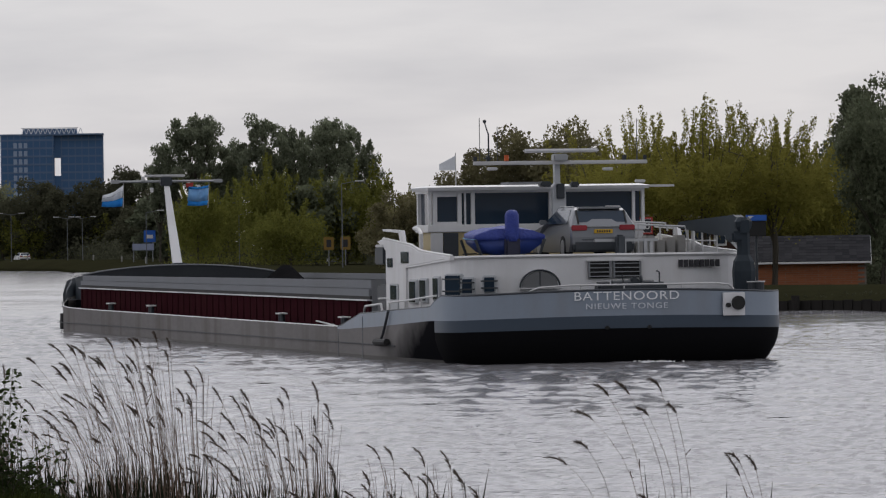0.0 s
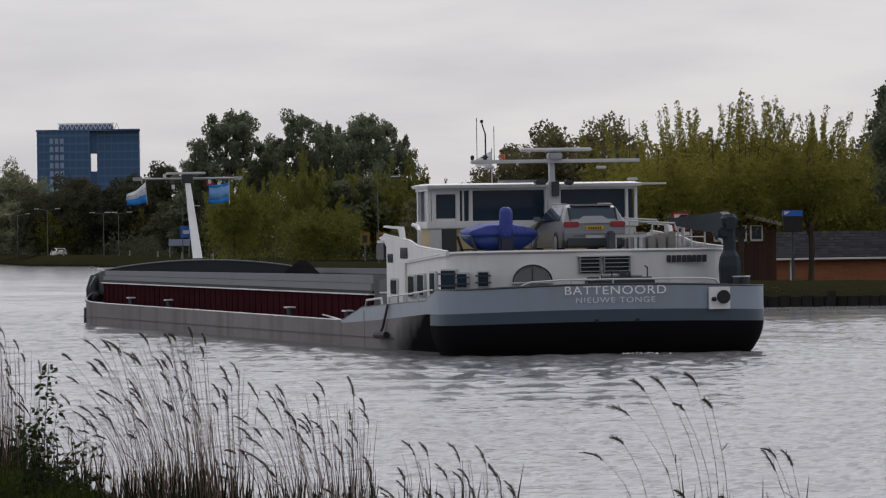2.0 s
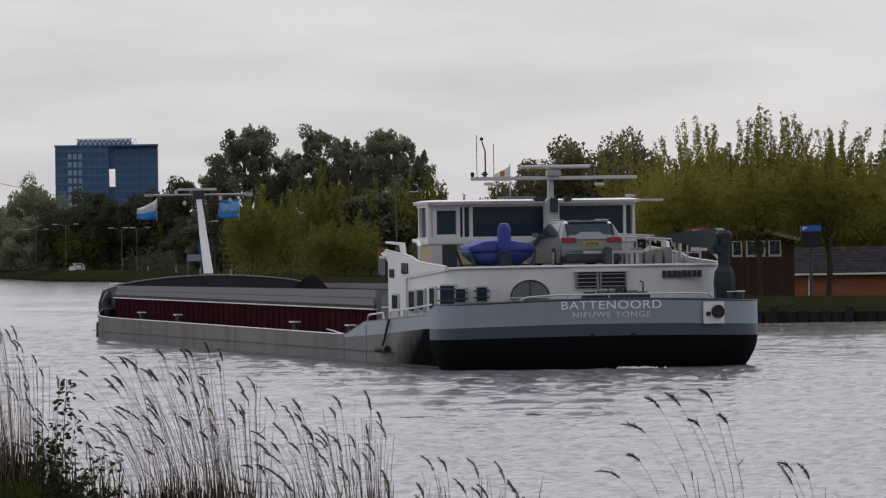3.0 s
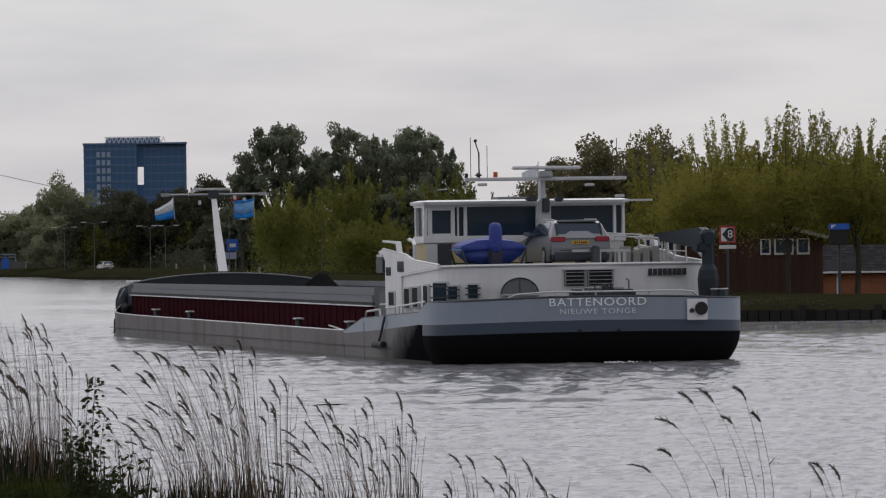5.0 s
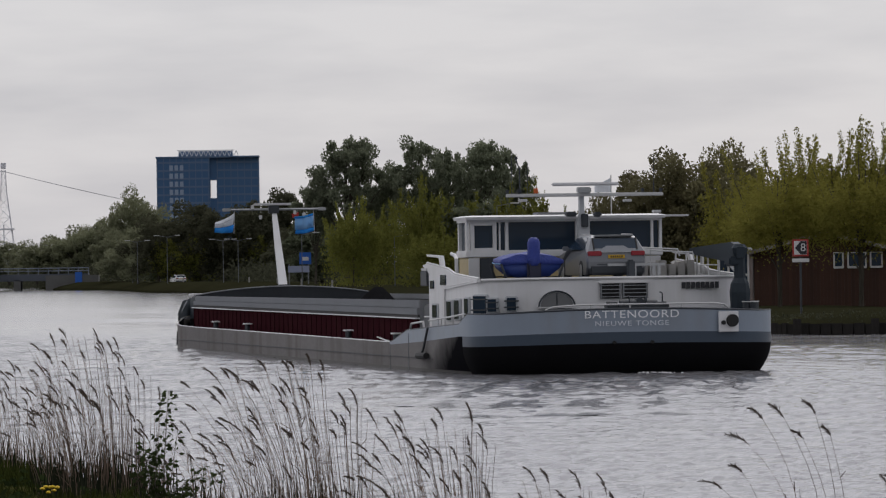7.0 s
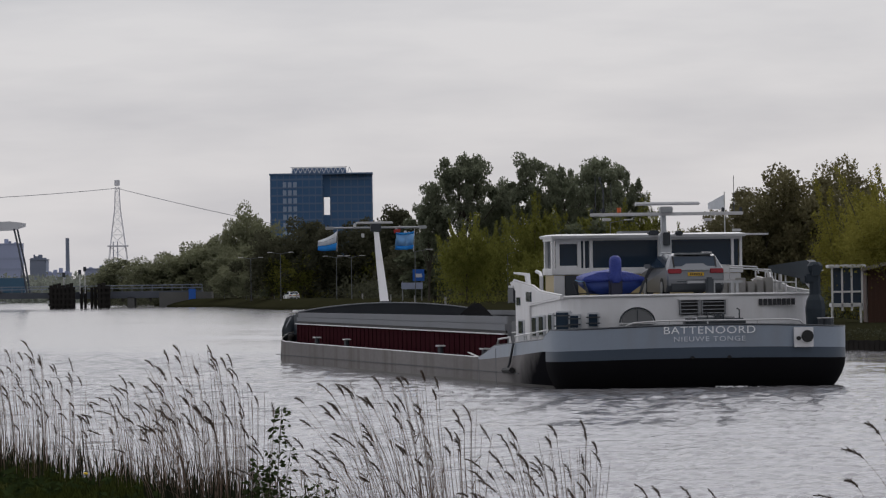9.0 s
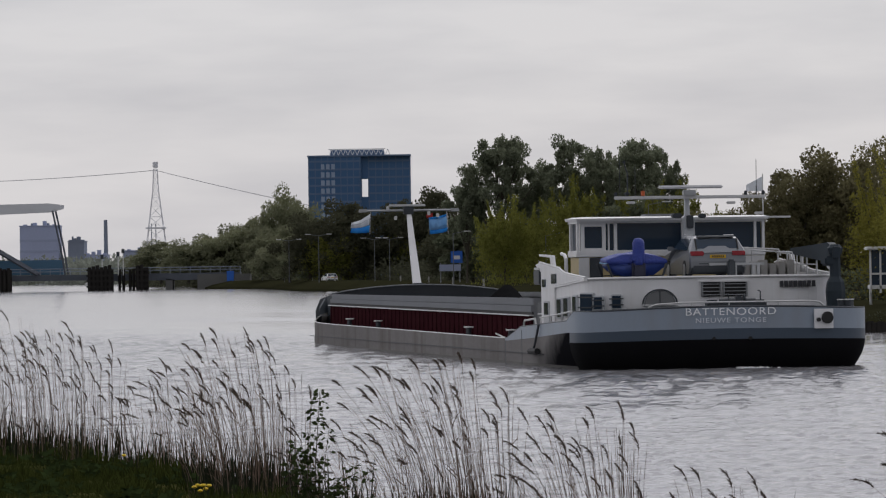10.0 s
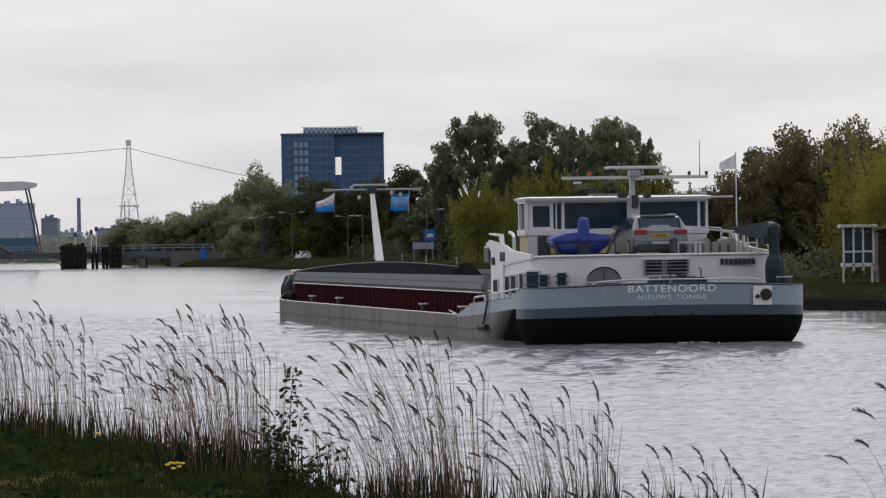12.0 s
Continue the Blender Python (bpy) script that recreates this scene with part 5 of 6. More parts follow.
plant(dusky, [(-28, 1010, 12.5, 7), (-21.1, 1005, 14.4, 7), (-16.2, 1000, 13.7, 7), (-11.7, 1000, 13.0, 7), (-8.3, 1002, 15.8, 6.5),
              (-4.8, 1000, 16.2, 6.5), (-1, 990, 11, 6.5), (3, 860, 9.5, 6), (-3, 880, 8.5, 6)], "dusky trees behind the quay road", 14, 7, 9)
shade = [build_tree("tree", "dark evergreen tree among the shrubs", s, 10, 4, M_LEAF_DARK, "round", 8000, 0.4, 0.02) for s in (15,)]
plant(shade, [(17.1, 640, 10.2, 4.2), (0.5, 800, 10.5, 5.5), (4, 790, 9, 5), (-26.5, 1015, 8, 5), (30.5, 640, 8, 5), (35, 600, 8.5, 5)], "evergreens on the quay", 10, 4, 7)
away(dusky + lopped + dark + big + wands + brown + olive + green + shade)


def far_woods():
    """The unbroken lower wood behind the bank, and hedges under the trees."""
    rng = np.random.default_rng(40)
    for name, lab, path, h, dep, n, size, mat in (
            ("woods", "dense undergrowth along the quay, darkened as shade under the trees", [(70, 330), (40, 352), (30, 440), (26, 560), (24, 700), (6, 820), (-9, 950), (-33, 1100), (-45, 1190), (-66, 1290), (-95, 1600)], 5.5, 10, 60000, 0.5, M_LEAF_UNDER),
            ("woods", "distant belt of trees with haze put into their colour", [(-300, 2050), (-230, 2000), (-165, 1950), (-100, 1800), (-72, 1600)], 9.0, 30, 30000, 1.2, M_LEAF_HAZE),
            ("hedge", "low dark hedge and shrubs behind the houses", [(60, 338), (42, 340), (30, 342), (20, 350), (16, 380)], 3.4, 2.5, 12000, 0.2, M_LEAF_DARK),
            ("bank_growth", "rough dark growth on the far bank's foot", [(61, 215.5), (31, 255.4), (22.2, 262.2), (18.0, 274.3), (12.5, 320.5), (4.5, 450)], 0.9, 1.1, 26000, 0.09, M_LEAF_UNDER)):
        pts = np.array(path, float)
        seg = np.linalg.norm(np.diff(pts, axis=0), axis=1)
        s = np.concatenate([[0], np.cumsum(seg)])
        u = rng.uniform(0, s[-1], n)
        x, y = np.interp(u, s, pts[:, 0]), np.interp(u, s, pts[:, 1])
        top = h * (0.72 + 0.16 * np.sin(u * 0.21 + 1) + 0.12 * np.sin(u * 0.67))
        z = top * rng.uniform(0, 1, n) ** 0.8
        c = np.stack([x + rng.uniform(-0.3, 1, n) * dep, y + rng.uniform(0, 1, n) * dep, z + 0.2], 1)
        tri = scatter(rng, c, size * 0.6, size)
        tagged(new(name, leaf_mesh(name, tri, mat)), lab, "woods", kind="stuff")


far_woods()

# ---- buildings on the far bank ----
M_BRICK = material("orange_brick", (0.3, 0.11, 0.05), 0.85, vary=0.25, scale=1.5, fine=12, per_object=0.12)
M_MORTAR = material("grey_mortar", (0.22, 0.2, 0.17), 0.9, vary=0.2)
M_TILE = material("dark_roof_tiles", (0.04, 0.04, 0.043), 0.9, spec=0.0, vary=0.3, scale=1, fine=8, per_object=0.2)
M_BROWN_WOOD = material("brown_stained_boards", (0.055, 0.022, 0.012), 0.75, vary=0.3, scale=0.8, fine=10, per_object=0.2)
M_PEELED = material("peeling_pale_paint", (0.28, 0.26, 0.23), 0.8, vary=0.3, scale=1.5, fine=12, dirt=(0.07, 0.04, 0.025), dirt_amount=0.95, dirt_scale=1.1)
M_TRIM = material("white_trim", (0.65, 0.65, 0.64), 0.5, vary=0.08)
M_GREY_SHED = material("grey_shed_sheet", (0.2, 0.21, 0.22), 0.6, vary=0.15, scale=0.3, fine=3)
M_LAMP_POLE = material("dull_lamp_pole", (0.13, 0.14, 0.15), 0.6, vary=0.1)
M_SIGN_BLUE = material("blue_sign_enamel", (0.02, 0.12, 0.5), 0.45, vary=0.05)
M_SIGN_RED = material("red_sign_enamel", (0.42, 0.04, 0.03), 0.45, vary=0.05)
M_YELLOW = material("yellow_sign_enamel", (0.22, 0.13, 0.02), 0.6, vary=0.05)


def brick_house():
    """Low brick house, its long side to the canal; (0, 0) is the front's middle."""
    house = thing("brick_house", "low orange brick house under a dark tiled roof", "house", m=pose(37.0, 330, 0.0, 0, 0, -6))
    wall = part("wall", cuboid(-4.2, 3.55, 0.06, 5, -0.3, 1.86), M_MORTAR, house, "orange brick wall")
    me = bpy.data.meshes.new("brick_course")
    bm = cuboid(-0.37, 0.37, -0.02, 0.1, -0.058, 0.058)
    bm.to_mesh(me)
    bm.free()
    me.materials.append(M_BRICK)
    for r in range(14):
        for k in range(11):
            x = -4.15 + 0.76 * k + (0.38 if r % 2 else 0)
            if x > 3.4:
                continue
            b = new("brick", me)
            b.parent = wall
            b.location = (x, 0, 0.1 + 0.128 * r)
    roof = part("roof", prism(bmesh.new(), [(-0.35, 1.86), (2.6, 3.35), (5.4, 1.9), (2.6, 3.2)], "x", -4.5, 3.8), M_TILE, house, "dark tiled pitched roof")
    tile = bpy.data.meshes.new("tile_row")
    bm = cuboid(-0.2, 0.2, -0.17, 0.17, -0.02, 0.03)
    bm.to_mesh(tile)
    bm.free()
    tile.materials.append(M_TILE)
    for r in range(9):
        for k in range(20):
            t = new("tile", tile)
            t.parent = roof
            f = (r + 0.5) / 9
            t.matrix_local = pose(-4.25 + 0.415 * k, -0.35 + 2.95 * f, 1.9 + 1.49 * f + 0.03, 26.8, 0, 0)
    part("gutter", cuboid(-4.5, 3.8, -0.46, -0.3, 1.8, 1.92, 0.02), M_TRIM, house, "white gutter board")
    part("verge", prism(bmesh.new(), [(-0.4, 1.86), (2.6, 3.4), (2.6, 3.28), (-0.4, 1.74)], "x", 3.78, 3.86), M_TRIM, house)
    part("downpipe", bar([(-2.9, -0.08, 0), (-2.9, -0.08, 1.8)], 0.05, 6), M_TRIM, house)
    return house


def timber_house():
    """Brown boarded chalet with its gable to the canal."""
    house = thing("timber_house", "brown boarded chalet with a low gable and white window frames", "house", m=pose(26.5, 300, 0.0, 0, 0, -2))
    gable = [(-3.7, -0.2), (3.7, -0.2), (3.7, 3.85), (0, 4.75), (-3.7, 3.85)]
    wall = part("wall", prism(bmesh.new(), gable, "y", 0.05, 6), M_BROWN_WOOD, house, "brown boarded wall")
    board = bpy.data.meshes.new("board")
    bm = cuboid(-0.085, 0.085, -0.03, 0.05, 0, 1)
    bm.to_mesh(board)
    bm.free()
    board.materials.append(M_BROWN_WOOD)
    for k in range(41):
        x = -3.6 + 0.181 * k
        b = new("board", board)
        b.parent = wall
        b.location = (x, 0, -0.2)
        b.scale = (1, 1, 4.0 + (3.7 - abs(x)) * 0.243)
    for s in (-1, 1):
        roof = part("roof", prism(bmesh.new(), [(0, 4.75), (s * 4.0, 3.78), (s * 4.0, 3.9), (0, 4.9)], "y", -0.5, 6.4), M_TILE, house, "dark roof slope")
        part("bargeboard", prism(bmesh.new(), [(0, 4.72), (s * 4.02, 3.74), (s * 4.02, 3.93), (0, 4.93)], "y", -0.58, -0.5), M_PEELED, roof, "peeling pale bargeboard")
    for x0, x1, z0, z1 in ((0.45, 1.0, 2.95, 3.8), (1.18, 2.2, 2.95, 3.8), (2.36, 3.04, 2.95, 3.8)):
        win = part("window", cuboid(x0, x1, -0.09, 0.04, z0, z1, 0.02), M_TRIM, house, "white framed window")
        part("pane", cuboid(x0 + 0.09, x1 - 0.09, -0.11, 0, z0 + 0.12, z1 - 0.05), M_GLASS, win)
    part("terrace_step", cuboid(-1.2, 0.6, -1.4, -0.1, -0.2, 0.45, 0.02), M_CONCRETE, house)
    return house


def veranda_house():
    """Dark red house with a white glazed veranda on posts."""
    house = thing("veranda", "white glazed veranda on posts beside the chalet", "veranda", m=pose(22.15, 300, -0.3, 0, 0, 0))
    part("roof", cuboid(-1.4, 0.55, -0.3, 2.2, 4.25, 4.42, 0.04), M_TRIM, house, "flat white-edged roof")
    ver = part("floor_frame", cuboid(-1.25, 0.4, -0.1, 2.0, 2.2, 2.4, 0.02), M_TRIM, house, "white veranda with panes")
    part("panes", cuboid(-1.15, 0.3, 0.0, 1.9, 2.3, 4.3), M_GLASS, ver)
    for x in (-1.22, -0.7, -0.2, 0.34):
        part("post", cuboid(x - 0.05, x + 0.05, -0.1, 0.05, 2.0, 4.3), M_TRIM, ver)
    part("rail", cuboid(-1.22, 0.34, -0.08, 0.02, 2.95, 3.05), M_TRIM, ver)
    part("support", bar([(0.3, 0, -0.2), (0.25, 0, 2.3)], 0.07, 6), M_TRIM, house)
    part("support", bar([(-1.1, 1.8, -0.2), (-1.1, 1.8, 2.3)], 0.07, 6), M_TRIM, house)
    return house


def shed():
    s = thing("grey_shed", "large pale grey shed half hidden by trees", "shed", m=pose(24.0, 705, 0.8))
    part("wall", cuboid(-3.6, 3.6, 0, 12, 0, 7.2, 0.05), M_GREY_SHED, s)
    part("roof", cuboid(-3.8, 3.8, -0.2, 12.2, 7.2, 7.5, 0.05), M_CONCRETE, s)
    for k in range(7):
        part("rib", cuboid(-3.5 + k * 1.15, -3.38 + k * 1.15, -0.08, 0, 0, 7.2), M_CONCRETE, s)
    return s


def waterway_sign():
    """Red-edged board with a black arrow head and the figure 8, a white plate under it."""
    sign = thing("waterway_sign", "red-edged waterway board with black arrow and figure 8", "sign", m=pose(22.55, 268, 1.03))
    part("post", bar([(0, 0.05, -0.3), (0, 0.05, 3.3)], 0.05, 8), M_DARK, sign)
    board = part("board", cuboid(-0.38, 0.38, -0.03, 0.03, 2.55, 3.35, 0.01), M_SIGN_RED, sign)
    part("white_field", cuboid(-0.3, 0.3, -0.045, -0.02, 2.63, 3.27), M_TRIM, board)
    part("arrow", prism(bmesh.new(), [(-0.26, 2.95), (0.0, 3.26), (0.29, 3.26), (0.29, 2.64), (0.0, 2.64)], "y", -0.056, -0.04), M_INK, board)
    lettering("figure", "8", 0.52, M_TRIM, board, pose(0.12, -0.06, 2.95, 90, 0, 0))
    part("plate", cuboid(-0.4, 0.4, -0.03, 0.03, 2.28, 2.45, 0.01), M_TRIM, sign)
    return sign


def matrix_board():
    sign = thing("signal_board", "black signal board with a blue top on a post", "sign", m=pose(27.8, 268, 0.58))
    part("post", bar([(0, 0.1, -0.3), (0, 0.1, 3.5)], 0.07, 8), M_DARK, sign)
    part("screen", cuboid(-0.45, 0.45, -0.1, 0.1, 2.83, 3.55, 0.02), M_RUBBER, sign, "dark screen")
    part("header", cuboid(-0.48, 0.48, -0.14, 0.12, 3.55, 3.83, 0.02), M_SIGN_BLUE, sign, "blue top panel")
    part("mark", prism(bmesh.new(), [(-0.4, 3.6), (-0.12, 3.78), (-0.4, 3.78)], "y", -0.15, -0.13), M_TRIM, sign)
    return sign


def flagpole():
    p = thing("flagpole", "white flagpole with a grey-white flag", "flagpole", m=pose(16.9, 330, 0.6))
    part("pole", bar([(0, 0, -0.5), (0, 0, 7.9)], 0.05, 6, 0.03), M_TRIM, p)
    bm = bmesh.new()
    loft(bm, [[(-0.95 * k / 5, 0.08 * math.sin(1.6 * k) - 0.008, 7.75 - 0.5 * (k / 5)), (-0.95 * k / 5, 0.08 * math.sin(1.6 * k) + 0.008, 7.75 - 0.5 * (k / 5)),
               (-0.95 * k / 5, 0.08 * math.sin(1.6 * k + 0.4) + 0.008, 6.9), (-0.95 * k / 5, 0.08 * math.sin(1.6 * k + 0.4) - 0.008, 6.9)] for k in range(6)])
    part("flag_cloth", bm, M_FLAG_WHITE, p)


flagpole()
brick_house()
timber_house()
veranda_house()
shed()
waterway_sign()
matrix_board()


def road_lamp(x, y, h, two=True):
    lamp = thing("street_lamp", "grey street lamp with flat heads", "street lamp", "street lamps along the quay", m=pose(x, y, crest(y)))
    part("pole", bar([(0, 0, -0.2), (0, 0, h)], 0.06, 6, 0.04), M_LAMP_POLE, lamp)
    for s in ((-1, 1) if two else (1,)):
        part("arm", bar([(0, 0, h), (s * 1.4, 0, h + 0.25)], 0.035, 5), M_LAMP_POLE, lamp)
        part("head", cuboid(s * 1.75 - 0.45, s * 1.75 + 0.45, -0.12, 0.12, h + 0.22, h + 0.33, 0.03), M_TRIM, lamp)
    return lamp


for x, y, h, two in ((-25, 950, 7.5, True), (-15, 905, 6.5, True), (-12.6, 902, 6.5, True), (-2.0, 700, 6.2, False), (17.5, 560, 8.0, False), (-34, 1050, 7, True), (-40.5, 1120, 6, False),
                     (-31.5, 1000, 7, True), (8.5, 640, 5.5, False)):
    road_lamp(x, y, h, two)


def road_signs():
    s = thing("road_sign", "blue motorway board over a pale strip on two posts", "sign", m=pose(-2.69, 780, 1.5))
    for x in (-1.3, 1.3):
        part("post", bar([(x, 0, -0.3), (x, 0, 4.2 if x > 0 else 2.6)], 0.08, 6), M_GREY_SHED, s)
    part("strip", cuboid(-1.45, 1.45, -0.08, 0.02, 1.5, 2.4, 0.02), M_BLOCK, s)
    part("board", cuboid(0.1, 1.7, -0.1, 0.02, 2.6, 4.2, 0.02), M_SIGN_BLUE, s)
    part("board_mark", cuboid(0.45, 1.35, -0.13, -0.1, 3.1, 3.6), M_TRIM, s)
    for x in (17.9, 19.7):
        y = thing("warning_sign", "yellow square waterway board on a post", "sign", m=pose(x, 620, 1.2))
        part("post", bar([(0, 0, -0.3), (0, 0, 3.0)], 0.05, 6), M_GREY_SHED, y)
        part("board", cuboid(-0.55, 0.55, -0.06, 0.0, 1.6, 3.0, 0.02), M_YELLOW, y)
        part("figure", cuboid(-0.25, 0.25, -0.08, -0.05, 1.9, 2.7), M_INK, y)


road_signs()
quay_car = build_car("parked_car", "white car parked on the far quay", M_TRIM, detail=False)
quay_car.matrix_world = pose(-23.6, 985, 1.35, 0, 0, 14)
for k in range(6):
    y = 640 + 80 * k
    x = float(np.interp(y, [p[1] for p in FAR_EDGE], [p[0] for p in FAR_EDGE])) + 7
    marker = thing("bank_marker", "short pale bank marker post", "post", "pale marker posts on the quay", m=pose(x, y, crest(y)))
    part("post", cuboid(-0.12, 0.12, -0.12, 0.12, -0.1, 0.8, 0.03), M_LOCKER, marker)


# ---- sheet piling along the far bank near by ----
piling = thing("sheet_piling", "dark tarred timber piling at the water's edge", "piling", kind="structure")
pile = bpy.data.meshes.new("plank")
bm = cuboid(-0.14, 0.14, -0.06, 0.06, -0.6, 0.5)
bm.to_mesh(pile)
bm.free()
pile.materials.append(M_PILING)
k = 0
for (x0, y0), (x1, y1) in zip(FAR_EDGE[1:5], FAR_EDGE[2:6]):
    n = int(math.hypot(x1 - x0, y1 - y0) / 0.3)
    ang = math.atan2(y1 - y0, x1 - x0)
    for i in range(n):
        k += 1
        if k % 2 or k > 600:
            continue
        p = new("plank", pile)
        p.parent = piling
        p.location = (x0 + (x1 - x0) * i / n - 0.1, y0 + (y1 - y0) * i / n - 0.1, 0.03 * math.sin(k * 1.7))
        p.rotation_euler = (0, 0, ang)
        p.scale = (1.9, 1, 1)

for x, y in ((21.9, 261.2), (25.2, 258.6), (28.4, 256.2), (33.0, 250.6), (38.5, 243.4), (44.0, 236.0)):
    post = thing("mooring_post", "stout dark timber post before the piling", "post", "posts along the far bank", m=pose(x - 0.15, y - 0.3, 0))
    part("post", bar([(0, 0, -1.0), (0, 0, 0.72)], 0.19, 10), M_PILING, post)


# ---- the far tower ----
def tower():
    t = thing("office_tower", "tall blue glass office tower with an opening through it", "tower", m=pose(-42.0, 2200, 0, 0, 0, 0))
    # two slabs with the opening between them, bridged above and below
    part("west_slab", cuboid(-19.5, 0.9, 0, 16, 0, 47, 0.2), M_TOWER, t, "blue glass slab")
    part("east_slab", cuboid(3.4, 19.7, 2, 18, 0, 47, 0.2), M_TOWER, t, "blue glass slab")
    part("bridge_floor", cuboid(0.9, 3.4, 2, 16, 38.5, 47), M_TOWER, t)
    part("bridge_floor", cuboid(0.9, 3.4, 2, 16, 0, 31.5), M_TOWER, t)
    for k in range(15):
        z = 1.5 + 3.1 * k
        part("floor_band", cuboid(-19.55, 0.95, -0.12, 0.1, z, z + 0.7), M_TOWER_FRAME, t)
        part("floor_band", cuboid(3.35, 19.75, 1.88, 2.1, z, z + 0.7), M_TOWER_FRAME, t)
    for k in range(9):
        part("mullion", cuboid(-19.4 + k * 2.45, -19.1 + k * 2.45, -0.2, 0.1, 0, 47), M_TOWER_FRAME, t)
    for k in range(7):
        part("mullion", cuboid(3.6 + k * 2.6, 3.9 + k * 2.6, 1.8, 2.1, 0, 47), M_TOWER_FRAME, t)
    for c in range(3):
        for r in range(13):
            x = -14.6 + 2.0 * c
            z = 5 + 3.1 * r
            w = part("window", cuboid(x, x + 1.35, -0.3, 0.0, z, z + 2.0), M_TOWER_PALE, t)
    part("cornice", cuboid(-19.8, 19.9, -0.3, 18.2, 47, 47.6), M_TOWER_FRAME, t)
    part("penthouse", cuboid(-11, 9.6, 3, 14, 47.6, 49.6), M_TOWER_FRAME, t)
    crown = part("roof_lattice", cuboid(-11.6, 10.2, 1.8, 2.0, 49.7, 50.0), M_WHITE_STEEL, t, "white steel roof lattice")
    for k in range(13):
        x = -11.4 + 1.8 * k
        part("strut", bar([(x, 1.9, 47.5), (x + 0.9, 1.9, 49.8)], 0.12, 4), M_WHITE_STEEL, crown)
        part("strut", bar([(x + 0.9, 1.9, 49.8), (x + 1.8, 1.9, 47.5)], 0.12, 4), M_WHITE_STEEL, crown)
    return t


tower()


M_BLOCK_PANE = material("dull_blue_panes", (0.3, 0.34, 0.46), 0.6, vary=0.1)


def far_block(name, label, x0, x1, y, h, mat, chimneys=()):
    b = thing(name, label, "building", m=pose((x0 + x1) / 2, y, 0))
    w = (x1 - x0) / 2
    part("body", cuboid(-w, w, 0, 20, 0, h, 0.2), mat, b)
    part("parapet", cuboid(-w - 0.2, w + 0.2, -0.2, 20.2, h, h + 0.5), mat, b)
    for k in range(4):
        x = -w + (k + 0.5) * w / 2
        part("roof_unit", cuboid(x - 0.9, x + 0.7, 4, 8, h + 0.4, h + 1.0 + 0.7 * (k % 3), 0.1), mat, b)
    for r in range(int(h / 5)):
        part("floor_band", cuboid(-w - 0.05, w + 0.05, -0.1, 0.02, 4 + 4.6 * r, 5 + 4.6 * r), M_BLOCK_PANE if mat is M_BLOCK else mat, b)
    for x, ch, r in chimneys:
        part("chimney", bar([(x, 8, 0), (x, 8, ch)], r, 10, r * 0.8), M_BLOCK_DARK, b)
    return b


far_block("apartment_block", "hazy blue-grey apartment block", -196, -179, 2500, 24.5, M_BLOCK, ((-3, 26, 1.5), (3, 26, 1.2)))
far_block("factory_block", "dark grey factory block with a tall chimney", -175, -168, 2500, 17.5, M_BLOCK_DARK, ((-2, 20, 0.5), (12.5, 27, 1.0)))
far_block("low_factory", "long low hazy factory hall", -168, -158, 2500, 11.5, M_BLOCK)
far_block("low_hall", "long low hazy hall", -157, -138, 2600, 13.5, M_BLOCK, ((3, 26, 0.25), (5, 26, 0.25)))


def pylon():
    p = thing("pylon", "slender steel lattice power pylon", "pylon", m=pose(-131.0, 2400, 0))

    def half(z):
        return lerp(z, [(0, 5.2), (16, 3.9), (38, 1.2), (47, 0.8)])
    for sx in (-1, 1):
        for sy in (-1, 1):
            part("leg", bar([(sx * half(z), sy * half(z), z) for z in (0, 16, 38, 47)], 0.2, 4), M_PYLON, p)
    levels = [0, 8, 16, 22, 27, 31.5, 35, 38, 41, 44, 47]
    for i, (a, b) in enumerate(zip(levels, levels[1:])):
        part("brace", bar([(-half(a), -half(a), a), (half(b), -half(b), b)], 0.11, 4), M_PYLON, p)
        part("brace", bar([(half(a), -half(a), a), (-half(b), -half(b), b)], 0.11, 4), M_PYLON, p)
        part("strut", bar([(-half(b), -half(b), b), (half(b), -half(b), b)], 0.11, 4), M_PYLON, p)
    part("head", cuboid(-1.1, 1.1, -0.8, 0.8, 47.5, 50, 0.2), M_PYLON, p)
    part("walkway", cuboid(-4.2, 4.2, -4, 4, 22, 22.6), M_PYLON, p)
    return p


pylon()


def cable(pts):
    c = thing("power_cable", "thin power cable sagging between pylons", "cable")
    part("strand", bar(pts, 0.13, 4), M_WIRE, c)


def sagging(p, q, drop, n=16):
    return [tuple(Vector(p).lerp(Vector(q), k / n) - Vector((0, 0, drop * 4 * (k / n) * (1 - k / n)))) for k in range(n + 1)]


cable(sagging((-131, 2400, 46.5), (60, 2300, 10), 4))
cable(sagging((-131, 2400, 46.5), (-330, 2450, 47), 4))


# ---- the bridge across the canal ----
M_CABIN = material("teal_blue_cabin_paint", (0.06, 0.14, 0.22), 0.6, vary=0.15)


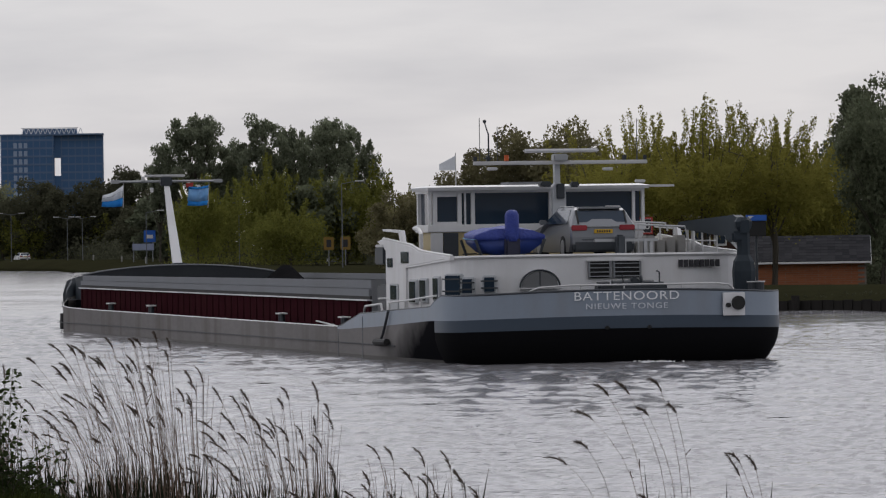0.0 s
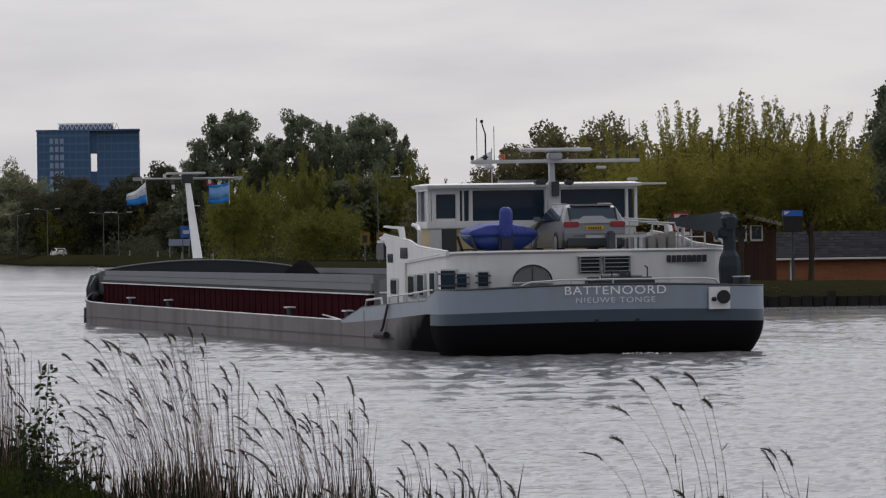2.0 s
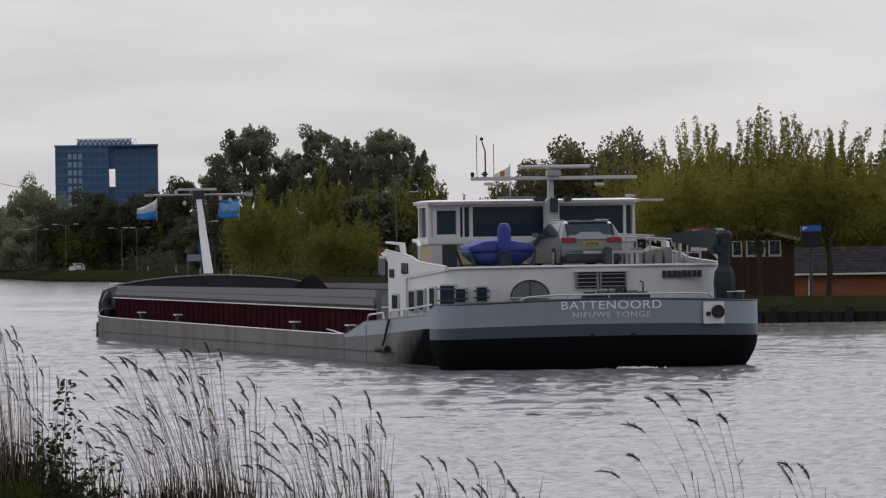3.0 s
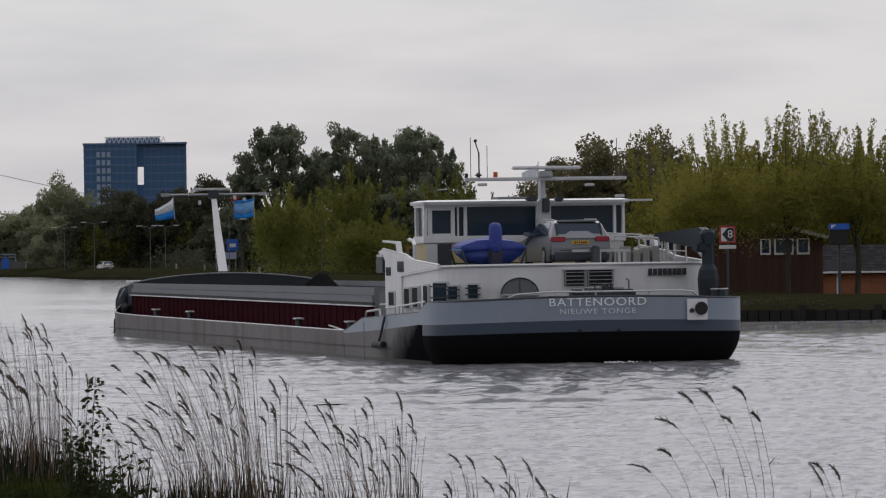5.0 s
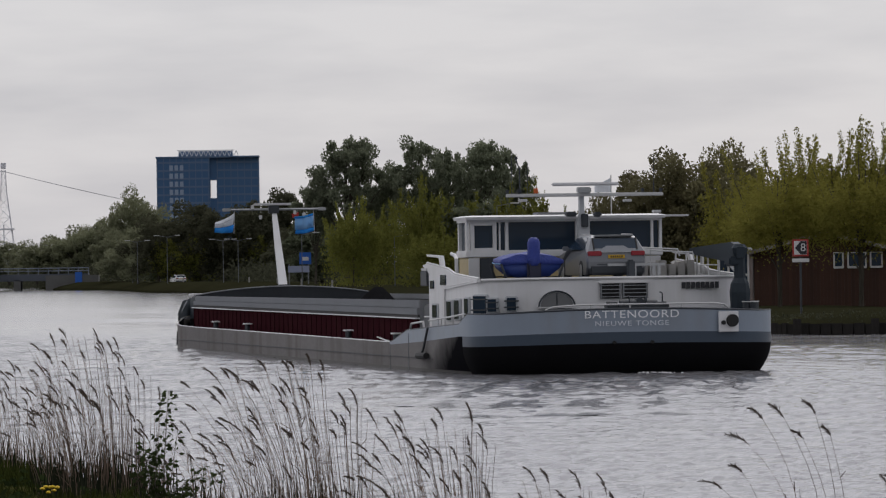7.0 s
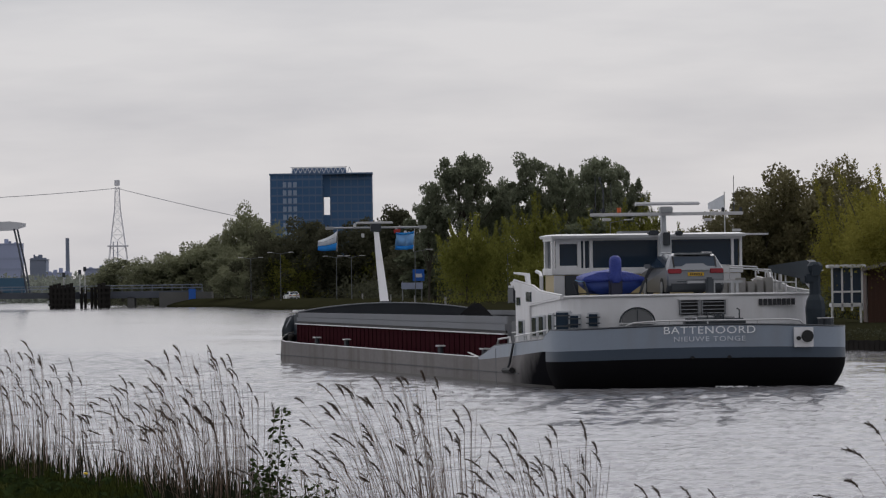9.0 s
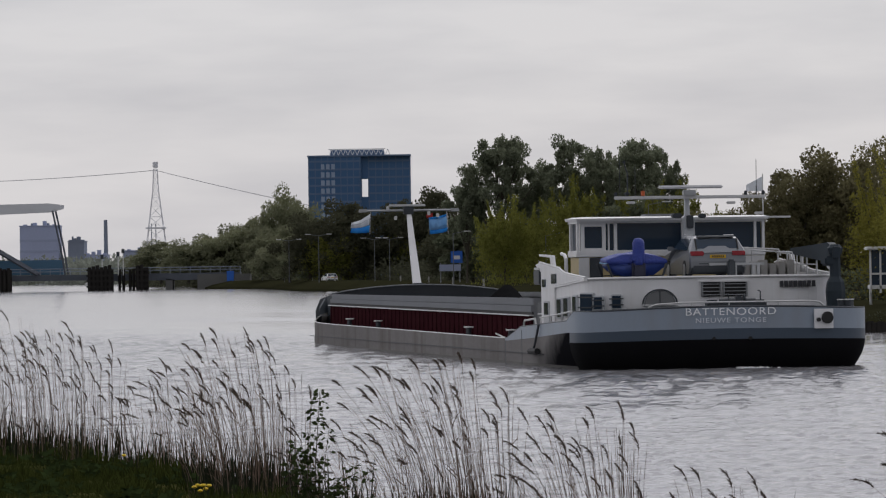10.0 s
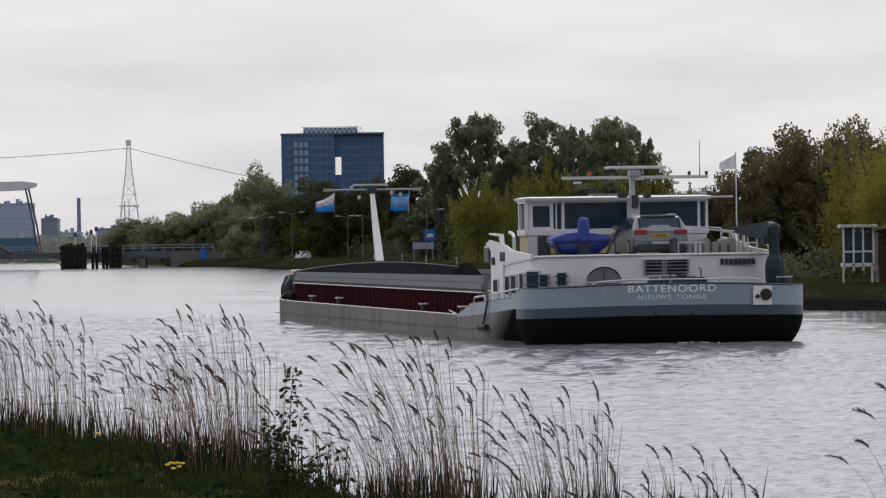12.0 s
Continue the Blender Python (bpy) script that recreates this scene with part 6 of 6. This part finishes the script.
def bridge():
    b = thing("lift_bridge", "low road bridge with a balance beam and timber fenders", "bridge", m=pose(0, 1150, 0))
    part("deck", cuboid(-140, -75.5, -3, 5, 2.1, 3.25, 0.03), M_BRIDGE_DARK, b, "dark bridge deck")
    part("deck", cuboid(-72.8, -46, -3, 5, 1.9, 3.3, 0.03), M_BRIDGE_DARK, b)
    for z in (3.9, 4.45):
        part("rail", bar([(-140, -3, z), (-46, -3, z)], 0.09, 5), M_BRIDGE, b, "blue-grey bridge rail")
    for k in range(48):
        part("rail_post", cuboid(-140 + 2 * k, -139.85 + 2 * k, -3.05, -2.95, 3.2, 4.45), M_BRIDGE, b)
    for x0, x1, z in ((-76.2, -71.2, 4.9), (-66.6, -64.2, 5.1)):
        fen = part("fender", cuboid(x0, x1, -7, -4.2, -0.8, z - 0.6), M_PILING, b, "dark timber fender")
        for k in range(int((x1 - x0) / 0.8)):
            part("pile", bar([(x0 + 0.4 + 0.8 * k, -7.2, -1), (x0 + 0.4 + 0.8 * k, -7.2, z + 0.2 * (k % 3) - 0.2)], 0.38, 8), M_PILING, fen)
        for r in range(4):
            part("waling", cuboid(x0 - 0.2, x1 + 0.2, -7.6, -7.3, 0.6 + 1.1 * r, 1.0 + 1.1 * r), M_PILING, fen)
    for x in (-70.0, -69.2, -67.9, -67.2):
        part("pile", bar([(x, -4, -1), (x, -4, 4.2)], 0.3, 8), M_PILING, b)
    for x in (-60.2,):
        part("pier", cuboid(x - 0.7, x + 0.7, -3, 5, -1, 2.2, 0.05), M_CONCRETE, b)
    part("abutment", cuboid(-54.5, -44, -3.5, 6, -1, 3.0, 0.05), M_CONCRETE, b)
    # balance tower at the left of the opening
    fen = part("fender", cuboid(-96.5, -91.5, -7, -4.2, -0.8, 4.4), M_PILING, b, "dark timber fender")
    for k in range(6):
        part("pile", bar([(-96.2 + 0.85 * k, -7.2, -1), (-96.2 + 0.85 * k, -7.2, 4.6 + 0.2 * (k % 2))], 0.38, 8), M_PILING, fen)
    for y in (-3.5, 5.5):
        part("tower_leg", loft(bmesh.new(), [[(-96.3 + s * w, y + t * w, z) for s, t in ((-1, -1), (1, -1), (1, 1), (-1, 1))] for w, z in ((0.95, -1), (0.75, 8), (0.65, 15.2))]), M_BRIDGE, b, "blue-grey bridge tower leg")
        beam = part("balance_beam", prism(bmesh.new(), [(-112, 15.0), (-112, 17.3), (-84, 17.6), (-81.6, 17.3), (-81.6, 16.6), (-84, 15.9)], "y", y - 0.4, y + 0.4), M_BEAM, b, "long tapering balance beam")
        part("hanger", bar([(-83.3, y, 16.2), (-81.8, y, 9.0), (-80.9, y, 3.3)], 0.2, 5), M_BRIDGE_DARK, b)
        part("strut", bar([(-95.2, y, 8.6), (-86.5, y, 3.3)], 0.35, 5), M_BRIDGE_DARK, b)
    part("counterweight", cuboid(-116, -110, -4.5, 6.5, 14.5, 17.8, 0.1), M_BRIDGE, b)
    part("control_cabin", cuboid(-95, -82, 6, 10, 3.3, 6.3, 0.1), M_CABIN, b, "blue control cabin")
    part("blue_board", cuboid(-48.6, -47.2, -3.7, -3.5, 1.2, 3.6), M_SIGN_BLUE, b)
    for x, z in ((-73.4, 6.3), (-70.2, 6.8), (-69.2, 7.4)):
        part("signal_post", bar([(x, -5, 3), (x, -5, z)], 0.1, 5), M_OFFWHITE, b)
        part("signal_head", cuboid(x - 0.3, x + 0.3, -5.2, -4.9, z, z + 0.9, 0.05), M_DARK, b)
    return b


bridge()


# ---- the near bank: reeds, grass, a bush, dandelions ----
M_REED = material("dry_reed_stems", (0.145, 0.105, 0.08), 0.9, spec=0.0, vary=0.35, scale=1.2, fine=20, island=0.5)
M_PLUME = material("grey_brown_reed_plumes", (0.1, 0.08, 0.066), 0.95, spec=0.0, vary=0.3, scale=4, fine=30, island=0.35, thin=0.2)
M_SHOOT = material("dark_green_reed_shoots", (0.022, 0.025, 0.016), 0.8, vary=0.3, scale=2, fine=20, island=0.4, thin=0.3, spec=0.0)
M_BLADE = material("lush_grass_blades", (0.034, 0.042, 0.011), 0.8, vary=0.6, scale=0.5, fine=20, island=0.5, thin=0.4, spec=0.0)
M_WEED = material("broad_weed_leaves", (0.032, 0.048, 0.016), 0.7, vary=0.4, scale=1.5, fine=20, island=0.45, thin=0.35, spec=0.1)
M_BUSH = material("small_dark_bush_leaves", (0.045, 0.06, 0.025), 0.7, vary=0.3, scale=3, fine=30, island=0.4, thin=0.35, spec=0.0)
M_DANDELION = material("yellow_dandelion", (0.75, 0.5, 0.01), 0.7, vary=0.1)


def near_edge(y):
    return float(np.interp(y, [p[1] for p in NEAR_EDGE], [p[0] for p in NEAR_EDGE]))


def near_height(x, y):
    o = (near_edge(y) - x) * 0.93
    return float(np.interp(o, [-1.5, 0, 0.8, 2.0, 3.5, 6, 10, 20], [-0.6, -0.02, 0.09, 0.17, 0.27, 0.45, 0.85, 1.5]))


class Strips:
    """Gathers thin three-sided stems and flat blades into one mesh."""

    def __init__(self):
        self.v, self.f = [], []

    def stem(self, pts, r0, r1):
        base = len(self.v)
        n = len(pts)
        for i, p in enumerate(pts):
            r = r0 + (r1 - r0) * i / (n - 1)
            for k in range(3):
                self.v.append((p[0] + r * math.cos(2.094 * k), p[1] + r * math.sin(2.094 * k), p[2]))
        for i in range(n - 1):
            for k in range(3):
                a, b = base + 3 * i + k, base + 3 * i + (k + 1) % 3
                self.f.append((a, b, b + 3, a + 3))

    def blade(self, p, q, w, bend):
        base = len(self.v)
        mid = [(p[i] + q[i]) / 2 + bend[i] for i in range(3)]
        for c, ww in ((p, w), (mid, w * 0.8)):
            self.v += [(c[0] - ww, c[1], c[2]), (c[0] + ww, c[1], c[2])]
        self.v.append(tuple(q))
        self.f += [(base, base + 1, base + 3, base + 2), (base + 2, base + 3, base + 4)]

    def tuft(self, foot, way, end, length, rng, n=60, fluff=1.0):
        """A reed plume: ragged hairs along an arc that bows from the stem's way to the end's way."""
        for _ in range(n):
            u = rng.random()
            c = foot + (way * u + (end - way) * (u * u / 2)) * length
            s = 0.062 * fluff * (0.35 + 0.65 * math.sin(math.pi * (0.12 + 0.8 * u))) * rng.uniform(0.4, 1.2)
            go = (way.lerp(end, u) + Vector((rng.gauss(-0.1, 0.45), rng.gauss(0, 0.4), rng.gauss(-0.18, 0.38)))).normalized()
            q = c + go * s
            base = len(self.v)
            w = 0.004
            self.v += [(c[0] - w, c[1], c[2] - w), (c[0] + w, c[1], c[2] + w), tuple(q)]
            self.f.append((base, base + 1, base + 2))


def reed_bed(label, seed, spots, shoots=0.0, droop=0.55, fluff=1.0):
    """spots: (x, y, height, lean) of every stem."""
    rng = random.Random(seed)
    stems, plumes, green = Strips(), Strips(), Strips()
    for x, y, h, lean, plume in spots:
        z0 = max(-0.1, near_height(x, y)) - 0.05
        pts = []
        a = rng.uniform(-0.1, 0.1)
        for k in range(7):
            u = k / 6
            pts.append((x - lean * u ** 2.1 + 0.02 * math.sin(5 * u + x), y + a * u, z0 + h * u - 0.25 * lean * u ** 3))
        stems.stem(pts, 0.0052, 0.0028)
        if plume:
            d = Vector(pts[-1]) - Vector(pts[-2])
            d.normalize()
            end = (d + Vector((-droop * rng.uniform(0.4, 1.8), 0, -droop * rng.uniform(0.2, 1.1)))).normalized()
            ln = rng.uniform(0.13, 0.29)
            plumes.tuft(Vector(pts[-1]) - d * 0.05, d, end, ln, rng, int(62 * fluff), fluff)
        if rng.random() < 0.25:
            i = rng.randrange(2, 5)
            p = pts[i]
            stems.blade(p, (p[0] - rng.uniform(-0.2, 0.35), p[1], p[2] + rng.uniform(0.02, 0.22)), 0.006, (0, 0, 0.04))
        if rng.random() < shoots:
            gx, gh = x + rng.uniform(-0.2, 0.2), rng.uniform(0.3, 0.95)
            for _ in range(2):
                q = (gx + rng.uniform(-0.12, 0.12), y, z0 + gh * rng.uniform(0.6, 1.1))
                green.blade((gx, y, z0 - 0.05), q, 0.011, (rng.uniform(-0.03, 0.03), 0, 0.05))
    bed = thing("reed_bed", label, "reeds", kind="stuff")
    raw("stems", stems.v, stems.f, M_REED, bed)["kind"] = "stuff"
    raw("plumes", plumes.v, plumes.f, M_PLUME, bed)["kind"] = "stuff"
    if green.v:
        raw("shoots", green.v, green.f, M_SHOOT, bed)["kind"] = "stuff"
    return bed


rng = random.Random(77)


def stand(n, u0, u1, y0, y1, h0, h1, lean0, lean1, plume):
    """Stems whose feet lie between the bearings u0 and u1 (metres across per metre away); they fan from lean0 to lean1."""
    out = []
    for _ in range(n):
        y = rng.uniform(y0, y1)
        f = rng.betavariate(1.4, 1.4)
        u = u0 + (u1 - u0) * f
        tall = 1 - 0.3 * (2 * f - 1) ** 2
        out.append((u * y, y, rng.uniform(h0, h1) * tall, (lean0 + (lean1 - lean0) * f) * rng.uniform(0.3, 1.3), rng.random() < plume))
    return out


reed_far = reed_bed("dense dry reeds with dark plumes at the bank's foot", 1, stand(190, -0.094, -0.06, 96, 108, 1.3, 2.55, 0.45, -0.12, 0.42) + stand(60, -0.062, -0.044, 89, 96, 0.9, 1.9, 0.35, -0.1, 0.35) + stand(150, -0.094, -0.05, 93, 106, 0.35, 1.2, 0.15, -0.1, 0.05), 0.6, 0.6)
reed_mid = reed_bed("dry bent reeds with drooping plumes", 2, stand(175, -0.05, -0.028, 80, 87, 1.25, 2.5, 0.75, -0.12, 0.4) + stand(30, -0.03, -0.014, 74, 77, 0.7, 1.4, 0.5, 0.0, 0.35) + stand(120, -0.046, -0.026, 78, 84, 0.35, 1.1, 0.15, -0.12, 0.05), 0.8)
reed_main = reed_bed("tall dry bent reeds in front of the water", 3, stand(160, -0.0185, 0.0085, 68, 73, 1.2, 2.45, 0.9, -0.12, 0.36) + stand(95, 0.0095, 0.031, 65, 69, 0.85, 1.85, 0.65, -0.1, 0.36) + stand(80, -0.014, 0.006, 67, 71, 0.3, 0.95, 0.15, -0.12, 0.05), 0.9)
reed_low = reed_bed("short sparse reeds by the water", 4, stand(52, 0.026, 0.056, 62, 66, 0.5, 1.1, 0.25, 0.02, 0.5), 0.9)
reed_few = reed_bed("a few long reeds bowing over the water", 5, [(u * 63, 63, h, ln, True) for u, h, ln in
                    ((0.0830, 1.62, 0.55), (0.0838, 1.86, 0.42), (0.0875, 1.88, 0.42), (0.0900, 1.86, 0.22), (0.0915, 1.6, 0.15), (0.0890, 1.6, 0.3), (0.0760, 1.1, 0.42), (0.078, 1.25, 0.3), (0.1035, 1.05, 0.2), (0.1046, 0.95, 0.1), (0.1025, 0.9, 0.15))]
                    + stand(18, 0.07, 0.11, 61, 64, 0.3, 0.7, 0.15, 0.1, 0.2), 0.6, 0.8, 1.25)


def grass():
    """Tussocks of blades, and low clumps of broad weed leaves among them."""
    rng = random.Random(5)
    g, weeds = Strips(), Strips()
    for _ in range(60000):
        y = rng.uniform(52, 112)
        x = y * rng.uniform(-0.092, 0.0)
        o = near_edge(y) - x
        if o < 0.2:
            continue
        z = near_height(x, y)
        tuft = noise.noise((x * 0.9, y * 0.22, 0)) + 0.6 * noise.noise((x * 2.6, y * 0.6, 4))
        if tuft < -0.1 and rng.random() < 0.75:
            continue
        h = rng.uniform(0.04, 0.12) * (1 + 2.6 * max(0, tuft) + (1.0 if o < 1.6 else 0.0))
        g.blade((x, y, z - 0.02), (x + rng.gauss(-0.02, 0.07), y, z + h), 0.008, (rng.uniform(-0.02, 0.02), 0, 0.02))
    for _ in range(150):
        y = rng.uniform(64, 104)
        x = near_edge(y) - rng.uniform(0.8, 6.5)
        z, size = near_height(x, y), rng.uniform(0.08, 0.2)
        for _ in range(rng.randrange(14, 34)):
            a, out = rng.uniform(0, 6.28), size * rng.uniform(0.2, 1.3)
            bx, by, bz = x + out * math.cos(a), y + out * math.sin(a), z + size * rng.uniform(0.1, 1.1)
            weeds.blade((bx, by, bz), (bx + size * 0.7 * math.cos(a), by, bz + size * rng.uniform(-0.3, 0.5)), size * rng.uniform(0.12, 0.3), (0, 0, 0.03))
    tagged(raw("grass", g.v, g.f, M_BLADE), "lush green grass on the bank", "grass", kind="stuff")
    tagged(raw("bank_weeds", weeds.v, weeds.f, M_WEED), "low broad-leaved weeds in the bank's grass", "weeds", kind="stuff")


grass()


def bush(x, y, h):
    """One tall leader and a spread of low twigs, with small pointed leaves in pairs along them."""
    rng = random.Random(9)
    b = thing("bush", "young thorny bush with small dark leaves", "bush", m=pose(x, y, near_height(x, y)))
    leaf_v, leaf_f = [], []

    def leaf(p, way, size):
        side = way.cross(Vector((rng.gauss(0, 1), rng.gauss(0, 1), rng.gauss(0, 1)))).normalized()
        base = len(leaf_v)
        for u, w in ((0, 0), (0.45, 0.36), (1, 0), (0.45, -0.36)):
            leaf_v.append(tuple(p + way * size * u + side * size * w + Vector((0, 0, -0.12 * size * u * u))))
        leaf_f.append((base, base + 1, base + 2, base + 3))

    for k in range(24):
        if k == 0:
            lean, top, foot = 0.1, h, 0.0
        elif k < 5:
            lean, top, foot = rng.uniform(-0.25, 0.5), h * rng.uniform(0.55, 0.72), rng.uniform(-0.1, 0.2)
        else:
            lean, top, foot = rng.uniform(-0.5, 0.85), h * rng.uniform(0.16, 0.5), rng.uniform(-0.25, 0.35)
        deep = rng.uniform(-0.3, 0.3)
        pts = [Vector((foot, 0.3 * deep, -0.1)), Vector((foot + (lean - foot) * 0.35, 0.6 * deep, top * 0.5)), Vector((lean, deep, top))]
        part("stem", bar(pts, 0.012 if k == 0 else 0.007, 4, 0.003), M_BARK, b)
        for _ in range(130 if k == 0 else int(16 + 26 * top)):
            u = rng.uniform(0.15, 1.0) if k else rng.random() ** 0.75
            p = pts[0].lerp(pts[1], u * 2) if u < 0.5 else pts[1].lerp(pts[2], u * 2 - 1)
            reach = (0.17 if k == 0 else 0.1) * rng.random() * (1.1 - 0.55 * u)
            a = rng.uniform(0, 6.28)
            out = Vector((math.cos(a), math.sin(a), rng.uniform(-0.3, 0.6))).normalized()
            leaf(p + out * reach, (out + Vector((0, 0, rng.uniform(-0.8, 0.4)))).normalized(), rng.uniform(0.055, 0.1))
    raw("leaves", leaf_v, leaf_f, M_BUSH, b)["kind"] = "stuff"


bush(-1.95, 70, 1.72)


def dandelion(x, y, h=0.16):
    d = thing("dandelion", "yellow dandelion in the grass", "flower", "dandelions in the bank's grass", m=pose(x, y, near_height(x, y)))
    part("stalk", bar([(0, 0, -0.03), (0.01, 0, h)], 0.005, 5), M_BLADE, d)
    bm = bmesh.new()
    loft(bm, [[(r * math.cos(radians(t)), r * math.sin(radians(t)), z) for t in range(0, 360, 36)] for r, z in ((0.012, h - 0.01), (0.036, h + 0.006), (0.03, h + 0.024), (0.01, h + 0.03))])
    part("bloom", bm, M_DANDELION, d)


for u, y, h in ((-0.0608, 89.5, 0.3), (-0.0486, 77, 0.22), (-0.048, 76.6, 0.26), (-0.0473, 77.2, 0.24), (-0.0466, 76.8, 0.21), (-0.046, 77, 0.25), (-0.0476, 76.2, 0.2), (-0.0469, 76.4, 0.27)):
    dandelion(u * y, y, h)


# ---- what moves ----
# seconds, across, away, heading in degrees to the left
COURSE = [(0, 12.451, 154.121, 9.290), (2, 11.568, 159.580, 9.084), (4, 10.704, 165.048, 8.878), (6, 9.859, 170.524, 8.672),
          (8, 9.032, 176.007, 8.466), (10, 8.225, 181.499, 8.260), (12, 7.437, 186.999, 8.053)]


def course(m):
    return [(t, pose(x, y, 0, 0, 0, head) @ m) for t, x, y, head in COURSE]


def fluttering(m, swing):
    """Rows twice a second for a flag that swings about its hoist."""
    rows = []
    for k in range(25):
        t = k * 0.5
        x, y, head = (lerp(t, [(c[0], c[i]) for c in COURSE]) for i in (1, 2, 3))
        rows.append((t, pose(x, y, 0, 0, 0, head) @ m @ pose(0, 0, 0, 0, 4 * math.sin(2.1 * t + swing), 16 * math.sin(3.4 * t + swing))))
    return rows


def swaying(c, size, beat):
    """Rows twice a second for a bed of reeds that rocks in the wind about its foot."""
    rows = []
    for k in range(25):
        t = k * 0.5
        a = size * (math.sin(beat * t) + 0.5 * math.sin(2.3 * beat * t + 1))
        rows.append((t, pose(*c) @ pose(0, 0, 0, 0, a, 0) @ pose(-c[0], -c[1], -c[2])))
    return rows


def motions():
    walk(water, [(t, pose(-0.4 * t, -0.15 * t, 0)) for t in (0.0, 4.0, 8.0, 12.0)])
    for bed, c, size, beat in ((reed_far, (-6, 86, 0.4), 0.5, 2.0), (reed_mid, (-2.4, 76, 0.3), 0.6, 1.8), (reed_main, (0, 68, 0), 0.7, 1.7),
                               (reed_low, (2.6, 64, 0), 0.7, 1.9), (reed_few, (5.5, 63, 0), 0.8, 1.6)):
        walk(bed, swaying(c, size, beat))
    walk(barge, course(Matrix()))
    walk(car, course(pose(0.43, 4.3, 2.78, 0, 0, 0)))
    walk(wake, course(Matrix()))
    walk(froth, course(pose(0, -0.1, 0.0, 0, 0, 0)))
    walk(tender, course(pose(-2.25, 4.2, 2.95, 0, 0, 0)))
    walk(flag_port, fluttering(pose(-1.75, 76, 5.8), 0.4))
    walk(flag_starboard, fluttering(pose(1.7, 76, 5.75), 2.0))


motions()
